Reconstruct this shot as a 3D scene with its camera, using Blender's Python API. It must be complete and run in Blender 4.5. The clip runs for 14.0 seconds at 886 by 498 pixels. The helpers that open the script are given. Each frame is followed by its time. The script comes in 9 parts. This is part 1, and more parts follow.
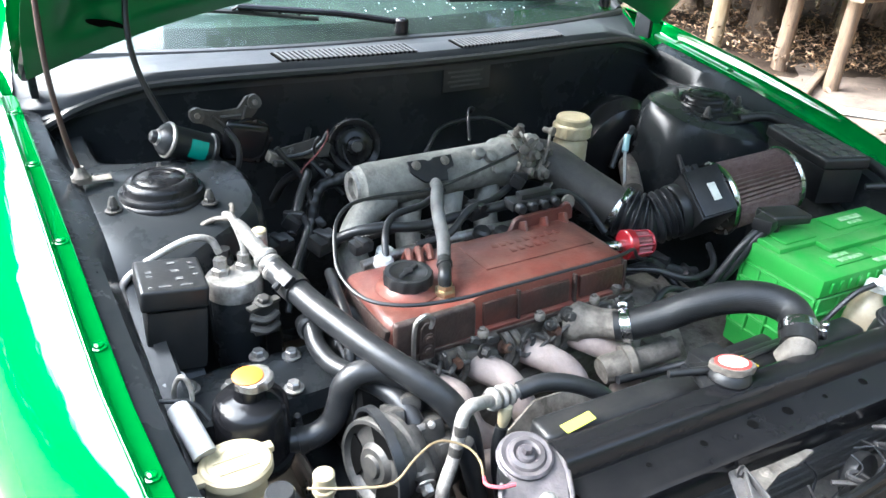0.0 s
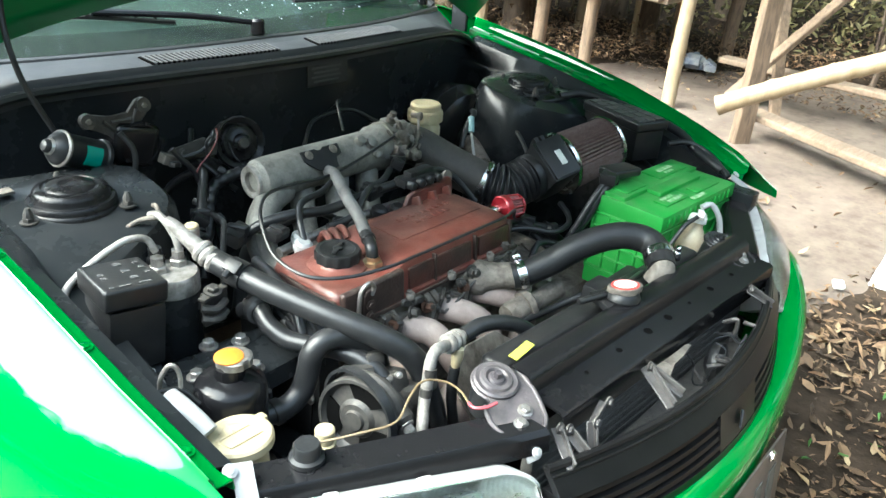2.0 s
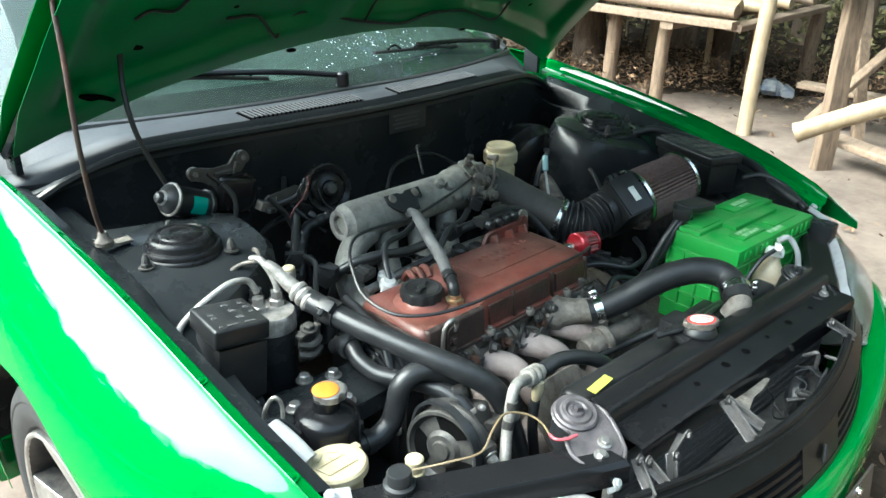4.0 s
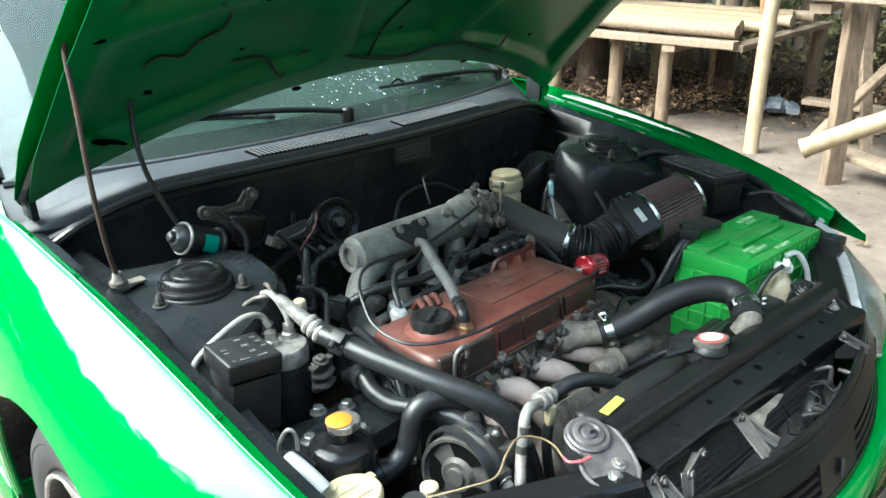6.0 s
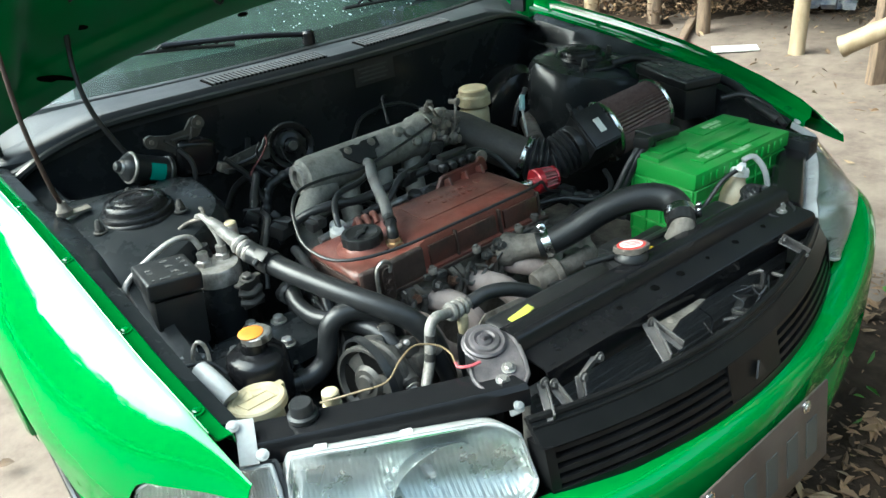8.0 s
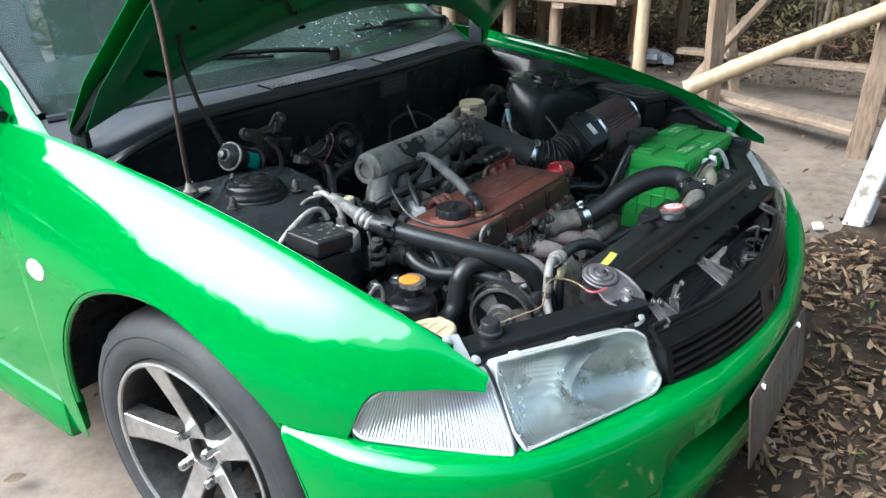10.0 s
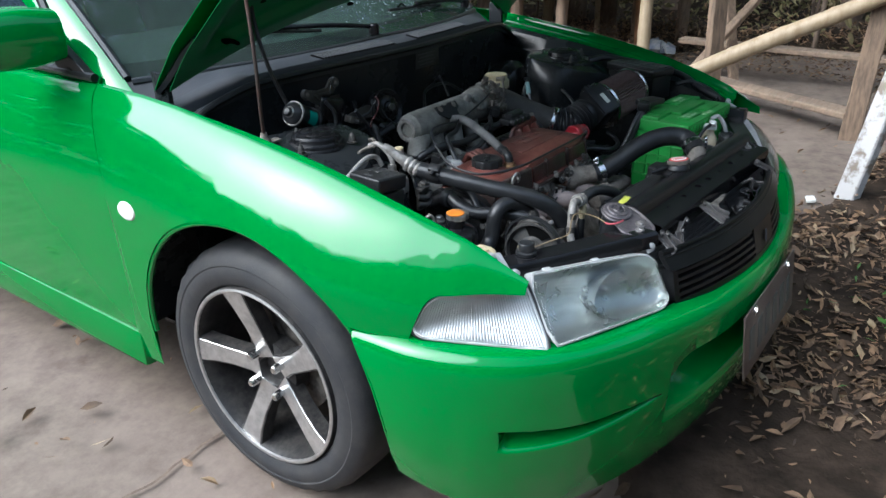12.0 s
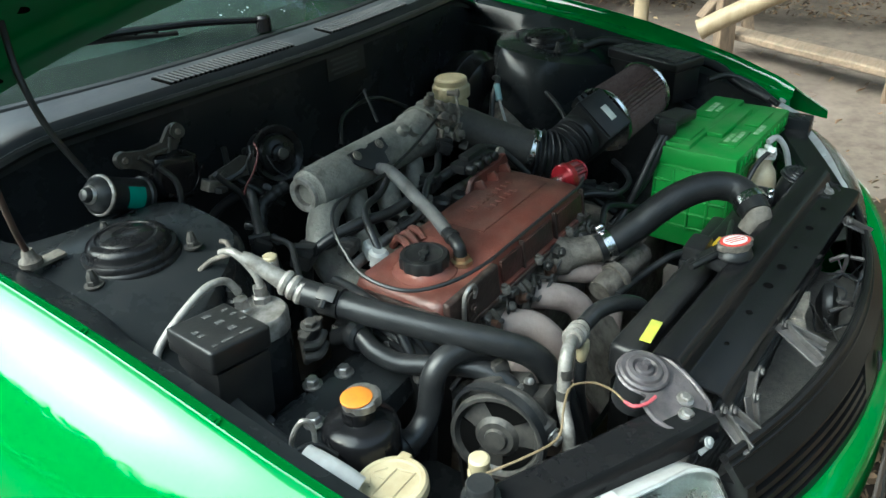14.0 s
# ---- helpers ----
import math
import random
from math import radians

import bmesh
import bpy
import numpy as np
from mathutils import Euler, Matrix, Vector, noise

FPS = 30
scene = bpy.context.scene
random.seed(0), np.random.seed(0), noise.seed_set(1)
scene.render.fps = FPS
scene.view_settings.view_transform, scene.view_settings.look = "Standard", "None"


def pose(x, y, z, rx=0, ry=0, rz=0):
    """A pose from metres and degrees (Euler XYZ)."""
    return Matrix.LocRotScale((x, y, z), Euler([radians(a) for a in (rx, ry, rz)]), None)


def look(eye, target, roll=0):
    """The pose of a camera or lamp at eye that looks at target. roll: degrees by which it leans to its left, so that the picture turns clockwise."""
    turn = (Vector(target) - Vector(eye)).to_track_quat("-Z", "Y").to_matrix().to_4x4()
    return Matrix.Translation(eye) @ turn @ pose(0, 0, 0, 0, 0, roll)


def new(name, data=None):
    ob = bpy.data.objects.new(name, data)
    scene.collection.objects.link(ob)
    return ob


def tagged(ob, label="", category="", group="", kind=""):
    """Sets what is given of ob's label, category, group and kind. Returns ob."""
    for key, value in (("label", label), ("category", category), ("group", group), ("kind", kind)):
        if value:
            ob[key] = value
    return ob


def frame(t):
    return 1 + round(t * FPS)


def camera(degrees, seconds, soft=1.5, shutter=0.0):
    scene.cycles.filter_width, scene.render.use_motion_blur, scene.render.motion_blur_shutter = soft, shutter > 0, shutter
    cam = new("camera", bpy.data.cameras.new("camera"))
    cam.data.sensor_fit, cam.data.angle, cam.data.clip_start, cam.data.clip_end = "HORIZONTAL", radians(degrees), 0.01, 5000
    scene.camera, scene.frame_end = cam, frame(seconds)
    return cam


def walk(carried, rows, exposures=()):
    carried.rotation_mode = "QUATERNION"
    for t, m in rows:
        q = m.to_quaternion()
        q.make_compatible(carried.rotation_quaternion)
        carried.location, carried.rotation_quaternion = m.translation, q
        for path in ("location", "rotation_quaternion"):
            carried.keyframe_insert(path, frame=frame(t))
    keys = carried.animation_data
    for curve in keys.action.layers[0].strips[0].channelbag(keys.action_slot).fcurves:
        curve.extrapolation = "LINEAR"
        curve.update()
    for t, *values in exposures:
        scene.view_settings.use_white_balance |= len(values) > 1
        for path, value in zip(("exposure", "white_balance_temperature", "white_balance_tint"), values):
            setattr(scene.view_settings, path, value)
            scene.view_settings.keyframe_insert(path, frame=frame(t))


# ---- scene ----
cam = camera(61.2, 14.0, shutter=0.0)
PATH = [
    (0, (-0.707, -0.142, 1.192), (0.221, 1.358, 0.249), 3.0),
    (0.5, (-0.803, -0.134, 1.180), (0.237, 1.303, 0.257), 4.6),
    (1, (-0.900, -0.124, 1.171), (0.369, 1.105, 0.235), 5.4),
    (1.5, (-0.930, -0.113, 1.179), (0.419, 1.049, 0.269), 5.0),
    (2, (-0.942, -0.105, 1.189), (0.446, 1.020, 0.291), 4.8),
    (2.5, (-0.966, -0.113, 1.206), (0.385, 1.078, 0.336), 3.1),
    (3, (-0.986, -0.136, 1.229), (0.303, 1.142, 0.390), 1.7),
    (3.2, (-0.986, -0.129, 1.223), (0.283, 1.167, 0.381), 1.7),
    (5.3, (-0.984, -0.133, 1.226), (0.316, 1.184, 0.468), -0.4),
    (5.5, (-0.990, -0.136, 1.228), (0.283, 1.211, 0.477), -1.3),
    (6, (-0.989, -0.145, 1.226), (0.287, 1.196, 0.469), -1.4),
    (6.5, (-0.979, -0.150, 1.225), (0.224, 1.244, 0.445), -2.6),
    (7, (-0.893, -0.255, 1.226), (0.336, 1.110, 0.435), -3.7),
    (7.5, (-0.845, -0.314, 1.223), (0.320, 1.052, 0.342), -5.2),
    (8, (-0.839, -0.315, 1.211), (0.232, 1.095, 0.282), -6.2),
    (8.5, (-0.862, -0.255, 1.205), (0.167, 1.162, 0.239), -5.0),
    (8.7, (-0.909, -0.191, 1.201), (0.110, 1.241, 0.246), -4.1),
    (10.8, (-1.594, -0.148, 1.210), (0.019, 0.744, 0.434), -1.2),
    (11, (-1.637, -0.180, 1.207), (-0.045, 0.764, 0.447), -1.4),
    (11.5, (-1.732, -0.201, 1.193), (-0.241, 0.839, 0.359), -0.7),
    (12, (-1.598, -0.228, 1.198), (-0.142, 0.854, 0.356), -1.2),
    (12.5, (-1.473, -0.164, 1.184), (-0.056, 0.928, 0.289), -1.8),
    (13, (-1.357, 0.023, 1.196), (0.048, 1.131, 0.302), -2.4),
    (13.5, (-1.172, 0.044, 1.194), (0.247, 1.124, 0.288), -4.6),
    (14, (-0.969, 0.086, 1.184), (0.432, 1.121, 0.201), -3.5),
]
walk(cam, [(t, look(eye, target, roll)) for t, eye, target, roll in PATH], [(0.0, 2.6, 5700, 6), (0.5, 2.2, 5750, -2), (1.0, 1.9, 5900, -3), (2.0, 2.1, 5900, -3), (2.5, 2.1, 5800, -4), (3.0, 1.85, 5750, -5), (6.0, 1.85, 5700, -6), (7.0, 1.9, 5750, -5), (7.5, 2.05, 5700, -5), (8.0, 1.55, 5750, -8), (8.5, 1.7, 5600, -6), (8.7, 1.7, 5600, -6), (11.0, 0.75, 5450, 8), (11.5, 0.6, 5450, 6), (12.5, 0.5, 5400, 5), (13.5, 0.4, 5250, -3), (14.0, 1.1, 5700, -9)])

# ---- world and light ----
world = bpy.data.worlds.new("overcast_sky")
scene.world = world
world.use_nodes = True
wn = world.node_tree
sky = wn.nodes.new("ShaderNodeTexSky")
sky.sky_type, sky.sun_disc = "NISHITA", False
sky.sun_elevation, sky.sun_rotation = radians(45), radians(307)
sky.air_density, sky.dust_density, sky.ozone_density = 1.6, 6.0, 1.0
haze = wn.nodes.new("ShaderNodeHueSaturation")
haze.inputs["Saturation"].default_value, haze.inputs["Value"].default_value = 0.7, 1.5
wn.links.new(sky.outputs["Color"], haze.inputs["Color"])
wn.links.new(haze.outputs["Color"], wn.nodes["Background"].inputs["Color"])
wn.nodes["Background"].inputs["Strength"].default_value = 0.15
sun = new("sun", bpy.data.lights.new("sun", "SUN"))
sun.data.energy, sun.data.angle, sun.data.color = 3.8, radians(70), (1.0, 0.995, 1.0)
sun.matrix_world = look((-5.6, 4.2, 7.0), (0, 0, 0))


# ---- materials ----
def mat(name, color, rough=0.5, metal=0.0, color2=None, scale=20.0, bump=0.0, bump_scale=80.0, coat=0.0,
        mix=(0.4, 0.65), trans=0.0, ior=1.45, spec=0.5, rough2=None, stretch=(1, 1, 1), dust=None, dust_amount=0.5, island=0.0, alpha=1.0):
    m = bpy.data.materials.new(name)
    m.use_nodes = True
    nt = m.node_tree
    b = nt.nodes["Principled BSDF"]
    b.inputs["Base Color"].default_value = (*color, 1)
    b.inputs["Roughness"].default_value = rough
    b.inputs["Metallic"].default_value = metal
    b.inputs["Coat Weight"].default_value = coat
    b.inputs["Coat Roughness"].default_value = 0.03
    b.inputs["Transmission Weight"].default_value = trans
    b.inputs["IOR"].default_value = ior
    b.inputs["Specular IOR Level"].default_value = spec
    b.inputs["Alpha"].default_value = alpha
    tc = nt.nodes.new("ShaderNodeTexCoord")
    mp = nt.nodes.new("ShaderNodeMapping")
    mp.inputs["Scale"].default_value = stretch
    nt.links.new(tc.outputs["Object"], mp.inputs["Vector"])
    last = None
    if color2 is not None:
        n = nt.nodes.new("ShaderNodeTexNoise")
        n.inputs["Scale"].default_value, n.inputs["Detail"].default_value, n.inputs["Roughness"].default_value = scale, 8, 0.65
        nt.links.new(mp.outputs[0], n.inputs["Vector"])
        r = nt.nodes.new("ShaderNodeMapRange")
        r.inputs["From Min"].default_value, r.inputs["From Max"].default_value = mix
        nt.links.new(n.outputs["Fac"], r.inputs["Value"])
        mx = nt.nodes.new("ShaderNodeMix")
        mx.data_type = "RGBA"
        mx.inputs["A"].default_value, mx.inputs["B"].default_value = (*color, 1), (*color2, 1)
        nt.links.new(r.outputs[0], mx.inputs["Factor"])
        last = mx.outputs["Result"]
        if rough2 is not None:
            rr = nt.nodes.new("ShaderNodeMapRange")
            rr.inputs["To Min"].default_value, rr.inputs["To Max"].default_value = rough, rough2
            nt.links.new(r.outputs[0], rr.inputs["Value"])
            nt.links.new(rr.outputs[0], b.inputs["Roughness"])
    if dust is not None:
        g = nt.nodes.new("ShaderNodeNewGeometry")
        sp = nt.nodes.new("ShaderNodeSeparateXYZ")
        nt.links.new(g.outputs["Normal"], sp.inputs[0])
        n2 = nt.nodes.new("ShaderNodeTexNoise")
        n2.inputs["Scale"].default_value, n2.inputs["Detail"].default_value, n2.inputs["Roughness"].default_value = scale * 2.3, 6, 0.7
        nt.links.new(mp.outputs[0], n2.inputs["Vector"])
        mu = nt.nodes.new("ShaderNodeMath")
        mu.operation = "MULTIPLY"
        up = nt.nodes.new("ShaderNodeMapRange")
        up.inputs["From Min"].default_value, up.inputs["From Max"].default_value, up.inputs["To Min"].default_value = 0.1, 1.0, 0.25
        nt.links.new(sp.outputs["Z"], up.inputs["Value"])
        nr = nt.nodes.new("ShaderNodeMapRange")
        nr.inputs["From Min"].default_value, nr.inputs["From Max"].default_value, nr.inputs["To Max"].default_value = 0.38, 0.68, dust_amount
        nt.links.new(n2.outputs["Fac"], nr.inputs["Value"])
        nt.links.new(up.outputs[0], mu.inputs[0])
        nt.links.new(nr.outputs[0], mu.inputs[1])
        md = nt.nodes.new("ShaderNodeMix")
        md.data_type = "RGBA"
        md.inputs["A"].default_value, md.inputs["B"].default_value = (*color, 1), (*dust, 1)
        if last is not None:
            nt.links.new(last, md.inputs["A"])
        nt.links.new(mu.outputs[0], md.inputs["Factor"])
        last = md.outputs["Result"]
    if island:
        oi = nt.nodes.new("ShaderNodeNewGeometry")
        hs = nt.nodes.new("ShaderNodeHueSaturation")
        vr = nt.nodes.new("ShaderNodeMapRange")
        vr.inputs["To Min"].default_value, vr.inputs["To Max"].default_value = 1 - island, 1 + island
        nt.links.new(oi.outputs["Random Per Island"], vr.inputs["Value"])
        nt.links.new(vr.outputs[0], hs.inputs["Value"])
        hs.inputs["Color"].default_value = (*color, 1)
        if last is not None:
            nt.links.new(last, hs.inputs["Color"])
        last = hs.outputs["Color"]
    if last is not None:
        nt.links.new(last, b.inputs["Base Color"])
    if bump:
        n3 = nt.nodes.new("ShaderNodeTexNoise")
        n3.inputs["Scale"].default_value, n3.inputs["Detail"].default_value = bump_scale, 5
        nt.links.new(mp.outputs[0], n3.inputs["Vector"])
        bp = nt.nodes.new("ShaderNodeBump")
        bp.inputs["Strength"].default_value, bp.inputs["Distance"].default_value = bump, 0.004
        nt.links.new(n3.outputs["Fac"], bp.inputs["Height"])
        nt.links.new(bp.outputs[0], b.inputs["Normal"])
    return m


DUST = (0.20, 0.18, 0.155)
M_GREEN = mat("green_car_paint", (0.0005, 0.165, 0.022), 0.5, 0.0, (0.0008, 0.152, 0.021), 3.0, coat=1.0, spec=0.0, bump=0.02, bump_scale=14)
M_GREEN.node_tree.nodes["Principled BSDF"].inputs["Coat IOR"].default_value = 1.54
M_GREEN.node_tree.nodes["Principled BSDF"].inputs["Coat Roughness"].default_value = 0.055
M_GREENIN = mat("green_underside_paint", (0.003, 0.135, 0.034), 0.38, 0.0, (0.006, 0.110, 0.028), 6.0, coat=0.15, bump=0.05, bump_scale=30)
M_BLACK = mat("black_chassis_paint", (0.0125, 0.0145, 0.0160), 0.20, 0.0, (0.017, 0.019, 0.021), 9, bump=0.07, bump_scale=40, dust=DUST, dust_amount=0.03, rough2=0.34, spec=0.25)
M_BLACKBAR = mat("black_bar_paint", (0.007, 0.007, 0.008), 0.17, 0.0, (0.009, 0.009, 0.010), 14, bump=0.03, bump_scale=60, dust=DUST, dust_amount=0.015, rough2=0.22, spec=0.26)
M_PLASTIC = mat("black_plastic", (0.011, 0.0115, 0.0125), 0.34, 0.0, (0.017, 0.017, 0.0175), 25, bump=0.05, bump_scale=260, dust=DUST, dust_amount=0.05, spec=0.35)
M_COWL = mat("weathered_cowl_plastic", (0.016, 0.018, 0.022), 0.5, 0.0, (0.024, 0.026, 0.030), 12, bump=0.06, bump_scale=200, dust=DUST, dust_amount=0.04, spec=0.45)
M_RUBBER = mat("black_rubber_hose", (0.012, 0.013, 0.0145), 0.33, 0.0, (0.019, 0.0195, 0.021), 30, bump=0.08, bump_scale=300, dust=DUST, dust_amount=0.05, spec=0.42)
M_TYRE = mat("tyre_rubber", (0.020, 0.021, 0.024), 0.66, 0.0, (0.034, 0.033, 0.033), 14, bump=0.15, bump_scale=220, dust=(0.20, 0.18, 0.155), dust_amount=0.12)
M_ALU = mat("cast_aluminium", (0.23, 0.225, 0.20), 0.6, 0.25, (0.11, 0.106, 0.095), 26, bump=0.45, bump_scale=190, rough2=0.75, dust=DUST, dust_amount=0.55)
M_CAST = mat("grimy_cast_metal", (0.175, 0.155, 0.132), 0.66, 0.25, (0.052, 0.044, 0.037), 30, bump=0.5, bump_scale=150, rough2=0.82, dust=DUST, dust_amount=0.55)
M_MANIF = mat("heat_stained_manifold", (0.28, 0.225, 0.205), 0.7, 0.05, (0.19, 0.145, 0.13), 22, bump=0.3, bump_scale=170, dust=(0.36, 0.31, 0.27), dust_amount=0.5)
M_STEEL = mat("dull_steel", (0.42, 0.41, 0.40), 0.40, 0.9, (0.24, 0.22, 0.20), 60, bump=0.15, bump_scale=240, rough2=0.6, dust=DUST, dust_amount=0.35)
M_CHROME = mat("bright_steel", (0.72, 0.72, 0.72), 0.18, 1.0, (0.5, 0.49, 0.48), 40, rough2=0.32)
M_PIPE = mat("whitish_aluminium_pipe", (0.30, 0.285, 0.265), 0.5, 0.3, (0.13, 0.118, 0.105), 60, bump=0.1, bump_scale=200)
M_COVER = mat("worn_red_cam_cover", (0.138, 0.038, 0.028), 0.30, 0.0, (0.045, 0.020, 0.017), 11, bump=0.18, bump_scale=210, rough2=0.5, mix=(0.42, 0.72), dust=(0.24, 0.16, 0.125), dust_amount=0.26)
M_BATT = mat("green_battery_plastic", (0.030, 0.29, 0.040), 0.45, 0.0, (0.025, 0.24, 0.035), 8, bump=0.05, bump_scale=160, dust=(0.20, 0.30, 0.14), dust_amount=0.35)
M_CREAM = mat("yellowed_plastic", (0.43, 0.375, 0.245), 0.48, 0.0, (0.33, 0.27, 0.16), 22, bump=0.06, bump_scale=120, dust=(0.30, 0.25, 0.16), dust_amount=0.4)
M_TANK = mat("stained_coolant_bottle", (0.42, 0.36, 0.25), 0.45, 0.0, (0.26, 0.19, 0.11), 18, dust=DUST, dust_amount=0.4)
M_YELLOW = mat("orange_yellow_cap", (0.54, 0.17, 0.015), 0.5, 0.0, (0.40, 0.125, 0.014), 60, bump=0.1)
M_TEAL = mat("teal_sticker", (0.008, 0.26, 0.20), 0.45, 0.0, (0.01, 0.21, 0.17), 30)
M_LABEL = mat("pale_label", (0.62, 0.62, 0.58), 0.5, 0.0, (0.50, 0.50, 0.46), 60)
M_RED = mat("red_metal", (0.34, 0.016, 0.025), 0.3, 0.3, (0.26, 0.012, 0.02), 40, coat=0.4)
M_REDPAINT = mat("red_print", (0.55, 0.05, 0.04), 0.5)
M_WHITE = mat("white_print", (0.75, 0.74, 0.71), 0.5, 0.0, (0.62, 0.61, 0.57), 50)
M_FILTER = mat("dirty_filter_gauze", (0.075, 0.040, 0.035), 0.85, 0.0, (0.11, 0.070, 0.060), 60, bump=0.3, bump_scale=400, dust=DUST, dust_amount=0.5)
M_SILVER = mat("lamp_reflector", (0.42, 0.44, 0.43), 0.26, 0.88, (0.33, 0.35, 0.34), 25, rough2=0.36)
M_GREYPL = mat("pale_grey_plastic", (0.40, 0.41, 0.41), 0.5, 0.0, (0.30, 0.30, 0.295), 26, dust=(0.28, 0.26, 0.23), dust_amount=0.4)
M_LENS = mat("clear_lamp_glass", (0.90, 0.93, 0.93), 0.08, 0.0, trans=1.0, ior=1.22)
M_HEADLENS = mat("clear_headlight_glass", (0.93, 0.95, 0.94), 0.03, 0.0, trans=1.0, ior=1.3)
for _n in (M_HEADLENS.node_tree,):
    _w = _n.nodes.new("ShaderNodeTexWave")
    _w.inputs["Scale"].default_value, _w.bands_direction = 75.0, "X"
    _c = _n.nodes.new("ShaderNodeTexCoord")
    _b = _n.nodes.new("ShaderNodeBump")
    _b.inputs["Strength"].default_value, _b.inputs["Distance"].default_value = 0.12, 0.0005
    _n.links.new(_c.outputs["Object"], _w.inputs["Vector"])
    _n.links.new(_w.outputs["Fac"], _b.inputs["Height"])
    _n.links.new(_b.outputs[0], _n.nodes["Principled BSDF"].inputs["Normal"])
M_DIMSILVER = mat("aged_lamp_silver", (0.36, 0.35, 0.35), 0.32, 0.75, (0.28, 0.27, 0.27), 30)
M_GLASS = mat("windscreen_glass", (0.42, 0.54, 0.50), 0.02, 0.0, trans=0.96, ior=1.32)
M_DARKGLASS = mat("dark_window_glass", (0.02, 0.03, 0.04), 0.03, 0.0, spec=0.6)
M_RIM = mat("machined_alloy", (0.60, 0.59, 0.58), 0.34, 0.9, (0.42, 0.41, 0.40), 30, rough2=0.48, dust=DUST, dust_amount=0.35)
M_RIMDARK = mat("dark_alloy_pocket", (0.018, 0.018, 0.019), 0.40, 0.3, (0.045, 0.042, 0.040), 34, dust=DUST, dust_amount=0.25)
M_ROD = mat("rusty_rod", (0.055, 0.042, 0.038), 0.55, 0.4, (0.10, 0.052, 0.040), 45, bump=0.3, bump_scale=160, stretch=(1, 1, 0.4))
M_RUST = mat("rusty_steel", (0.13, 0.065, 0.04), 0.75, 0.4, (0.07, 0.045, 0.035), 40, bump=0.4)
M_CABIN = mat("dim_cabin_trim", (0.10, 0.105, 0.10), 0.8, 0.0, (0.13, 0.135, 0.13), 12)
M_SEAT = mat("grey_seat_cloth", (0.16, 0.16, 0.15), 0.9, 0.0, (0.12, 0.12, 0.115), 40)
M_WOOD = mat("weathered_timber", (0.20, 0.135, 0.088), 0.8, 0.0, (0.105, 0.073, 0.050), 9, bump=0.35, bump_scale=60, stretch=(6, 6, 0.9), dust=(0.27, 0.23, 0.185), dust_amount=0.3)
M_WOODB = mat("sawn_timber", (0.255, 0.18, 0.125), 0.8, 0.0, (0.165, 0.12, 0.083), 7, bump=0.3, bump_scale=50, stretch=(1, 6, 6), dust=(0.30, 0.265, 0.22), dust_amount=0.3)
M_BAMBOO = mat("pale_bamboo", (0.33, 0.255, 0.165), 0.5, 0.0, (0.24, 0.175, 0.10), 6, bump=0.15, bump_scale=40, stretch=(4, 4, 1))
M_WHITEWOOD = mat("peeling_white_paint", (0.46, 0.45, 0.44), 0.7, 0.0, (0.20, 0.165, 0.13), 10, bump=0.4, bump_scale=70, mix=(0.50, 0.58))
M_BARK = mat("mottled_bark", (0.085, 0.064, 0.046), 0.9, 0.0, (0.44, 0.38, 0.30), 11, bump=1.0, bump_scale=60, mix=(0.47, 0.58), stretch=(1, 1, 0.8), dust=(0.05, 0.04, 0.03), dust_amount=0.9)
M_TRUNK = mat("dark_trunk", (0.085, 0.06, 0.045), 0.9, 0.0, (0.17, 0.125, 0.09), 8, bump=0.8, bump_scale=40, stretch=(3, 3, 0.6))
M_DEAD = mat("dead_leaves", (0.185, 0.113, 0.060), 0.75, 0.0, (0.080, 0.050, 0.030), 12, island=0.7)
M_DARKCAST = mat("dark_oily_casting", (0.036, 0.034, 0.032), 0.5, 0.3, (0.06, 0.057, 0.053), 40, bump=0.25, bump_scale=200, dust=DUST, dust_amount=0.2)
M_PALELEAF = mat("pale_fallen_leaves", (0.33, 0.25, 0.15), 0.7, 0.0, (0.22, 0.14, 0.07), 20, island=0.4)
M_LEAF = mat("green_leaves", (0.06, 0.17, 0.025), 0.55, 0.0, (0.10, 0.23, 0.04), 6, island=0.4)
M_DRYLEAF = mat("olive_thicket", (0.115, 0.112, 0.042), 0.7, 0.0, (0.19, 0.145, 0.075), 4, island=0.5)


# ---- mesh helpers ----
SPOT = {}


def thing(name, base, label, category, group="", kind=""):
    ob = new(name)
    ob.location = base
    ob.empty_display_size = 0.05
    SPOT[ob.name] = Vector(base)
    return tagged(ob, label, category, group, kind)


def finish(bm, name, material, smooth=38.0):
    me = bpy.data.meshes.new(name)
    bmesh.ops.remove_doubles(bm, verts=bm.verts, dist=1e-6)
    bmesh.ops.recalc_face_normals(bm, faces=bm.faces)
    bm.to_mesh(me)
    bm.free()
    for m in material if isinstance(material, (list, tuple)) else (material,):
        me.materials.append(m)
    if smooth:
        me.polygons.foreach_set("use_smooth", [True] * len(me.polygons))
        me.set_sharp_from_angle(angle=radians(smooth))
    return me


def part(name, bm, material, parent=None, label="", smooth=38.0):
    ob = new(name, finish(bm, name, material, smooth))
    if parent is not None:
        ob.parent = parent
        ob.matrix_parent_inverse = Matrix.Translation(-SPOT[parent.name]) if parent.name in SPOT else Matrix()
    return tagged(ob, label)


def solo(name, bm, material, label, category, group="", kind="", smooth=38.0):
    return tagged(part(name, bm, material, None, "", smooth), label, category, group, kind)


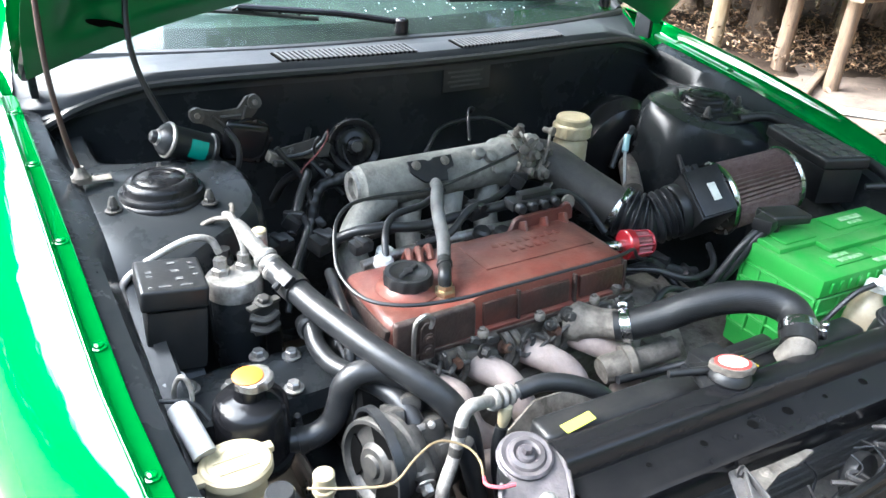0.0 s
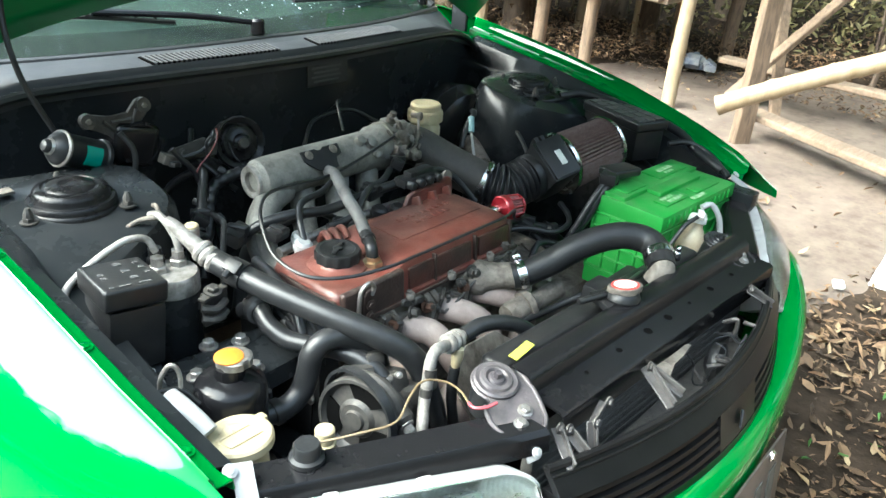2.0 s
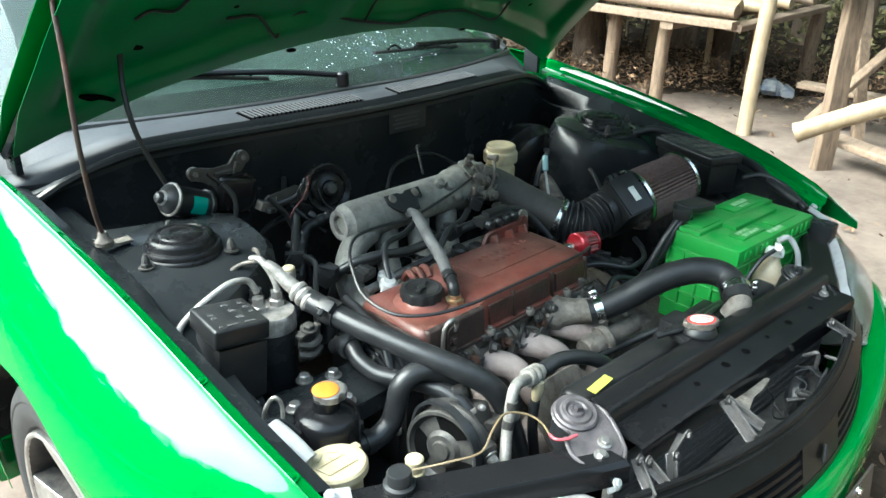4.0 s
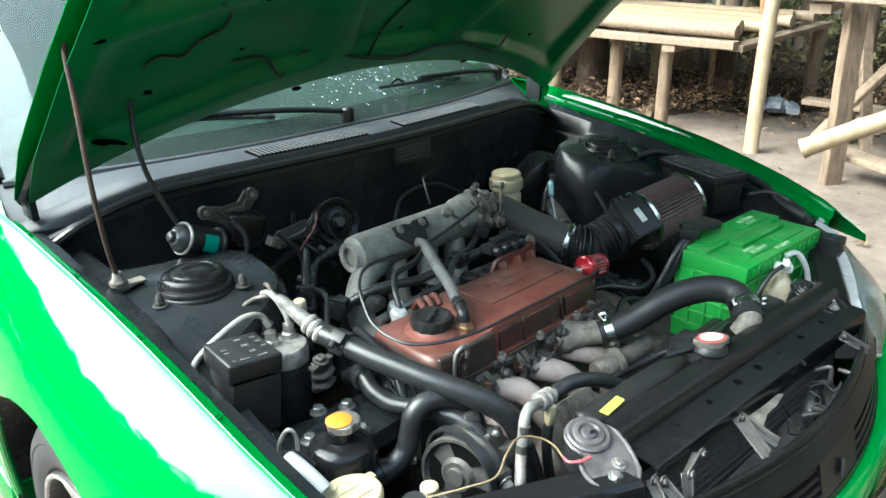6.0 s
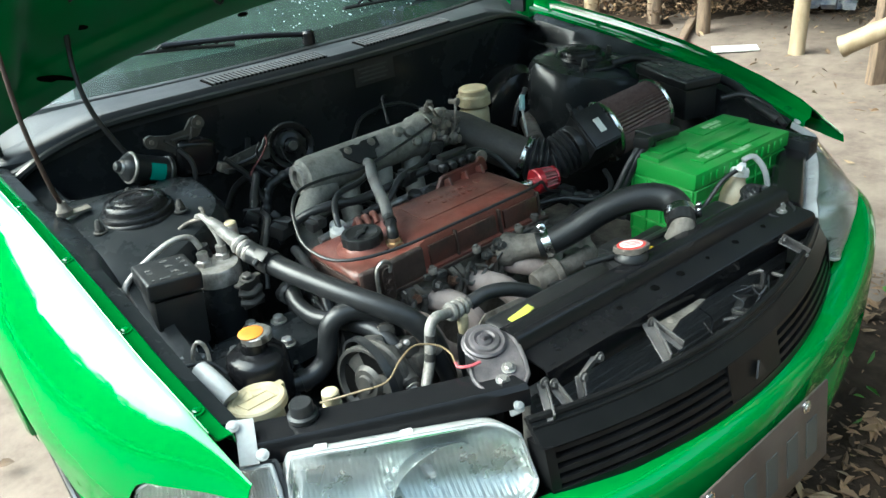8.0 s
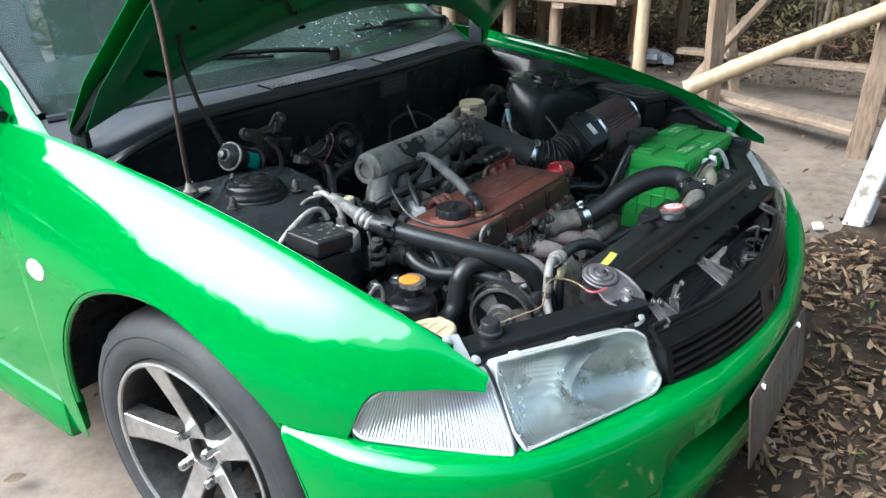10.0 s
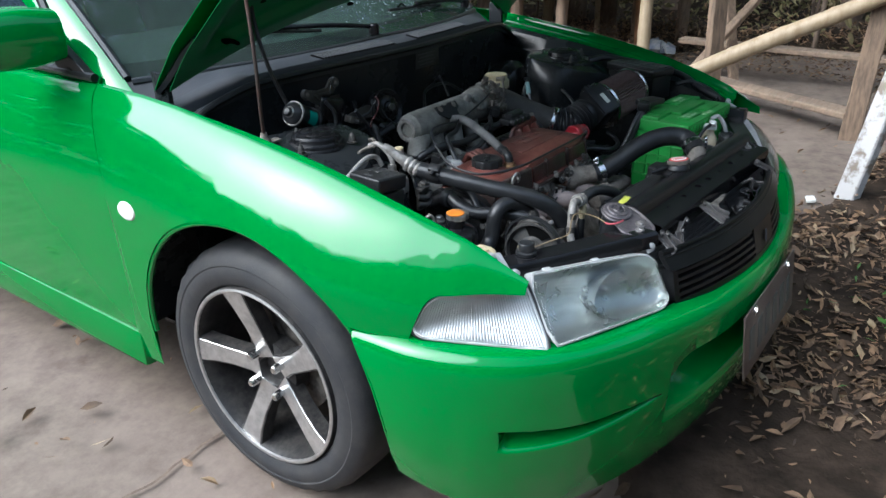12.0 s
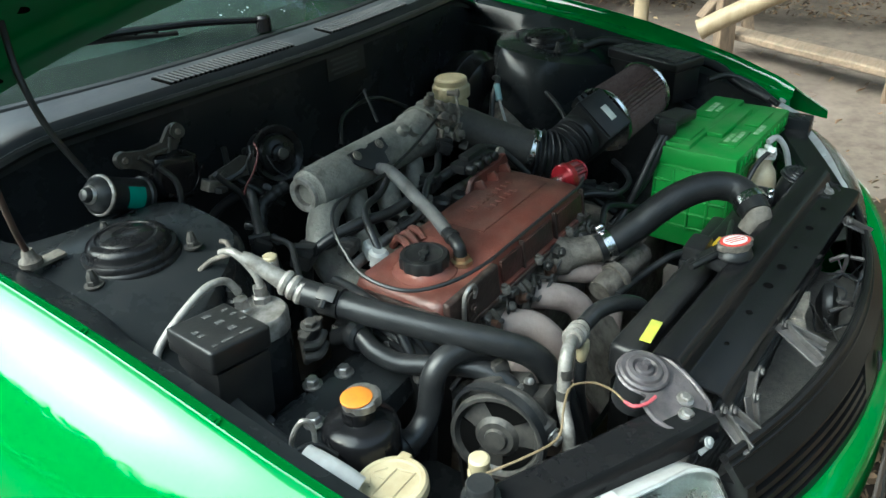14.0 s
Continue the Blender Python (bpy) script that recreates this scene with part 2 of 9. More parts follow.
def grid(bm, rows, closed=False, cap=False, mi=0):
    """Quads between rows of points."""
    vs = [[bm.verts.new(p) for p in row] for row in rows]
    for a, b in zip(vs[:-1], vs[1:]):
        n = len(a)
        for i in range(n if closed else n - 1):
            j = (i + 1) % n
            try:
                bm.faces.new((a[i], a[j], b[j], b[i])).material_index = mi
            except ValueError:
                pass
    if cap:
        for row in (vs[0], vs[-1]):
            try:
                bm.faces.new(row).material_index = mi
            except ValueError:
                pass
    return vs


def smoothed(pts, step=6):
    """Catmull-Rom points along a line of points."""
    P = [Vector(p) for p in pts]
    P = [P[0] * 2 - P[1]] + P + [P[-1] * 2 - P[-2]]
    out = []
    for i in range(1, len(P) - 2):
        a, b, c, d = P[i - 1:i + 3]
        for k in range(step):
            t = k / step
            out.append(0.5 * (2 * b + (c - a) * t + (2 * a - 5 * b + 4 * c - d) * t * t + (3 * b - a - 3 * c + d) * t ** 3))
    out.append(P[-2])
    return out


def tube(bm, pts, r, n=14, step=6, radius=None, cap=True, mi=0):
    """A round bar along points; radius(u) scales it along its length."""
    line = smoothed(pts, step) if step > 1 else [Vector(p) for p in pts]
    rows, side = [], None
    for i, p in enumerate(line):
        d = (line[min(i + 1, len(line) - 1)] - line[max(i - 1, 0)]).normalized()
        if side is None:
            side = d.orthogonal().normalized()
        side = (side - d * side.dot(d)).normalized()
        up = d.cross(side)
        rr = r * (radius(i / (len(line) - 1)) if radius else 1)
        rows.append([p + (side * math.cos(2 * math.pi * k / n) + up * math.sin(2 * math.pi * k / n)) * rr for k in range(n)])
    grid(bm, rows, True, cap, mi)
    return bm


def lathe(bm, profile, m=None, n=28, mi=0, cap=True):
    """A turned shape: profile of (radius, height) about z, laid by m."""
    m = m or Matrix()
    rows = [[m @ Vector((r * math.cos(2 * math.pi * k / n), r * math.sin(2 * math.pi * k / n), z)) for k in range(n)] for r, z in profile]
    grid(bm, rows, True, cap, mi)
    return bm


def box(bm, size, m=None, bevel=0.003, seg=2, mi=0):
    m = m or Matrix()
    t = bmesh.new()
    bmesh.ops.create_cube(t, size=1, matrix=Matrix.Diagonal((*size, 1)))
    if bevel:
        bmesh.ops.bevel(t, geom=t.edges[:], offset=min(bevel, 0.45 * min(size)), segments=seg, profile=0.6, affect="EDGES", clamp_overlap=True)
    add(bm, t, m, mi)
    return bm


def add(bm, t, m=None, mi=0):
    m = m or Matrix()
    vs = {v: bm.verts.new(m @ v.co) for v in t.verts}
    for f in t.faces:
        try:
            bm.faces.new([vs[v] for v in f.verts]).material_index = mi
        except ValueError:
            pass
    t.free()


def slab(bm, outline, thick, m=None, bevel=0.0015, mi=0):
    """A plate: an outline in xy, raised by thick along z."""
    t = bmesh.new()
    lo = [t.verts.new((x, y, 0)) for x, y in outline]
    hi = [t.verts.new((x, y, thick)) for x, y in outline]
    n = len(lo)
    t.faces.new(lo[::-1])
    t.faces.new(hi)
    for i in range(n):
        t.faces.new((lo[i], lo[(i + 1) % n], hi[(i + 1) % n], hi[i]))
    if bevel:
        bmesh.ops.bevel(t, geom=t.edges[:], offset=bevel, segments=1, affect="EDGES", clamp_overlap=True)
    add(bm, t, m, mi)
    return bm


def axis(a, b):
    """A frame at a whose z points to b."""
    a, b = Vector(a), Vector(b)
    return Matrix.Translation(a) @ (b - a).to_track_quat("Z", "Y").to_matrix().to_4x4()


def bolt(bm, at, direction=(0, 0, 1), r=0.008, h=0.007, washer=True, mi=0):
    m = axis(at, Vector(at) + Vector(direction))
    if washer:
        lathe(bm, [(r * 1.5, 0), (r * 1.5, 0.002), (r * 1.2, 0.0025)], m, 14, mi)
    lathe(bm, [(r, 0.001), (r, h * 0.85), (r * 0.8, h)], m, 6, mi)
    return bm


def lerp(table, t):
    """A value read off a table of (t, value)."""
    for (a, va), (b, vb) in zip(table[:-1], table[1:]):
        if t <= b:
            u = max(0.0, (t - a) / (b - a))
            return va + (vb - va) * u
    return table[-1][1]


def wobble(bm, amount, scale, seed=0.0):
    for v in bm.verts:
        v.co += Vector(noise.noise_vector(v.co * scale + Vector((seed, 0, 0)))) * amount
    return bm


def shell(bm, thick):
    """Gives an open sheet some thickness along its normals."""
    bmesh.ops.remove_doubles(bm, verts=bm.verts, dist=1e-6)
    bmesh.ops.recalc_face_normals(bm, faces=bm.faces)
    bm.normal_update()
    bm.verts.index_update()
    faces = bm.faces[:]
    rim = [e for e in bm.edges if len(e.link_faces) == 1]
    twin = {v: bm.verts.new(v.co - v.normal * thick) for v in bm.verts[:]}
    for f in faces:
        bm.faces.new([twin[v] for v in reversed(f.verts)]).material_index = f.material_index
    for e in rim:
        a, b = e.verts
        try:
            bm.faces.new((a, b, twin[b], twin[a]))
        except ValueError:
            pass
    return bm


# ---- ground ----
def ground_mesh():
    bm = bmesh.new()
    xs = sorted(set([-60, -30, -15, -8, -5] + [round(-4 + 0.1 * i, 2) for i in range(131)] + [12, 18, 30, 60]))
    ys = sorted(set([-60, -30, -15, -8, -5] + [round(-3 + 0.1 * i, 2) for i in range(131)] + [13, 18, 30, 60]))
    rows = []
    for y in ys:
        row = []
        for x in xs:
            h = 0.010 * noise.noise(Vector((x * 1.3, y * 1.3, 0))) + 0.004 * noise.noise(Vector((x * 6, y * 6, 3)))
            near = max(0.0, 1 - math.hypot(x + 0.3, y - 0.6) / 1.6)
            h *= 1 - 0.7 * near
            if x > 4.5:
                h += 0.05 * (x - 4.5) * (0.5 + 0.5 * noise.noise(Vector((x, y, 9))))
            row.append((x, y, h - 0.004))
        rows.append(row)
    grid(bm, rows)
    return bm


M_GROUND = mat("dusty_packed_earth", (0.150, 0.116, 0.094), 0.9, 0.0, (0.094, 0.070, 0.055), 4.2, bump=0.6, bump_scale=34, dust=(0.225, 0.180, 0.145), dust_amount=0.6)
solo("ground", ground_mesh(), M_GROUND, "dusty pale grey-brown packed earth with worn concrete", "ground", kind="structure")


def soil_patch():
    """Dark damp soil that runs under the nose and past the tree."""
    bm = bmesh.new()
    rows = []
    for i in range(150):
        x = -0.80 + 0.04 * i
        edge = lerp([(-0.80, -0.90), (-0.62, -0.30), (-0.50, 0.06), (-0.40, 0.19), (-0.2, 0.30), (0.3, 0.42), (0.8, 0.42), (1.5, 0.30), (2.2, 0.18), (3.6, 0.05)], x) + 0.08 * noise.noise(Vector((x * 2.5, 0, 3))) + 0.05 * noise.noise(Vector((x * 9, 0, 1)))
        end = -2.7 + 1.3 * noise.noise(Vector((x * 0.6, 4, 0))) + 0.15 * noise.noise(Vector((x * 5, 2, 0)))
        row = []
        for j in range(56):
            v = j / 55
            y = end + (edge - end) * (1 - (1 - v) ** 1.7)
            h = 0.010 * noise.noise(Vector((x * 1.3, y * 1.3, 0))) + 0.004 * noise.noise(Vector((x * 6, y * 6, 3)))
            h *= 1 - 0.7 * max(0.0, 1 - math.hypot(x + 0.3, y - 0.6) / 1.6)
            flare = 1.1 * max(0.0, (-0.75 - y) / 1.9) ** 1.3 * (1 - i / 149)
            row.append((x - flare + (0.16 * noise.noise(Vector((y * 2.6, 0, 8))) + 0.09 * noise.noise(Vector((y * 8, 0, 2)))) * max(0.0, 1 - i / 40), y, h - 0.006 + 0.013 * min(1, (edge - y) * 14, (y - end) * 10) * min(1, i / 5, (149 - i) / 8)))
        rows.append(row)
    grid(bm, rows)
    return bm


M_SOIL = mat("damp_and_shaded_soil", (0.022, 0.0155, 0.011), 0.9, 0.0, (0.060, 0.042, 0.029), 7.0, bump=1.0, bump_scale=60, rough2=0.98, spec=0.15)
solo("soil", soil_patch(), M_SOIL, "dark damp soil under the nose of the car", "soil", kind="structure")

# ---- car shell; x across the car, y to its rear, nose near y = 0 ----
car = thing("car", (0, 1.3, 0), "bright green saloon car with its bonnet propped open", "car")
CREASE = [(0.30, (-0.658, 0.640)), (0.40, (-0.675, 0.690)), (0.50, (-0.687, 0.722)), (0.60, (-0.693, 0.749)), (0.70, (-0.698, 0.773)), (0.80, (-0.702, 0.791)),
          (0.90, (-0.706, 0.807)), (1.00, (-0.710, 0.820)), (1.10, (-0.714, 0.833)), (1.20, (-0.718, 0.843)), (1.33, (-0.722, 0.850))]
WIDE = [(0.30, -0.676), (0.36, -0.712), (0.44, -0.756), (0.52, -0.782), (0.62, -0.803), (0.75, -0.817), (0.90, -0.820), (1.10, -0.812), (1.40, -0.806)]
ARCH = (0.853, 0.312, 0.350)
GAP = [(0.20, 1.300), (0.26, 1.290), (0.33, 1.276), (0.43, 1.266), (0.53, 1.264), (0.65, 1.270), (0.72, 1.296), (0.80, 1.334), (0.83, 1.347), (0.87, 1.358)]


def crease(y):
    for (a, p), (b, q) in zip(CREASE[:-1], CREASE[1:]):
        if y <= b:
            u = (y - a) / (b - a)
            return (p[0] + (q[0] - p[0]) * u, p[1] + (q[1] - p[1]) * u)
    return CREASE[-1][1]


def eased(read, y, w=0.035):
    """A table's value with its corners rounded off."""
    return (read(y - w) + 2 * read(y) + read(y + w)) / 4


def fender_section(y, low):
    """Points down the outer skin from the bonnet gap to the height low."""
    xc, zc = crease(y)
    w = eased(lambda t: lerp(WIDE, t), y)
    mid = min(0.62, zc - lerp([(0.30, 0.10), (0.45, 0.14), (0.70, 0.17), (1.00, 0.20)], y))
    pts = []
    for k in range(22):
        a = k / 21 * math.pi / 2
        e = 2 / 1.52
        pts.append((xc + (w - xc) * math.sin(a) ** e, mid + (zc - mid) * math.cos(a) ** e))
    for k in range(1, 16):
        z = mid - (mid - 0.2) * k / 15
        pts.append((w + 0.02 * ((mid - z) / 0.4) ** 2, z))
    out = []
    for i, (x, z) in enumerate(pts):
        if z < low:
            (xa, za) = pts[i - 1]
            u = (za - low) / max(1e-6, za - z)
            out += [(xa + (x - xa) * u, low)] * (len(pts) - i)
            break
        out.append((x, z))
    return out


def fender_low(y):
    cy, cz, r = ARCH
    if y < 0.468:
        return lerp([(0.30, 0.620), (0.36, 0.618), (0.424, 0.612), (0.436, 0.606), (0.446, 0.590), (0.458, 0.556), (0.468, 0.528)], y)
    arch = cz + math.sqrt(max(0.0, r * r - (y - cy) ** 2)) if abs(y - cy) < r else 0.0
    if y < cy:
        return max(0.528, arch)
    return max(0.215, arch)


def gap_line(z):
    """How far back the gap between wing and front door lies at a height."""
    return lerp(GAP, z)


def fender(side):
    bm = bmesh.new()
    cy, cz, r = ARCH
    ys = [0.30 + 0.0145 * i for i in range(9)] + [0.424 + 0.004 * i for i in range(12)] + [0.48 + 0.02 * i for i in range(36)] + [cy + r - 0.002, cy + r + 0.001] + [1.215 + 0.02 * i for i in range(7)] + [1.352]
    rows = []
    for y in sorted(ys):
        rows.append([(-side * x, min(y, gap_line(z) - 0.006), z) for x, z in fender_section(y, fender_low(y))])
    grid(bm, rows)
    shell(bm, -0.0015 if side > 0 else -0.0015)
    # rolled lip round the wheel opening
    lip = []
    for k in range(41):
        a = math.pi * (k / 40) * 1.0
        y, z = cy + (r - 0.004) * math.cos(a), cz + (r - 0.004) * math.sin(a)
        lip.append((-side * (fender_section(min(max(y, 0.45), 1.32), min(z, 0.7))[-1][0] + 0.006), y, z))
    tube(bm, [p for p in lip if p[2] > 0.5 or p[1] > cy], 0.0065, 8, 1)
    return bm


def flange(side):
    """The drip channel inside the fender's edge, with its bolt holes."""
    bm = bmesh.new()
    rows = []
    for i in range(42):
        y = 0.37 + 0.82 * i / 41
        x, z = crease(y)
        fade = min(1.0, (y - 0.33) / 0.06)
        rows.append([(-side * (x + dx), y, z + dz * fade) for dx, dz in ((0.0005, -0.0005), (0.004, -0.008), (0.006, -0.022), (0.010, -0.026), (0.023, -0.027), (0.026, -0.029), (0.027, -0.044))])
    grid(bm, rows)
    shell(bm, 0.002)
    return bm


def apron(side):
    """Black inner wing with the strut tower."""
    bm = bmesh.new()
    rows = []
    for i in range(45):
        y = 0.40 + 0.76 * i / 44
        x, z = crease(y)
        tower = math.exp(-((y - 0.875) / 0.125) ** 4)
        inner = -0.60 + 0.185 * tower
        top = z - 0.033
        ztop = top - 0.050 + 0.030 * tower - 0.05 * (1 - tower) * (1 - min(1, max(0, (y - 0.45) / 0.3)))
        prof = [(x + 0.026, top - 0.002), (x + 0.052, top - 0.012), (x + 0.070, ztop - 0.004), (x + 0.095, ztop), (0.5 * (x + 0.095 + inner), ztop + 0.002 * tower), (inner - 0.012, ztop), (inner, ztop - 0.012),
                (inner + 0.012, ztop - 0.08), (inner + 0.02, 0.55), (inner + 0.02, 0.36)]
        rows.append([(-side * px, y, pz) for px, pz in prof])
    grid(bm, rows)
    shell(bm, 0.003)
    return bm


def strut_top(side):
    """Low domed strut mount on its pressed seat."""
    bm = bmesh.new()
    m = Matrix.Translation((side * 0.543, 0.878, 0.747)) @ Matrix.Diagonal((0.88, 0.88, 1, 1))
    lathe(bm, [(0.070, -0.012), (0.070, -0.003), (0.068, 0.0), (0.066, 0.001), (0.0655, 0.006), (0.063, 0.009), (0.058, 0.0095), (0.0565, 0.012), (0.0565, 0.016), (0.0535, 0.021), (0.048, 0.024), (0.042, 0.025), (0.040, 0.0235), (0.037, 0.0235), (0.034, 0.026), (0.018, 0.0275), (0.015, 0.0255), (0.002, 0.0255)], m, 40)
    return bm


def stud(side, a):
    bm = bmesh.new()
    p = Vector((side * 0.543, 0.876, 0.745)) + Vector((math.cos(radians(a)) * (1 if side < 0 else -1), math.sin(radians(a)), 0)) * 0.073
    bolt(bm, p, r=0.0075, h=0.009)
    lathe(bm, [(0.0065, 0.0), (0.0065, 0.012), (0.005, 0.016), (0.003, 0.021)], Matrix.Translation(p), 8)
    return bm


M_STRUT = mat("satin_black_strut", (0.006, 0.006, 0.007), 0.22, 0.0, (0.010, 0.010, 0.011), 30, dust=DUST, dust_amount=0.02, rough2=0.36, spec=0.25)
for side, word in ((-1, "near"), (1, "far")):
    f = part("front_fender", fender(side), M_GREEN, car, "glossy green front wing")
    part("fender_flange", flange(side), M_GREEN, f)
    for y in (0.42, 0.58, 0.76, 0.95, 1.12):
        x, z = crease(y)
        part("flange_bolt", bolt(bmesh.new(), (-side * (x + 0.0165), y, z - 0.0265), r=0.006, h=0.005), M_GREEN, f)
    a = part("inner_wing", apron(side), M_BLACK, car)
    part("strut_mount", strut_top(side), M_STRUT, a, "black domed strut mount")
    if side > 0:
        bm = bmesh.new()
        lathe(bm, [(0.098, -0.016), (0.100, -0.010), (0.098, -0.006), (0.086, -0.003), (0.070, 0.001)], Matrix.Translation((0.556, 0.888, 0.746)), 44)
        part("strut_seat", bm, M_STRUT, a, "pressed round strut seat")
    for turn in (200, 315, 80):
        part("strut_stud", stud(side, turn), M_DARKCAST, a)


# firewall, cowl and screen
def cowl_front(x):
    return 1.045 + 0.24 * x * x


def cowl_z(x):
    return 0.842 - 0.02 * (abs(x) / 0.6) ** 4 - (0.030 * max(0.0, (abs(x) - 0.5) / 0.18))


def firewall():
    bm = bmesh.new()
    rows = []
    for i in range(41):
        x = -0.68 + 1.36 * i / 40
        y = cowl_front(x)
        rows.append([(x, y + 0.004, cowl_z(x) - 0.004), (x, y + 0.004, 0.80), (x, y + 0.012, 0.74), (x, y + 0.016, 0.62), (x, y - 0.01, 0.50), (x, y + 0.02, 0.32)])
    grid(bm, rows)
    shell(bm, 0.004)
    return bm


def cowl_panel():
    bm = bmesh.new()
    rows = []
    for i in range(57):
        x = -0.70 + 1.40 * i / 56
        y0, y1 = cowl_front(x), 1.152 + 0.34 * x * x
        z0, z1 = cowl_z(x), 0.872 - 0.02 * abs(x)
        y1 = max(y1, y0 + 0.09)
        rows.append([(x, y0 - 0.006, z0 - 0.012), (x, y0 - 0.006, z0 + 0.001), (x, y0 - 0.001, z0 + 0.004), (x, y0 + 0.008, z0 + 0.003), (x, y0 + 0.012, z0 - 0.007), (x, y0 + 0.026, z0 - 0.009), (x, y0 + 0.030, z0 + 0.008), (x, y0 + 0.035, z0 + 0.014), (x, y0 + 0.070, z0 + 0.021), (x, y0 + 0.077, z0 + 0.020),
                     (x, 0.5 * (y0 + 0.075 + y1), 0.5 * (z0 + z1) + 0.010), (x, y1, z1 - 0.008), (x, y1 + 0.01, z1 - 0.03)])
    grid(bm, rows)
    shell(bm, 0.003)
    return bm


def seal():
    bm = bmesh.new()
    pts = []
    for i in range(25):
        x = -0.675 + 1.35 * i / 24
        pts.append((x, cowl_front(x) - 0.010, cowl_z(x) + 0.006 - 0.02 * max(0, abs(x) - 0.6) / 0.07))
    return tube(bm, pts, 0.008, 8, 2)


def vents(x0, x1, n):
    """Slots of the air intake in the cowl: bed painted black for their shade, bars across it."""
    bed, bars = bmesh.new(), bmesh.new()
    for i in range(n):
        x = x0 + (x1 - x0) * (i + 0.5) / n
        y0, z0 = cowl_front(x), cowl_z(x)
        for b, w, dz, yy in ((bed, 0.48, 0.0165, 0.0), (bars, 0.52, 0.0178, 0.5)):
            xx = x + (x1 - x0) / n * yy
            m = Matrix.Translation((xx, y0 + 0.053, z0 + dz + 0.0015)) @ Matrix.Rotation(radians(11), 4, "X") @ Matrix.Rotation(radians(14), 4, "Z")
            box(b, ((x1 - x0) / n * w, 0.036, 0.004), m, 0)
    return bed, bars


part("firewall", firewall(), M_BLACK, car)
cowl = part("cowl_panel", cowl_panel(), M_COWL, car, "greyed black plastic cowl panel")
part("bonnet_seal", seal(), M_RUBBER, cowl)
# Matt black painted in for the shade inside slots, holes and grille gaps.
M_SLOT = mat("slot_shade_black", (0.004, 0.004, 0.004), 0.9, spec=0.0)
M_VENT = mat("greyed_vent_plastic", (0.045, 0.047, 0.052), 0.5, 0.0, (0.062, 0.064, 0.068), 20, dust=DUST, dust_amount=0.15)
for x0, x1, n in ((-0.290, -0.035, 28), (0.060, 0.330, 30)):
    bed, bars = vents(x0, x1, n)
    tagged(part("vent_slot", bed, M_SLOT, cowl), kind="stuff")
    tagged(part("vent_slat", bars, M_VENT, cowl, "greyed vent slats"), kind="stuff")


def screen_point(x, v):
    """The windscreen: x across, v from its foot to its top edge."""
    y = 1.160 + 0.34 * x * x + 0.80 * v - 0.05 * v * (1 - v)
    z = 0.868 - 0.02 * abs(x) + 0.448 * v + 0.05 * v * (1 - v)
    return (x * (1 - 0.17 * v), y, z)


bm = bmesh.new()
grid(bm, [[screen_point(-0.67 + 1.34 * i / 24, v / 10) for i in range(25)] for v in range(11)])
shell(bm, 0.004)
glass = part("windscreen", bm, M_GLASS, car, "tinted windscreen with pale painted sky glints")
bm = bmesh.new()
for e in (-1, 1):
    tube(bm, [screen_point(e * 0.675, v / 6) for v in range(7)], 0.011, 8, 3)
tube(bm, [screen_point(-0.67 + 1.34 * i / 12, -0.012) for i in range(13)], 0.010, 8, 2)
tube(bm, [screen_point(-0.67 + 1.34 * i / 12, 1.0) for i in range(13)], 0.010, 8, 2)
part("screen_seal", bm, M_RUBBER, glass)
# pale spots on the glass, painted in for sky reflected between leaves
bm = bmesh.new()
rs = random.Random(5)
for k in range(460):
    x, v = rs.gauss(0.16, 0.13), abs(rs.gauss(0.20, 0.11)) + 0.03
    if not (-0.55 < x < 0.6 and v < 0.9):
        continue
    p = Vector(screen_point(x, v)) + Vector((0, -0.004, 0.006))
    r = rs.uniform(0.0007, 0.0021) * (1.9 if rs.random() < 0.10 else 1)
    m = Matrix.Translation(p) @ Matrix.Rotation(radians(31), 4, "X") @ Matrix.Rotation(rs.uniform(0, 6), 4, "Z")
    ps = [m @ Vector((math.cos(a * 1.047) * r * rs.uniform(0.6, 1.3), math.sin(a * 1.047) * r * rs.uniform(0.6, 1.6), 0)) for a in range(6)]
    bm.faces.new([bm.verts.new(p) for p in ps])
M_SPOT = mat("sky_glint_spots", (0.42, 0.48, 0.48), 0.7)
tagged(part("sky_glint", bm, M_SPOT, glass, "pale painted glints of sky on the glass", smooth=0), kind="stuff")

# pillars, roof and the rest of the cabin
for e in (-1, 1):
    bm = bmesh.new()
    rows = []
    for v in range(-1, 9):
        u = v / 8
        a = Vector(screen_point(e * 0.682, u))
        b = a + Vector((e * 0.040, 0.05 + 0.02 * u, -0.014))
        c = a + Vector((e * 0.044, 0.080, -0.030))
        rows.append([a + Vector((0, 0, 0.006)), a + Vector((e * 0.016, 0.015, 0.007)), b, c, a + Vector((e * 0.0, 0.07, -0.03))])
    grid(bm, rows, True, True)
    part("windscreen_pillar", bm, M_GREEN, car, "green painted screen pillar")
bm = bmesh.new()
rows = []
for j in range(13):
    y = 1.94 + 1.45 * j / 12
    drop = 0.05 * ((y - 2.5) / 0.8) ** 2
    rows.append([((0.585 + 0.01 * j / 12) * u, y, 1.365 - drop - 0.055 * u ** 4) for u in [-1 + 2 * k / 16 for k in range(17)]])
grid(bm, rows)
shell(bm, 0.02)
part("roof", bm, M_GREEN, car)
bm = bmesh.new()
rows = []
for y, z in ((3.36, 1.30), (3.75, 1.02), (3.80, 0.98), (4.20, 0.95), (4.26, 0.90), (4.28, 0.55), (4.22, 0.28)):
    w = 0.60 if y < 3.5 else 0.78
    rows.append([(w * u, y, z - 0.03 * u ** 4) for u in [-1 + 2 * k / 10 for k in range(11)]])
grid(bm, rows)
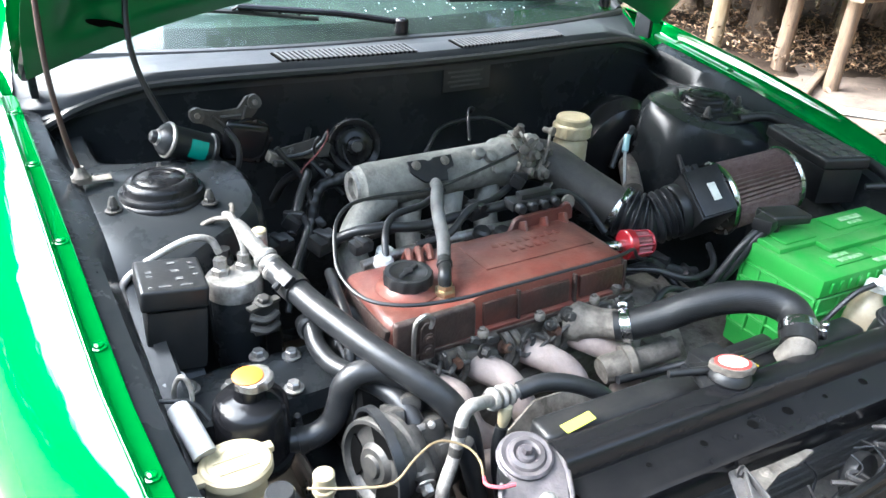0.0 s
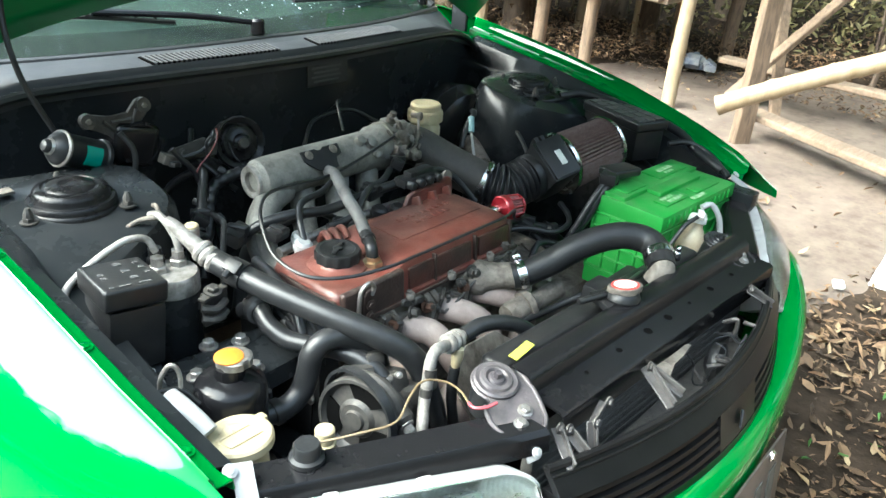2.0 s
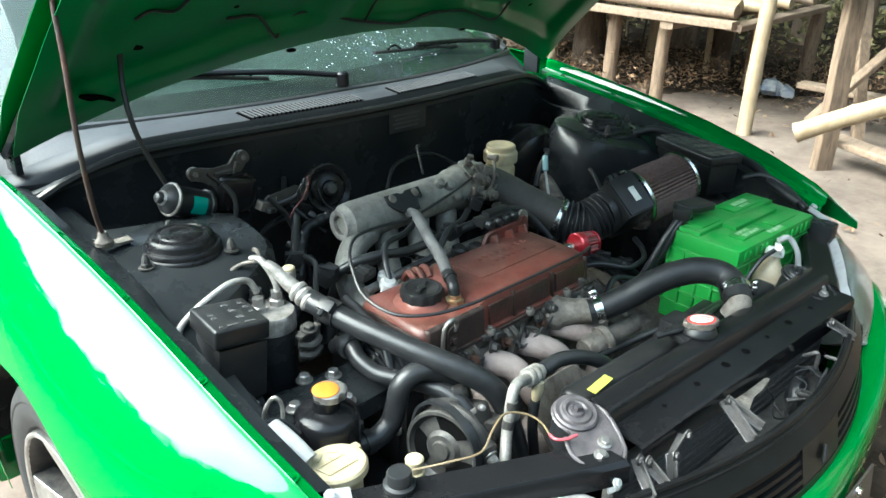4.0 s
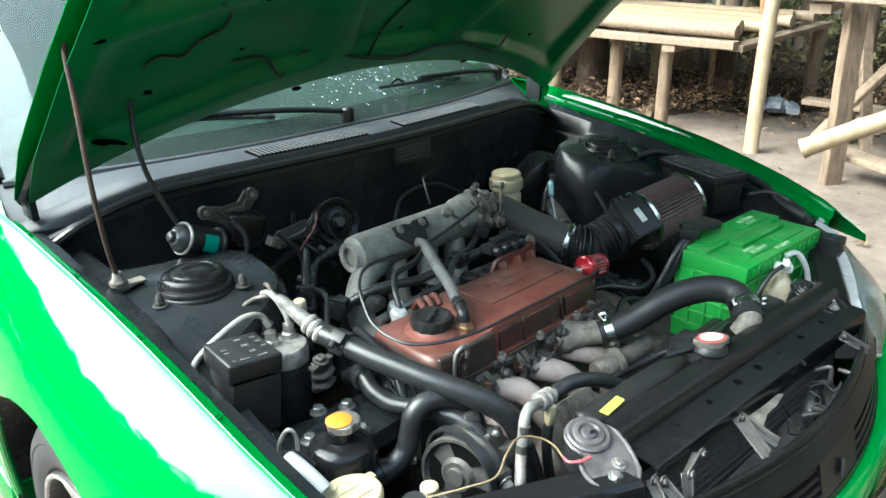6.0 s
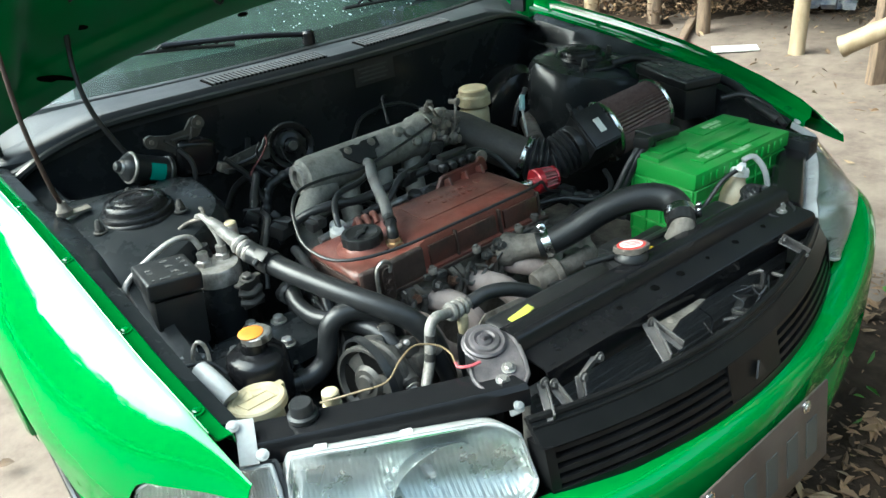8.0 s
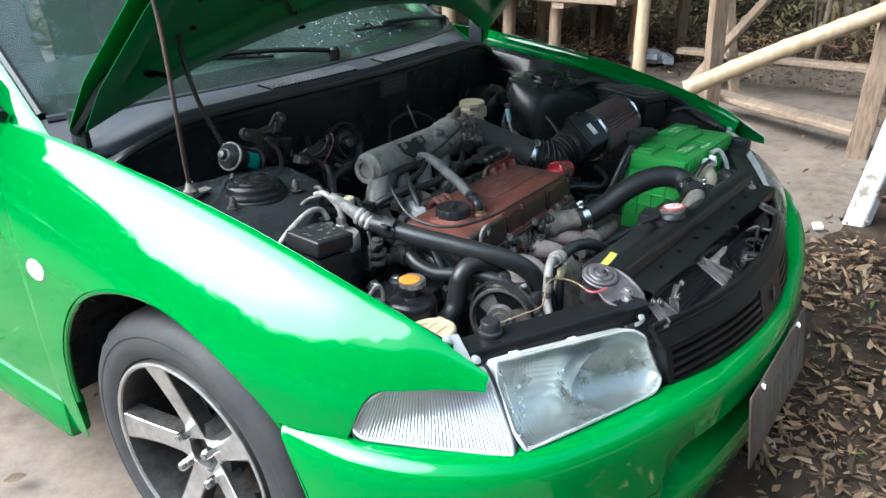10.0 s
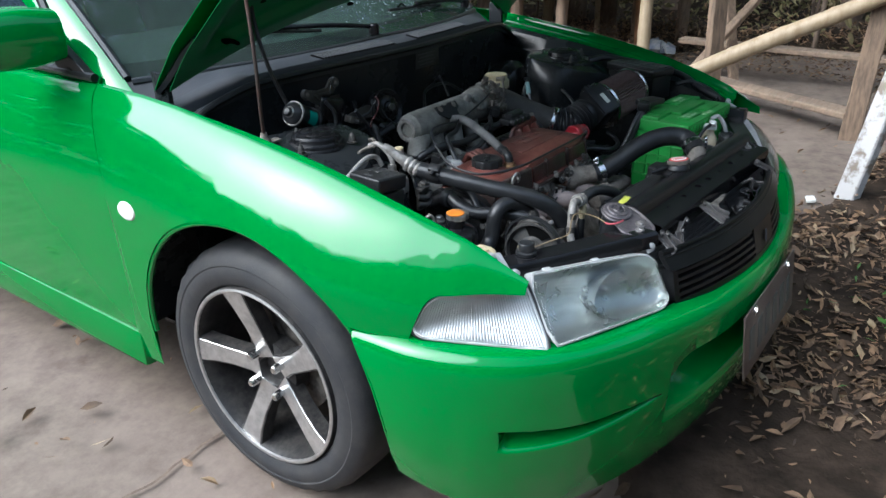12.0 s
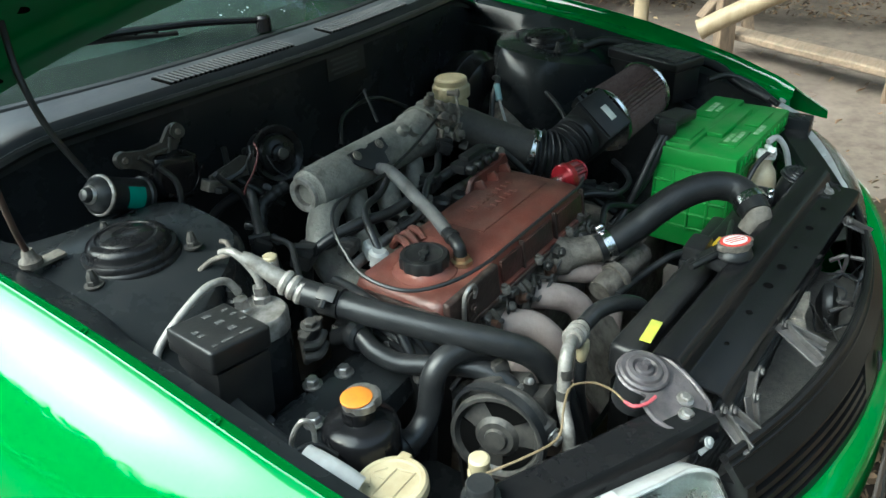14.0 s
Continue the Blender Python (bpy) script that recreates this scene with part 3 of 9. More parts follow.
shell(bm, 0.01)
part("boot", bm, M_GREEN, car)
for e in (-1, 1):
    bm = bmesh.new()
    rows = []
    for y in [3.0 + 0.09 * i for i in range(14)]:
        rows.append([(e * w, y, z) for w, z in ((0.62, 1.10 - 0.25 * (y - 3.0) / 1.2), (0.70, 0.97), (0.80, 0.80), (0.822, 0.6), (0.815, 0.40), (0.79, 0.24))])
    grid(bm, rows)
    shell(bm, 0.004)
    part("rear_quarter_panel", bm, M_GREEN, car)


def door(e, y0, y1):
    bm = bmesh.new()
    rows = []
    for i in range(17):
        skin = [(0.712, 0.862)] + [(-x, z) for x, z in fender_section(1.352, 0.265)]
        rows.append([(e * w, (y0 or gap_line(z)) + (y1 - (y0 or gap_line(z))) * i / 16, z) for w, z in skin])
    grid(bm, rows)
    shell(bm, 0.004)
    return bm


def window(e, y0, y1, lean):
    bm = bmesh.new()
    rows = []
    for i in range(9):
        u = i / 8
        ya, yb = y0 + (y1 - y0) * u, y0 + lean + (y1 - y0 - lean) * u
        rows.append([(e * (0.722 - 0.145 * v), ya + (yb - ya) * v, 0.862 + 0.445 * v) for v in (0, 0.25, 0.5, 0.75, 1)])
    grid(bm, rows)
    shell(bm, 0.004)
    return bm


for e in (-1, 1):
    d = part("front_door", door(e, None, 2.28), M_GREEN, car, "green front door")
    part("door_window", window(e, 1.47, 2.26, 0.53), M_DARKGLASS, d, "dark tinted side window")
    bm = bmesh.new()
    tube(bm, [(e * 0.722, 1.44, 0.860), (e * 0.650, 1.70, 1.08), (e * 0.578, 2.00, 1.312), (e * 0.574, 2.26, 1.325)], 0.012, 8, 5)
    tube(bm, [(e * 0.724, 1.36, 0.862), (e * 0.724, 1.8, 0.866), (e * 0.724, 2.27, 0.868)], 0.010, 8, 3)
    part("window_trim", bm, M_PLASTIC, d)
    d2 = part("rear_door", door(e, 2.288, 3.00), M_GREEN, car, "green rear door")
    part("door_window", window(e, 2.29, 3.00, 0.0), M_DARKGLASS, d2)
    # black triangle that carries the mirror
    bm = bmesh.new()
    slab(bm, [(1.375, 0.862), (1.50, 0.868), (1.60, 0.99), (1.585, 0.995)], 0.02, Matrix(((0, 0, e, e * 0.708), (1, 0, 0, 0), (0, 1, 0, 0), (0, 0, 0, 1))))
    part("mirror_base", bm, M_PLASTIC, d)
    bm = bmesh.new()
    rows = []
    for i in range(13):
        u = i / 12
        xx = 0.735 + 0.205 * u
        s = (0.55 + 0.45 * math.sin(math.pi * min(1, 0.22 + u * 0.62))) * (1 - max(0, u - 0.86) * 3.2)
        row = []
        for k in range(18):
            a = 2 * math.pi * k / 18
            cy, cz = math.cos(a), math.sin(a)
            row.append((e * xx, 1.475 + 0.06 * u + 0.062 * s * math.copysign(abs(cy) ** 0.7, cy), 0.948 + 0.066 * s * math.copysign(abs(cz) ** 0.65, cz)))
        rows.append(row)
    grid(bm, rows, True, True)
    part("door_mirror", bm, M_GREEN, d, "green door mirror shell")
    bm = bmesh.new()
    lathe(bm, [(0.034, 0), (0.034, 0.007), (0.030, 0.012), (0.02, 0.014), (0.004, 0.0145)], Matrix.Translation((e * 0.803, 1.187, 0.617)) @ Matrix.Rotation(radians(90 * e), 4, "Y") @ Matrix.Diagonal((0.62, 0.95, 1, 1)), 24)
    part("side_repeater", bm, M_WHITE, car, "small white side repeater lamp")

# dim cabin seen through the glass
bm = bmesh.new()
rows = []
for i in range(13):
    x = -0.66 + 1.32 * i / 12
    rows.append([(x, 1.30 + 0.30 * x * x, 0.868), (x, 1.45, 0.885), (x, 1.62, 0.90), (x, 1.72, 0.86), (x, 1.76, 0.70)])
grid(bm, rows)
shell(bm, 0.01)
part("dashboard", bm, M_CABIN, car)
bm = bmesh.new()
box(bm, (1.40, 2.0, 0.02), Matrix.Translation((0, 2.4, 0.35)), 0)
part("cabin_floor", bm, M_CABIN, car)
for sx in (-0.36, 0.36):
    bm = bmesh.new()
    box(bm, (0.48, 0.12, 0.62), Matrix.Translation((sx, 2.42, 0.80)) @ Matrix.Rotation(radians(-18), 4, "X"), 0.05, 4)
    box(bm, (0.26, 0.09, 0.16), Matrix.Translation((sx, 2.54, 1.18)) @ Matrix.Rotation(radians(-14), 4, "X"), 0.035, 4)
    box(bm, (0.48, 0.50, 0.16), Matrix.Translation((sx, 2.16, 0.52)), 0.05, 4)
    part("front_seat", bm, M_SEAT, car)
bm = bmesh.new()
tube(bm, [(0.36 + 0.18 * math.cos(a / 16 * 2 * math.pi), 1.80 - 0.06 * math.sin(a / 16 * 2 * math.pi), 0.83 + 0.165 * math.sin(a / 16 * 2 * math.pi)) for a in range(17)], 0.015, 8, 2)
part("steering_wheel", bm, M_PLASTIC, car)
bm = bmesh.new()
box(bm, (0.05, 0.004, 0.075), Matrix.Translation((-0.005, 1.80, 1.185)) @ Matrix.Rotation(radians(-8), 4, "X"), 0.001)
part("hanging_tag", bm, mat("orange_tag", (0.75, 0.36, 0.02), 0.6), car, "orange-yellow tag hanging behind the screen")

# bonnet, turned up about its hinges
REAR = 0.20
HINGE, OPEN = Vector((0, 1.185, 0.872)), radians(53)
HOODLINE = [(0.0, 0.0), (0.1, -0.008), (0.3, -0.045), (0.5, -0.098), (0.7, -0.170), (0.85, -0.245), (0.95, -0.330)]


def hood_point(x, s, h=0.0):
    c, k = math.cos(OPEN), math.sin(OPEN)
    h += lerp(HOODLINE, s) + 0.022 * (1 - (x / 0.66) ** 2)
    return Vector((x, HINGE.y - (s * c - h * k), HINGE.z + s * k + h * c))


def hood_half(s):
    return lerp([(-0.03, 0.685), (0.1, 0.683), (0.3, 0.664), (0.6, 0.640), (0.85, 0.610), (0.95, 0.545)], s)


def hood_s(u, v):
    """Distance from the hinge line; the rear edge follows the screen's foot."""
    s0 = -0.03 + REAR * (1 - u * u)
    return s0 + (0.95 - s0) * v


hood = part("bonnet", (lambda b: (grid(b, [[hood_point(hood_half(hood_s(u, j / 30)) * u, hood_s(u, j / 30)) for u in [-1 + 2 * k / 30 for k in range(31)]] for j in range(31)]), shell(b, 0.0015))[1])(bmesh.new()), M_GREEN, car,
            "green bonnet propped open, dark green beneath")


def rib(u, s):
    """How far the pressed inner frame stands off the skin."""
    e = min(1 - abs(u), (s + 0.03 - REAR * (1 - u * u)) / 0.7, (0.95 - s) / 0.7)
    v = 1.0 if e < 0.11 else 0.0
    for k, off in ((0.62, 0.0), (-0.62, 0.0)):
        d = abs(u - k * (0.15 + s * 0.85))
        v = max(v, 1.0 - max(0.0, d - 0.055) / 0.02 if d < 0.075 else 0.0)
    if abs(s - 0.46 - 0.08 * math.cos(u * 3)) < 0.03:
        v = 1.0
    if abs(u) < 0.06 and s > 0.46:
        v = 1.0
    return v


bm = bmesh.new()
rows = []
for j in range(71):
    row = []
    for k in range(91):
        u = -1 + 2 * k / 90
        s = hood_s(u, 0.008 + 0.98 * j / 70)
        row.append(hood_point((hood_half(s) - 0.008) * u, s, -0.007 - 0.020 * rib(u, s)))
    rows.append(row)
grid(bm, rows)
bmesh.ops.smooth_vert(bm, verts=bm.verts[:], factor=0.5, use_axis_x=True, use_axis_y=True, use_axis_z=True)
bmesh.ops.smooth_vert(bm, verts=bm.verts[:], factor=0.5, use_axis_x=True, use_axis_y=True, use_axis_z=True)
shell(bm, 0.001)
part("inner_frame", bm, M_GREENIN, hood, "dark green pressed frame under the bonnet", smooth=60)
bm = bmesh.new()
rs = random.Random(11)
for x, s, w, l, turn in ((-0.55, 0.425, 0.010, 0.012, 0), (-0.35, 0.40, 0.009, 0.012, 30), (-0.35, 0.275, 0.008, 0.010, 0), (-0.20, 0.15, 0.012, 0.022, 10), (-0.50, 0.20, 0.013, 0.026, 20), (0.25, 0.15, 0.011, 0.020, 0), (0.0, 0.275, 0.008, 0.010, 0),
                         (-0.55, 0.10, 0.018, 0.070, 25), (0.45, 0.20, 0.010, 0.016, 0), (0.50, 0.36, 0.010, 0.012, 0), (-0.1, 0.46, 0.010, 0.012, 0), (0.2, 0.55, 0.010, 0.010, 0), (-0.615, 0.375, 0.012, 0.022, 0)):
    u = x / hood_half(s)
    p = hood_point(hood_half(s) * u, s, -0.007 - 0.020 * rib(u, s) - 0.0012)
    m = Matrix.Translation(p) @ Matrix.Rotation(-OPEN + radians(10), 4, "X") @ Matrix.Rotation(radians(turn), 4, "Z")
    part("frame_hole_shade", lathe(bmesh.new(), [(1, 0), (1, 0.002), (0.9, 0.0022)], m @ Matrix.Diagonal((l / 2, w / 2, 1, 1)), 16), M_SLOT, hood)
for pts, r in (([(-0.36, 0.25), (-0.30, 0.245), (-0.26, 0.205), (-0.24, 0.222), (-0.20, 0.245), (-0.10, 0.228), (0.0, 0.205), (0.05, 0.202), (0.10, 0.225), (0.20, 0.222), (0.32, 0.182), (0.36, 0.22)], 0.0030), ([(-0.52, 0.275), (-0.50, 0.292), (-0.46, 0.285), (-0.44, 0.32), (-0.41, 0.345), (-0.41, 0.385), (-0.45, 0.425)], 0.0026),
               ([(-0.07, 0.222), (-0.05, 0.29), (-0.03, 0.38), (0.0, 0.46)], 0.0022)):
    bm = bmesh.new()
    tube(bm, [hood_point(x, s, -0.011 - 0.020 * rib(x / hood_half(s), s)) for x, s in pts], r, 6, 5)
    part("washer_hose", bm, M_RUBBER, hood, "thin black washer hose")
for e in (-1, 1):
    bm = bmesh.new()
    tube(bm, [(e * 0.672, 1.205, 0.842), (e * 0.668, 1.165, 0.872), (e * 0.655, 1.12, 0.925), (e * 0.645, 1.085, 0.955)], 0.010, 6, 3)
    box(bm, (0.012, 0.05, 0.07), Matrix.Translation((e * 0.664, 1.205, 0.845)), 0.003)
    part("bonnet_hinge", bm, M_BLACK, hood)

ROD = [(-0.638, 0.926, 0.777), (-0.648, 0.915, 0.83), (-0.655, 0.905, 0.93), (-0.650, 0.915, 1.04), (-0.645, 0.93, 1.11), (-0.630, 0.932, 1.122)]
STAY = [(-0.520, 1.06, 1.02), (-0.535, 1.03, 0.95), (-0.53, 1.01, 0.88), (-0.50, 1.0, 0.80), (-0.49, 0.985, 0.76)]

# ---- nose of the car ----
NOSE = [(-0.803, 0.660), (-0.800, 0.55), (-0.795, 0.47), (-0.780, 0.40), (-0.747, 0.322), (-0.690, 0.250), (-0.61, 0.192), (-0.46, 0.132), (-0.25, 0.084), (0.0, 0.062)]
NOSELINE = smoothed([(x, y, 0) for x, y in NOSE] + [(-x, y, 0) for x, y in NOSE[-2::-1]], 8)


def ease(u):
    return u * u * (3 - 2 * u)


def bumper():
    bm = bmesh.new()
    ln = [0.0]
    for a, b in zip(NOSELINE[:-1], NOSELINE[1:]):
        ln.append(ln[-1] + (b - a).length)
    cols = 300
    zs = [(1.0, 0.055), (1.0, 0.030), (0.995, 0.022), (0.98, 0.012), (0.95, 0.005), (0.9, 0.002), (0.8, 0.0), (0.7, 0.0)] + [(0.66 - 0.00364 * k, 0.000001566 * k * k) for k in range(160)] + [(0.06, 0.047), (0.02, 0.06), (0.0, 0.08), (0.0, 0.12)]
    rows = []
    for i in range(cols + 1):
        s = ln[-1] * i / cols
        j = min(max(k for k in range(len(ln)) if ln[k] <= s + 1e-9), len(ln) - 2)
        u = (s - ln[j]) / (ln[j + 1] - ln[j])
        p = NOSELINE[j].lerp(NOSELINE[j + 1], u)
        ahead, behind = (NOSELINE[min(max(j + k, 0), len(ln) - 2)].lerp(NOSELINE[min(max(j + k, 0), len(ln) - 2) + 1], u) for k in (4, -4))
        d = (ahead - behind).normalized()
        inn = Vector((-d.y, d.x, 0))
        ax = abs(p.x)
        top = lerp([(0.25, 0.492), (0.36, 0.501), (0.50, 0.514), (0.66, 0.525), (0.80, 0.527)], ax)
        low = 0.150 + 0.055 * max(0.0, min(1.0, (p.y - 0.30) / 0.25))
        row = []
        for f, off in zs:
            z = low + (top - low) * f
            slot = 0.0
            if 0.44 < ax < 0.738 and p.y < 0.32:
                high = 0.392 - 0.017 * (0.735 - ax) / 0.29
                tall = 0.006 + 0.044 * (ax - 0.44) / 0.29
                if high - tall < z < high:
                    slot = 0.048 * ease(min((ax - 0.44) / 0.16, (0.738 - ax) / 0.012, 1.0)) * ease(min(1.0, (high - z) / 0.010, (z - high + tall) / (0.45 * tall)))
            if ax < 0.437:
                edge = ease(min((0.437 - ax) / 0.010, 1.0))
                if 0.285 < z < 0.402:
                    slot = 0.082 * edge * ease(min(1.0, (0.402 - z) / 0.016, (z - 0.285) / 0.11))
            yy = p.y + inn.y * (off + slot)
            cy, cz, cr = ARCH
            reach = cy - math.sqrt(max(0.0, cr * cr - (max(z, cz) - cz) ** 2))
            row.append((p.x + inn.x * (off + slot), min(yy, reach + 0.004), z))
        rows.append(row)
    grid(bm, rows)
    shell(bm, 0.003)
    return bm


bump = part("front_bumper", bumper(), M_GREEN, car, "glossy green front bumper with lower slots")
bm = bmesh.new()
rows = []
for i in range(21):
    x = -0.32 + 0.64 * i / 20
    rows.append([(x, 0.175 + 0.25 * x * x, z) for z in (0.20, 0.30, 0.40)])
grid(bm, rows)
shell(bm, 0.004)
part("bumper_intake", bm, M_PLASTIC, bump)
plate = part("number_plate", box(bmesh.new(), (0.385, 0.004, 0.140), Matrix.Translation((-0.048, 0.046, 0.382)) @ Matrix.Rotation(radians(-7), 4, "X"), 0.002), mat("dull_plate", (0.12, 0.10, 0.09), 0.4, 0.4, (0.075, 0.06, 0.052), 12), car,
             "weathered number plate with plain dark bars")
M_PRINT = mat("plate_print", (0.07, 0.075, 0.07), 0.5)
for k in range(6):
    part("plate_bar", box(bmesh.new(), (0.030, 0.002, 0.066), Matrix.Translation((-0.191 + 0.057 * k, 0.0430, 0.377)) @ Matrix.Rotation(radians(-7), 4, "X"), 0.0), M_PRINT, plate)
for x in (-0.173, 0.077):
    part("plate_screw", bolt(bmesh.new(), (x, 0.0515, 0.4405), (0, -1, 0.1), 0.007, 0.006), M_CHROME, plate)


def quad_patch(A, B, C, D, bulge, n=16, m=12, power=0.5, ends=(0.0, 0.0)):
    """A bulged patch: A-B along the first end, D-C along the other."""
    A, B, C, D = (Vector(p) for p in (A, B, C, D))
    nor = (C - A).cross(D - B).normalized()
    if nor.y > 0:
        nor = -nor
    rows = []
    for i in range(n + 1):
        u = i / n
        row = []
        for j in range(m + 1):
            v = j / m
            e = max((ends[0] - u) / ends[0] if ends[0] else 0, (u - 1 + ends[1]) / ends[1] if ends[1] else 0, 0)
            v = 0.5 + (v - 0.5) * math.sqrt(1 - 0.72 * e * e)
            p = A.lerp(D, u).lerp(B.lerp(C, u), v)
            row.append(p + nor * bulge * (4 * u * (1 - u)) ** power * (0.45 + 0.55 * (4 * v * (1 - v)) ** power))
        rows.append(row)
    return rows, nor


def lamp(side, A, B, C, D, bulge, name, label, depth, flutes, amber=False, ends=(0.0, 0.0)):
    flip = lambda p: (-side * p[0], p[1], p[2])
    A, B, C, D = (flip(p) for p in (A, B, C, D))
    rows, nor = quad_patch(A, B, C, D, bulge, 280, 16, 0.5, ends)
    # flutes pressed into the back of the lens
    bm = bmesh.new()
    grid(bm, rows)
    shell(bm, 0.003)
    body = part(name, bm, M_LENS if amber else M_HEADLENS, car, label)
    body.visible_shadow = False
    bm = bmesh.new()
    c = (Vector(A) + Vector(B) + Vector(C) + Vector(D)) / 4
    back = []
    for i, row in enumerate(rows):
        u = i / (len(rows) - 1)
        back.append([p - nor * (0.006 + depth * (math.sin(math.pi * u) ** (0.6 if amber else 0.35)) * (math.sin(math.pi * (j + 0.001) / (len(row) - 1 + 0.002)) ** (0.6 if amber else 0.4)) - flutes * 0.5 * math.cos(u * 88 * math.pi)) for j, p in enumerate(row)])
    grid(bm, back)
    shell(bm, 0.002)
    part("reflector", bm, M_DIMSILVER if amber else M_SILVER, body, "silvered reflector")
    # housing rim
    bm = bmesh.new()
    loop = rows[0] + [r[-1] for r in rows[1:]] + rows[-1][::-1][1:] + [r[0] for r in rows[::-1]][1:-1]
    loop = [p - nor * 0.004 for p in loop]
    tube(bm, loop + loop[:1], 0.0030, 8, 1, cap=False)
    part("rim", bm, M_GREYPL, body)
    if amber:
        bm = bmesh.new()
        mid = sum(loop, Vector()) / len(loop)
        edge = [p + (p - mid).normalized() * 0.0045 - nor * 0.004 for p in loop]
        tube(bm, edge + edge[:1], 0.0036, 8, 1, cap=False)
        part("gasket", bm, M_RUBBER, body, "black rubber gasket")
    # housing box behind
    bm = bmesh.new()
    c2 = c - nor * 0.11
    rr = [loop, [p.lerp(c2, 0.10) - nor * 0.04 for p in loop], [p.lerp(c2, 0.35) - nor * 0.07 for p in loop]]
    grid(bm, rr, True)
    bm.faces.new([v for v in bm.verts][-len(loop):])
    part("housing", bm, M_GREYPL, body, "pale grey lamp housing")
    return body, rows, nor


def bowl_and_bulb(side, head):
    """Bright parabolic bowl with its bulb and a small cap before it."""
    m = axis((side * 0.462, 0.285, 0.552), (side * 0.472, 0.12, 0.562))
    bowl = bmesh.new()
    lathe(bowl, [(0.012, -0.002), (0.022, 0.006), (0.032, 0.017), (0.041, 0.030), (0.049, 0.046), (0.053, 0.056)], m @ Matrix.Diagonal((1.15, 0.70, 0.8, 1)), 36, 0, False)
    bowl = part("bowl", shell(bowl, 0.001), M_SILVER, head, "bright parabolic bowl")
    bulb = bmesh.new()
    lathe(bulb, [(0.007, -0.004), (0.007, 0.03), (0.005, 0.040), (0.001, 0.043)], m, 14)
    part("bulb", bulb, M_GREYPL, bowl)


for side in (-1, 1):
    head, rows, nor = lamp(side, (-0.606, 0.330, 0.620), (-0.650, 0.252, 0.530), (-0.364, 0.160, 0.506), (-0.362, 0.208, 0.600), 0.030, "headlight", "clear glass headlight with a silvered reflector", 0.060, 0.0006, False, (0.03, 0.16))
    bowl_and_bulb(side, head)
    # mounting ears and the clips along the top edge
    bm = bmesh.new()
    tops = [r[0] for r in rows]
    for k in (42, 145):
        p = tops[k] - nor * 0.012 + Vector((0, 0, 0.004))
        d = (tops[k + 8] - tops[k - 8]).normalized()
        box(bm, (0.016, 0.018, 0.006), Matrix.Translation(p) @ Matrix.Rotation(math.atan2(d.y, d.x), 4, "Z"), 0.002)
    strip = [p - nor * 0.028 + Vector((0, 0.012, 0.006)) for p in tops]
    grid(bm, [[p + Vector((0, 0, 0.004)) - nor * 0.004 for p in tops], strip, [p + Vector((0, 0.012, -0.018)) for p in strip]])
    part("housing_lip", bm, M_GREYPL, head, "pale grey plastic housing lip")
    bm = bmesh.new()
    slab(bm, [(-0.011, -0.010), (0.008, -0.011), (0.012, 0.0), (0.009, 0.012), (-0.008, 0.013)], 0.004, Matrix.Translation((side * 0.346, 0.222, 0.602)) @ Matrix.Rotation(radians(62), 4, "X") @ Matrix.Rotation(radians(20 * side), 4, "Y"))
    bolt(bm, (side * 0.346, 0.216, 0.606), (0, -0.85, 0.5), 0.005, 0.005)
    part("lamp_ear", bm, M_GREYPL, head)
    lamp(side, (-0.742, 0.440, 0.604), (-0.764, 0.466, 0.534), (-0.658, 0.256, 0.527), (-0.620, 0.332, 0.620), 0.020, "corner_lamp", "clear ribbed corner indicator lamp", 0.030, 0.0007, True, (0.14, 0.03))
    # white bracket between fender and lamp
    bm = bmesh.new()
    box(bm, (0.022, 0.056, 0.003), Matrix.Translation((side * 0.632, 0.366, 0.640)) @ Matrix.Rotation(radians(32), 4, "X") @ Matrix.Rotation(radians(22 * side), 4, "Z"), 0.001)
    for dy in (-0.022, 0.018):
        bolt(bm, (side * (0.632 + 0.3 * dy), 0.366 + dy, 0.644 + dy * 0.62), (0, -0.5, 0.85), 0.005, 0.004)
    part("fender_bracket", bm, M_GREYPL, car, "bare pale metal bracket")


# black sheet between lamps, wing and radiator support
for side in (-1, 1):
    bm = bmesh.new()
    sheet = [(side * x, y) for x, y in ((0.585, 0.338), (0.640, 0.372), (0.735, 0.452), (0.728, 0.520), (0.660, 0.520), (0.625, 0.420), (0.560, 0.372))]
    slab(bm, sheet if side > 0 else sheet[::-1], 0.003, Matrix.Translation((0, 0, 0.596)), 0.001)
    part("lamp_panel", bm, M_BLACK, car)


# grille
def grille_y(x):
    return 0.061 + 0.56 * x * x


def band(z0, z1, y_off, x0, x1, thick, n=28, tilt=0.0):
    bm = bmesh.new()
    rows = []
    for i in range(n + 1):
        x = x0 + (x1 - x0) * i / n
        y = grille_y(x) + y_off
        rows.append([(x, y, z0), (x, y + tilt, z1), (x, y + tilt + thick, z1), (x, y + thick, z0)])
    grid(bm, rows, True, True)
    return bm


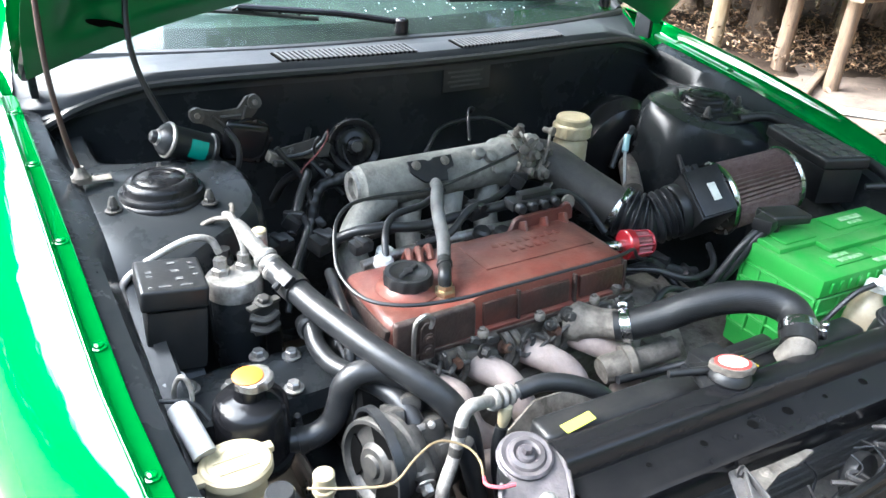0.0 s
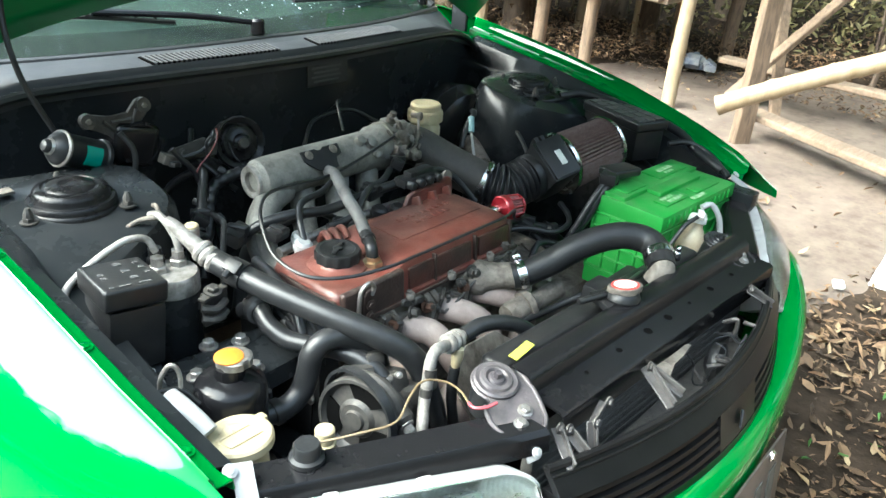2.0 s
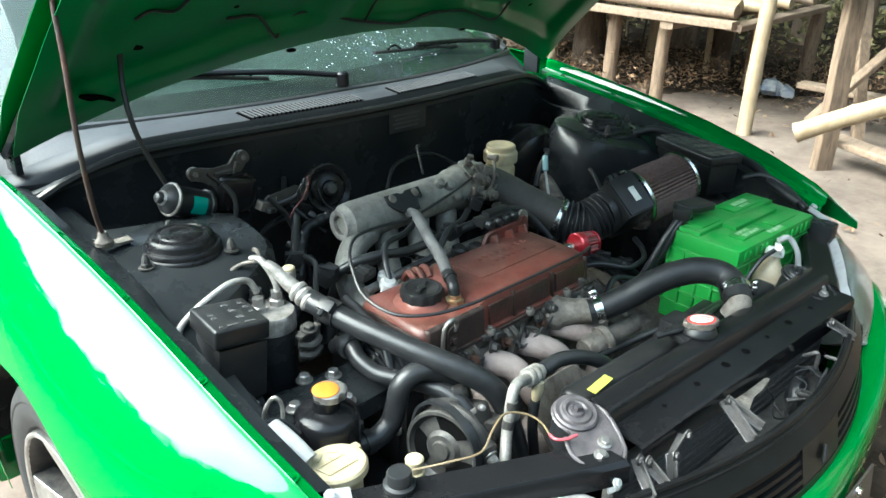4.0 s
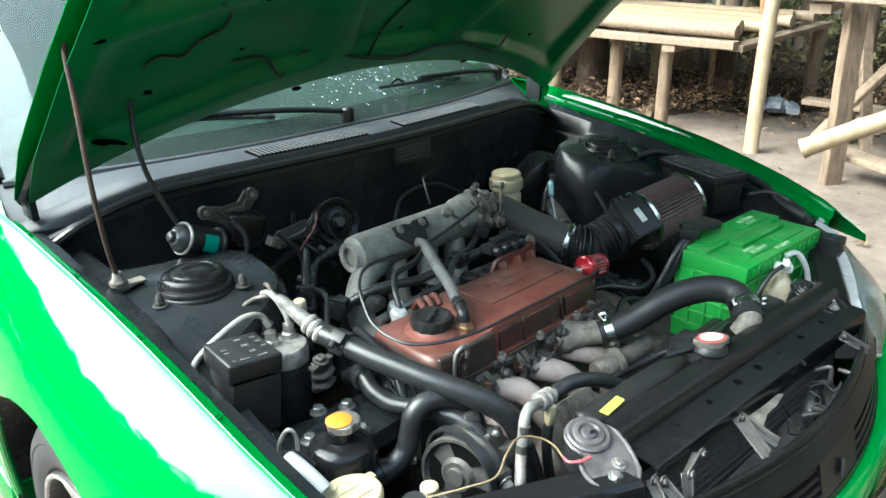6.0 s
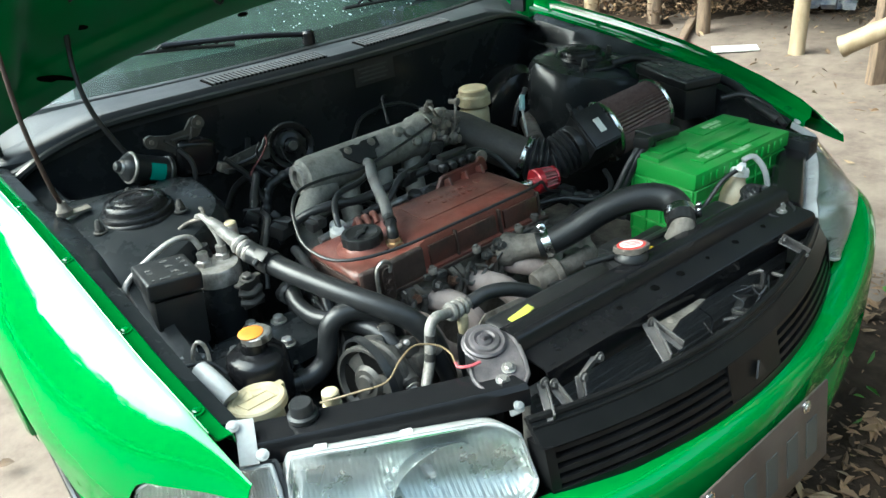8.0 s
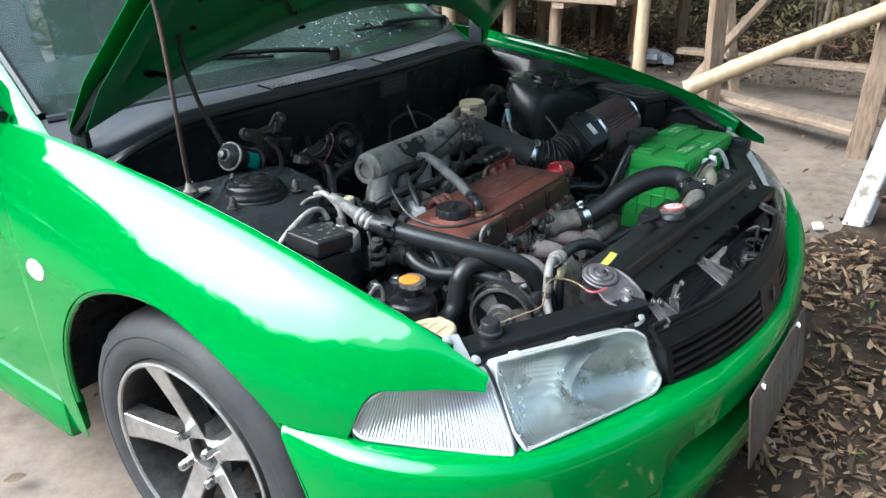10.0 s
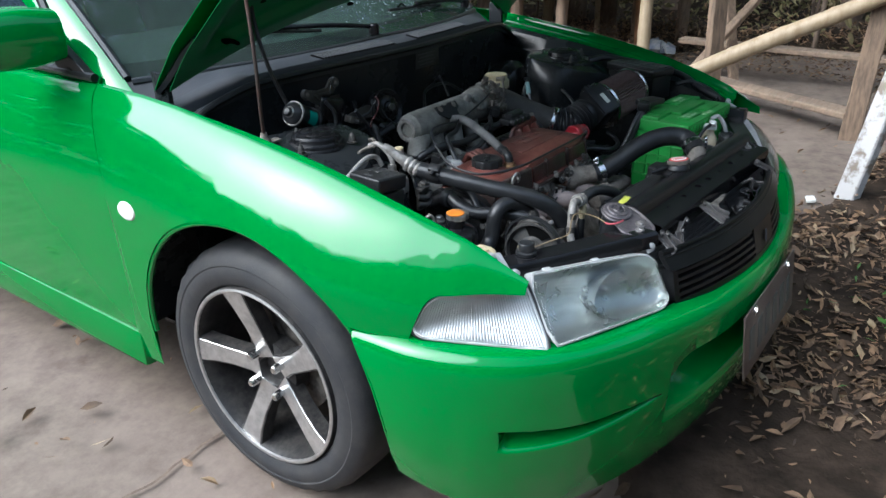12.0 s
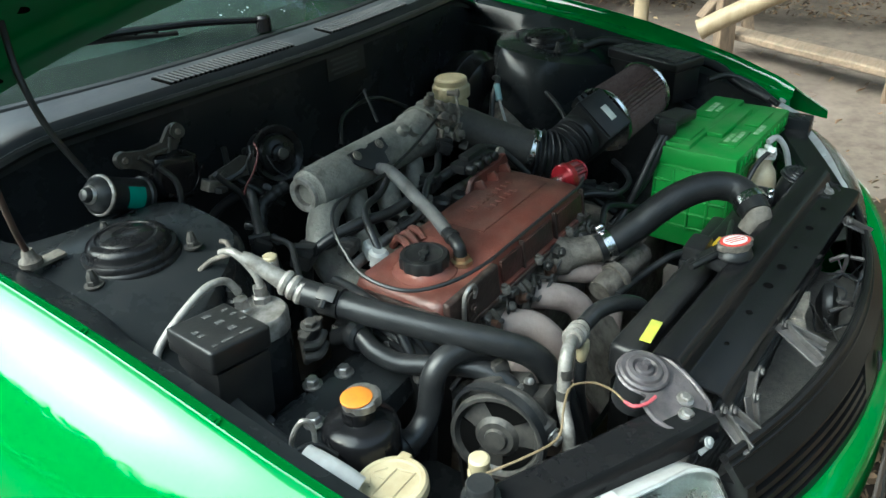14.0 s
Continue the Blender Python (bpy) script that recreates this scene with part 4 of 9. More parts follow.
M_GRILLE = mat("black_grille_plastic", (0.0055, 0.0055, 0.006), 0.30, 0.0, (0.009, 0.009, 0.0095), 20, bump=0.04, bump_scale=200, spec=0.22)
grille = part("grille", band(0.566, 0.597, 0.040, -0.352, 0.352, 0.010, tilt=0.022), M_GRILLE, car, "black plastic grille with two slatted openings")
part("grille_bar", band(0.486, 0.508, 0.024, -0.352, 0.352, 0.03, tilt=0.002), M_GRILLE, grille)
bm = bmesh.new()
for off, z, r in ((0.065, 0.598, 0.0052), (0.058, 0.5895, 0.0026)):
    tube(bm, [(-0.352 + 0.704 * i / 28, grille_y(-0.352 + 0.704 * i / 28) + off, z) for i in range(29)], r, 8, 1)
part("grille_lip", bm, M_GRILLE, grille)
for k in range(4):
    for x0, x1 in ((-0.342, -0.062), (0.062, 0.342)):
        part("grille_slat", band(0.5145 + 0.0135 * k, 0.5205 + 0.0135 * k, 0.028 + 0.0045 * k, x0, x1, 0.018, 14, 0.002), M_GRILLE, grille)
part("grille_middle", band(0.504, 0.568, 0.026, -0.063, 0.063, 0.02, 8, 0.015), M_GRILLE, grille)
for e in (-1, 1):
    part("grille_end", band(0.504, 0.568, 0.026, e * 0.340, e * 0.352, 0.03, 3, 0.012), M_GRILLE, grille)
part("grille_gap_shade", band(0.500, 0.572, 0.048, -0.345, 0.345, 0.003, 20, 0.008), M_SLOT, grille)
bm = bmesh.new()
slab(bm, [(-0.020, -0.012), (0.020, -0.012), (0.003, 0.018), (-0.003, 0.018)], 0.004, Matrix.Translation((0, 0.091, 0.532)) @ Matrix.Diagonal((0.7, 1, 0.8, 1)) @ Matrix.Rotation(radians(77), 4, "X"), 0.002)
part("emblem", bm, M_PLASTIC, grille, "small plain dark emblem")

# radiator support: a flat plate with a raised ridge behind it
SKEW = -0.055
M_SOOTY = mat("sooty_steel_plate", (0.060, 0.054, 0.060), 0.45, 0.3, (0.11, 0.098, 0.105), 30, bump=0.4, dust=DUST, dust_amount=0.25)
bm = bmesh.new()
rows = []
for x in [-0.292 + 0.612 * i / 20 for i in range(21)]:
    y = SKEW * x
    rows.append([(x, y + dy, dz) for dy, dz in ((0.204, 0.585), (0.200, 0.616), (0.2015, 0.6245), (0.207, 0.628), (0.242, 0.630), (0.2465, 0.632), (0.2505, 0.648), (0.2545, 0.6535), (0.260, 0.6555), (0.281, 0.6560), (0.287, 0.652), (0.290, 0.600))])
grid(bm, rows)
shell(bm, 0.003)
support = part("radiator_support", bm, M_BLACKBAR, car, "black painted radiator support bar")
for x, r in ((-0.20, 0.003), (-0.122, 0.0045), (-0.047, 0.0065), (0.010, 0.0065), (0.075, 0.003), (0.145, 0.0055), (0.22, 0.004)):
    part("bar_hole_shade", lathe(bmesh.new(), [(r, 0), (r, 0.0012), (r * 0.7, 0.0014)], Matrix.Translation((x, 0.226 + SKEW * x + 0.006, 0.6290)) @ Matrix.Rotation(radians(3), 4, "X"), 12), M_SLOT, support)
for side in (-1, 1):
    bm = bmesh.new()
    rows = []
    for i in range(13):
        u = i / 12
        x, y, z = 0.330 + 0.310 * u, 0.243 + 0.153 * u ** 1.05, 0.631 + 0.005 * u
        rows.append([(side * x, y + dy, z + dz) for dy, dz in ((-0.034, -0.030), (-0.032, -0.006), (-0.026, 0.0), (0.018, 0.0), (0.026, -0.007), (0.028, -0.045))])
    grid(bm, rows)
    shell(bm, 0.003)
    part("support_wing", bm, M_BLACKBAR, support)
    bm = bmesh.new()
    rows = []
    for i in range(9):
        u = i / 8
        rows.append([(side * (0.335 + 0.30 * u), 0.275 + 0.145 * u, z) for z in (0.61, 0.45, 0.26)])
    grid(bm, rows)
    shell(bm, 0.004)
    part("support_panel", bm, M_BLACK, support)
    # rubber mount plate at the bar's end
    ear = bmesh.new()
    k = 1.0 if side < 0 else 0.85
    hub = Vector((-0.321, 0.300, 0.6465)) if side < 0 else Vector((0.296, 0.278, 0.644))
    fall = Vector((-0.024 if side < 0 else -0.010, -0.056, -0.016)).normalized()
    up = (Vector((0, 0, 1)) - fall * fall.z).normalized()
    m = Matrix.Translation(hub) @ Matrix(((-fall).cross(up), -fall, up)).transposed().to_4x4() @ Matrix.Diagonal((k, k, 1, 1))
    lobe = [(0.031 * math.cos(radians(a)), 0.031 * math.sin(radians(a))) for a in range(40, 241, 20)]
    slab(ear, lobe + [(-0.030, -0.030), (-0.034, -0.052), (-0.022, -0.080), (0.014, -0.082), (0.034, -0.066), (0.040, -0.020), (0.034, 0.012)], 0.004, m @ Matrix.Translation((0, 0, -0.004)), 0.0018)
    rim = [m @ Vector(p) for p in ((-0.030, -0.030, 0.001), (-0.034, -0.052, 0.001), (-0.022, -0.079, 0.001), (0.014, -0.081, 0.001), (0.034, -0.066, 0.001), (0.040, -0.020, 0.001), (0.034, 0.012, 0.001))]
    tube(ear, rim, 0.0028, 8, 2)
    p = part("mount_plate", ear, M_SOOTY if side < 0 else M_PLASTIC, support, "dusty steel mount plate")
    bm = bmesh.new()
    lathe(bm, [(0.028, 0.0), (0.0285, 0.004), (0.026, 0.006), (0.021, 0.005), (0.019, 0.008), (0.014, 0.009), (0.011, 0.006), (0.009, 0.009), (0.004, 0.010)], m, 32)
    bolt(bm, m @ Vector((0.0, 0.0, 0.006)), up, r=0.0055, h=0.011)
    part("mount_washer", bm, M_SOOTY if side < 0 else M_RUBBER, p)
    bm = bmesh.new()
    lathe(bm, [(0.024, -0.050), (0.026, -0.02), (0.024, -0.004)], m, 20)
    part("mount_bush", bm, M_RUBBER, p)
    for q in ((0.014, -0.050), (0.0, -0.066)):
        part("mount_bolt", bolt(bmesh.new(), m @ Vector((*q, 0.0005)), up, r=0.0062, h=0.007), M_STEEL, p)

# condenser behind the grille, its braces and brackets
bm = bmesh.new()
box(bm, (0.60, 0.018, 0.36), Matrix.Translation((0, 0.236, 0.395)) @ Matrix.Rotation(radians(-3), 4, "Z"), 0.002)
cond = solo("condenser", bm, mat("dark_condenser", (0.12, 0.117, 0.112), 0.6, 0.3, (0.17, 0.163, 0.155), 40, bump=0.8, bump_scale=600, stretch=(1, 1, 6)), "dark finned air-conditioning condenser behind the grille", "condenser")
for k in range(12):
    part("condenser_tube", box(bmesh.new(), (0.58, 0.004, 0.004), Matrix.Translation((0, 0.226, 0.570 - 0.016 * k)) @ Matrix.Rotation(radians(-3), 4, "Z"), 0.001, 1), cond.data.materials[0], cond)
bm = bmesh.new()
box(bm, (0.58, 0.10, 0.004), Matrix.Translation((0, 0.168, 0.480)), 0.001)
part("nose_shelf", bm, mat("dusty_undertray", (0.075, 0.072, 0.068), 0.75, 0.0, (0.11, 0.105, 0.098), 30, bump=0.5, bump_scale=300, dust=DUST, dust_amount=0.5), support)
M_BRACE = mat("dark_dusty_steel", (0.055, 0.052, 0.052), 0.5, 0.4, (0.10, 0.095, 0.095), 40, bump=0.2, dust=DUST, dust_amount=0.3)
for a, b, w in (((-0.104, 0.206, 0.612), (-0.142, 0.146, 0.597), 0.017), ((-0.104, 0.206, 0.612), (-0.108, 0.146, 0.598), 0.013), ((-0.300, 0.222, 0.612), (-0.330, 0.178, 0.594), 0.013), ((-0.292, 0.214, 0.610), (-0.298, 0.176, 0.594), 0.012),
                ((-0.213, 0.206, 0.612), (-0.252, 0.200, 0.604), 0.012), ((-0.252, 0.200, 0.606), (-0.262, 0.186, 0.560), 0.012), ((0.215, 0.188, 0.618), (0.232, 0.146, 0.596), 0.018)):
    bm = bmesh.new()
    a, b = Vector(a), Vector(b)
    mm = axis(a, b)
    L = (b - a).length
    slab(bm, [(-w * 0.5, 0.0), (w * 0.5, 0.0), (w * 0.32, L), (-w * 0.32, L)], 0.003, mm @ Matrix.Rotation(radians(90), 4, "X"), 0.001)
    box(bm, (0.003, 0.009, L * 0.94), mm @ Matrix.Translation((w * 0.4, 0.004, L / 2)), 0.001)
    bolt(bm, a + Vector((0, -0.006, 0.002)), (0, -1, 0.2), 0.005, 0.006)
    part("grille_brace", bm, M_BRACE, support, "grey steel grille brace")
# horn, wiring and white bracket in the far half of the nose
bm = bmesh.new()
lathe(bm, [(0.010, -0.02), (0.034, -0.008), (0.036, 0.0), (0.034, 0.006), (0.012, 0.010), (0.006, 0.016)], axis((0.10, 0.168, 0.535), (0.11, 0.07, 0.56)), 24)
solo("horn", bm, M_PLASTIC, "black disc horn behind the grille", "horn")
bm = bmesh.new()
slab(bm, [(-0.085, 0.200), (-0.050, 0.197), (0.010, 0.197), (0.016, 0.190), (-0.030, 0.183), (-0.058, 0.184), (-0.098, 0.170), (-0.103, 0.178)], 0.003, Matrix.Translation((0, 0, 0.598)) @ Matrix.Rotation(radians(3), 4, "Y"), 0.001)
bolt(bm, (-0.070, 0.190, 0.6035), r=0.005, h=0.004)
solo("horn_bracket", bm, M_CAST, "bent pale grey metal bracket in the nose", "bracket")
rs = random.Random(21)
for k in range(9):
    bm = bmesh.new()
    p = Vector((-0.03 + 0.026 * k, 0.178 + rs.uniform(-0.02, 0.008), 0.590 + rs.uniform(-0.02, 0.012)))
    pts = [p]
    for j in range(5):
        p = p + Vector((rs.uniform(-0.03, 0.035), rs.uniform(-0.03, 0.012), rs.uniform(-0.03, 0.014)))
        pts.append(Vector((p.x, min(0.195, max(0.14, p.y)), min(0.612, max(0.53, p.z)))))
    tube(bm, pts, rs.choice((0.0012, 0.0016, 0.0034)), 6, 4)
    solo("nose_wire", bm, rs.choice((M_RUBBER, M_RUBBER, M_BRACE, M_BRACE)), "loose electrical wire behind the grille", "wire", "nose wiring")


# ---- wheels ----
def wheel(at, turn, out):
    w = thing("wheel", at, "", "")
    w.parent = car
    w.matrix_parent_inverse = Matrix.Translation(-SPOT["car"])
    base = Matrix.Translation(at) @ Matrix.Rotation(radians(turn), 4, "Z") @ Matrix.Rotation(radians(90 * out), 4, "Y")
    bm = bmesh.new()
    prof = [(0.203, -0.165), (0.210, -0.176), (0.240, -0.181), (0.270, -0.176), (0.285, -0.163), (0.292, -0.145), (0.294, -0.09), (0.292, -0.035), (0.286, -0.016), (0.271, -0.003), (0.255, 0.002), (0.252, 0.0005), (0.240, 0.004), (0.225, 0.002), (0.212, -0.004), (0.205, -0.014)]
    n = 72
    rows = []
    for r, z in prof:
        row = []
        for k in range(n):
            a = 2 * math.pi * k / n
            rr = r - (0.005 if (k % 2 == 0 and (r > 0.2915 or 0.283 < r < 0.2915)) else 0)
            row.append(base @ Vector((rr * math.cos(a), rr * math.sin(a), z)))
        rows.append(row)
    grid(bm, rows, True)
    part("tyre", bm, M_TYRE, w, "grey-black tyre with dusty tread", 30)
    bm = bmesh.new()
    lathe(bm, [(0.206, -0.155), (0.206, -0.004), (0.203, 0.001), (0.197, 0.000), (0.194, -0.006), (0.190, -0.03), (0.186, -0.06), (0.184, -0.15)], base, 64, 0, False)
    rim = part("rim_barrel", bm, M_RIMDARK, w)
    bm = bmesh.new()
    lathe(bm, [(0.2035, -0.003), (0.2045, 0.0015), (0.2005, 0.0032), (0.1965, 0.0018), (0.1955, -0.004)], base, 72, 0, False)
    part("rim_lip", bm, M_RIM, w, "bright machined rim lip")
    for k in range(5):
        a = radians(72 * k + 20)
        bm, top = bmesh.new(), bmesh.new()
        rw = base @ Matrix.Rotation(a, 4, "Z")
        outline = [(0.034, 0.030, -0.032), (0.060, 0.0235, -0.030), (0.11, 0.0230, -0.020), (0.16, 0.0270, -0.010), (0.1955, 0.0330, -0.004)]
        rows = [[rw @ Vector((r, s * hw - 0.012 * math.sin((r - 0.03) * 12), z - dz)) for s, dz in ((-1.12, 0.03), (-1, 0.001), (-0.9, 0.0), (0.9, 0.0), (1, 0.001), (1.12, 0.03))] for r, hw, z in outline]
        grid(bm, rows, True, True)
        sp = part("spoke", bm, M_RIMDARK, w)
        rows = [[rw @ Vector((r, s * hw - 0.012 * math.sin((r - 0.03) * 12), z + dz)) for s, dz in ((-0.9, -0.001), (-0.82, 0.0014), (0.82, 0.0014), (0.9, -0.001))] for r, hw, z in outline]
        grid(top, rows, True, True)
        part("spoke_face", top, M_RIM, sp, "machined silver spoke face")
        bm = bmesh.new()
        ra = base @ Matrix.Rotation(a + radians(36), 4, "Z")
        if k < 4:
            rb = base @ Matrix.Rotation(radians(90 * k + 38), 4, "Z")
            bolt(bm, rb @ Vector((0.050, 0, -0.034)), (rb.to_3x3() @ Vector((0, 0, 1))), 0.0095, 0.030, True)
            part("wheel_nut", bm, M_CHROME, w)
    bm = bmesh.new()
    lathe(bm, [(0.070, -0.075), (0.066, -0.040), (0.050, -0.034), (0.034, -0.032), (0.0325, -0.034), (0.030, -0.050), (0.012, -0.052)], base, 32)
    part("hub", bm, M_RIMDARK, w)
    bm = bmesh.new()
    lathe(bm, [(0.120, -0.085), (0.120, -0.095), (0.07, -0.096)], base, 40)
    box(bm, (0.10, 0.06, 0.05), base @ Matrix.Rotation(radians(30), 4, "Z") @ Matrix.Translation((0.10, 0, -0.10)), 0.008)
    part("brake_disc", bm, M_CAST, w, "rusty brake disc")
    return w


wheel((-0.776, 0.868, 0.298), 1.5, -1)
wheel((0.776, 0.868, 0.298), 1.5, 1)
wheel((-0.775, 3.376, 0.294), 0, -1)
wheel((0.775, 3.376, 0.294), 0, 1)
# dark liners in the wheel openings, sills and floor
for e in (-1, 1):
    bm = bmesh.new()
    rows = []
    for k in range(25):
        a = math.pi * k / 24
        rows.append([(e * x, 0.865 + 0.362 * math.cos(a), 0.315 + 0.362 * math.sin(a)) for x in (0.790, 0.70, 0.56)])
    grid(bm, rows)
    rows2 = [[(e * 0.56, 0.865 + r * math.cos(math.pi * k / 24), 0.315 + r * math.sin(math.pi * k / 24)) for r in (0.362, 0.2, 0.02)] for k in range(25)]
    grid(bm, rows2)
    part("wheel_liner", bm, M_BLACK, car)
    bm = bmesh.new()
    box(bm, (0.05, 1.75, 0.10), Matrix.Translation((e * 0.775, 2.14, 0.235)), 0.015)
    part("sill", bm, M_GREEN, car)
bm = bmesh.new()
box(bm, (1.30, 2.6, 0.01), Matrix.Translation((0, 2.5, 0.21)), 0)
part("underbody", bm, M_BLACK, car)
for e in (-1, 1):
    bm = bmesh.new()
    box(bm, (0.06, 0.86, 0.09), Matrix.Translation((e * 0.42, 0.66, 0.40)), 0.008)
    part("frame_rail", bm, M_BLACK, car)

# ---- engine ----
engine = thing("engine", (-0.13, 0.62, 0.25), "grimy transverse petrol engine with a worn red cam cover", "engine")
CX0, CX1, CF, CB, CLOW, CTOP = -0.352, 0.050, 0.546, 0.706, 0.616, 0.674


def cover_row(x, top, nar):
    """Section of the cam cover from its front flange over the top to the rear one."""
    f, b = CF + nar, CB - nar
    return [(x, f - 0.006, CLOW), (x, f - 0.006, CLOW + 0.006), (x, f, CLOW + 0.008), (x, f + 0.002, CLOW + 0.014), (x, f + 0.006, top - 0.010), (x, f + 0.009, top - 0.004), (x, f + 0.016, top - 0.001), (x, f + 0.05, top + 0.001),
            (x, b - 0.03, top + 0.001), (x, b - 0.012, top - 0.003), (x, b - 0.007, top - 0.012), (x, b - 0.002, CLOW + 0.010), (x, b + 0.003, CLOW + 0.006), (x, b + 0.003, CLOW)]


M_COVERFRONT = mat("dark_cover_front", (0.070, 0.024, 0.018), 0.34, 0.0, (0.030, 0.016, 0.013), 16, bump=0.25, bump_scale=200, rough2=0.5, dust=DUST, dust_amount=0.15)
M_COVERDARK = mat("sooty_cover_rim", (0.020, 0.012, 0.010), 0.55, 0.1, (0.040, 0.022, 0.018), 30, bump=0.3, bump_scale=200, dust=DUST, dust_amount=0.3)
bm = bmesh.new()
grid(bm, [cover_row(x, top, nar) for x, top, nar in ((CX0, 0.640, 0.012), (CX0 + 0.002, 0.652, 0.008), (CX0 + 0.007, 0.660, 0.003), (CX0 + 0.014, 0.663, 0.0), (-0.30, 0.664, 0.0), (-0.235, 0.664, 0.0), (-0.226, 0.668, 0.0), (-0.214, 0.673, 0.0), (-0.19, CTOP, 0.0), (-0.10, CTOP, 0.0), (0.0, CTOP, 0.0),
                                                  (0.030, CTOP, 0.0), (0.040, CTOP - 0.003, 0.001), (0.046, CTOP - 0.010, 0.004), (CX1, 0.640, 0.010))], False, True)
cover = part("cam_cover", bm, M_COVER, engine, "worn brick-red cam cover with grime")
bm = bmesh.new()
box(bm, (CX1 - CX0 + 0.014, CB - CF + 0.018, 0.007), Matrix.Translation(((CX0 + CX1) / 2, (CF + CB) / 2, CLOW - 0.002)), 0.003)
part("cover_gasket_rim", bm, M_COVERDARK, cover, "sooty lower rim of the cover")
# raised panel with cast lettering bars, dark front panels and the sooty corner
bm = bmesh.new()
box(bm, (0.195, 0.074, 0.003), Matrix.Translation((-0.078, 0.636, CTOP + 0.0015)), 0.0014)
part("cover_panel", bm, M_COVER, cover)
for j, count in ((0, 9), (1, 6)):
    for k in range(count):
        bm = bmesh.new()
        box(bm, (0.0085, 0.011, 0.0022), Matrix.Translation((-0.128 + 0.0145 * k + 0.02 * j, 0.652 - 0.021 * j, CTOP + 0.0034)) @ Matrix.Rotation(radians(8 * (k % 3 - 1)), 4, "Z"), 0.001)
        part("casting_bar", bm, M_COVER, cover)
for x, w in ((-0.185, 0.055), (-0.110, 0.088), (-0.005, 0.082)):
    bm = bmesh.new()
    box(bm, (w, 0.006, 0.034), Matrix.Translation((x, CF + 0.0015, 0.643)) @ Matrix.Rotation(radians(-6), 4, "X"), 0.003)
    part("cover_front_panel", bm, M_COVERFRONT, cover, "darker red front panel")
for x, w in ((-0.155, 0.004), (-0.056, 0.004), (0.038, 0.004)):
    bm = bmesh.new()
    box(bm, (w, 0.009, 0.044), Matrix.Translation((x, CF + 0.001, 0.644)) @ Matrix.Rotation(radians(-6), 4, "X"), 0.001)
    part("cover_front_rib", bm, M_COVERDARK, cover)
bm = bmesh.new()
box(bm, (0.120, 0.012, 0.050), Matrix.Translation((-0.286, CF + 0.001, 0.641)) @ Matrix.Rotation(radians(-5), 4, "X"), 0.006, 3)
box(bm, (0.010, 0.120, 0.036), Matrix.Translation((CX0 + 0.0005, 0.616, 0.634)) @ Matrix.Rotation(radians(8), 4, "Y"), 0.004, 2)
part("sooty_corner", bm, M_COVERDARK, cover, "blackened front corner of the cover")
for x, y in ((-0.215, 0.5415), (-0.12, 0.5415), (-0.02, 0.5415), (0.046, 0.55), (0.050, 0.66), (-0.352, 0.60), (-0.20, 0.709), (-0.08, 0.709)):
    bm = bmesh.new()
    lathe(bm, [(0.0095, 0), (0.0095, 0.007), (0.008, 0.009)], Matrix.Translation((x, y, CLOW - 0.002)), 14)
    bolt(bm, (x, y, CLOW + 0.005), r=0.0048, h=0.006)
    part("cover_bolt", bm, M_CAST, cover)
for x in (-0.252, -0.236, -0.219):
    bm = bmesh.new()
    tube(bm, [(x - 0.006, 0.668, 0.668), (x, 0.684, 0.676), (x + 0.006, 0.700, 0.672), (x + 0.008, 0.712, 0.655)], 0.006, 8, 3)
    part("cover_rib", bm, M_COVER, cover)
# upstand along the rear edge under the coil
bm = bmesh.new()
slab(bm, [(-0.072, 0.0), (0.056, 0.0), (0.052, 0.020), (0.046, 0.030), (0.036, 0.032), (0.030, 0.022), (-0.050, 0.024), (-0.062, 0.020)], 0.008, Matrix.Translation((0, 0.700, 0.668)) @ Matrix.Rotation(radians(90), 4, "X"), 0.002)
for x in (-0.052, -0.012, 0.026):
    box(bm, (0.006, 0.022, 0.018), Matrix.Translation((x, 0.684, 0.678)) @ Matrix.Rotation(radians(-28), 4, "X"), 0.002)
part("cover_upstand", bm, M_COVER, cover)
bm = bmesh.new()
mm = Matrix.Translation((-0.287, 0.622, 0.661))
lathe(bm, [(0.046, 0.0), (0.044, 0.005), (0.036, 0.009), (0.033, 0.012)], mm, 32)
part("filler_neck", bm, M_COVER, cover)
bm = bmesh.new()
rows = []
for r, z in ((0.030, 0.011), (0.034, 0.013), (0.0345, 0.025), (0.032, 0.029), (0.026, 0.0295), (0.024, 0.0280), (0.003, 0.0280)):
    rows.append([mm @ Vector((rr * math.cos(a), rr * math.sin(a), z)) for a, rr in [(2 * math.pi * k / 48, r - (0.0018 if (k % 4 < 2 and 0.033 < r) else 0)) for k in range(48)]])
grid(bm, rows, True, True)
part("oil_filler_cap", bm, M_PLASTIC, cover, "black ribbed oil filler cap")
bm = bmesh.new()
box(bm, (0.040, 0.007, 0.004), mm @ Matrix.Translation((0, 0, 0.0295)) @ Matrix.Rotation(radians(30), 4, "Z"), 0.002)
lathe(bm, [(0.007, 0.028), (0.007, 0.031), (0.005, 0.032)], mm, 14)
part("cap_grip", bm, M_PLASTIC, cover)
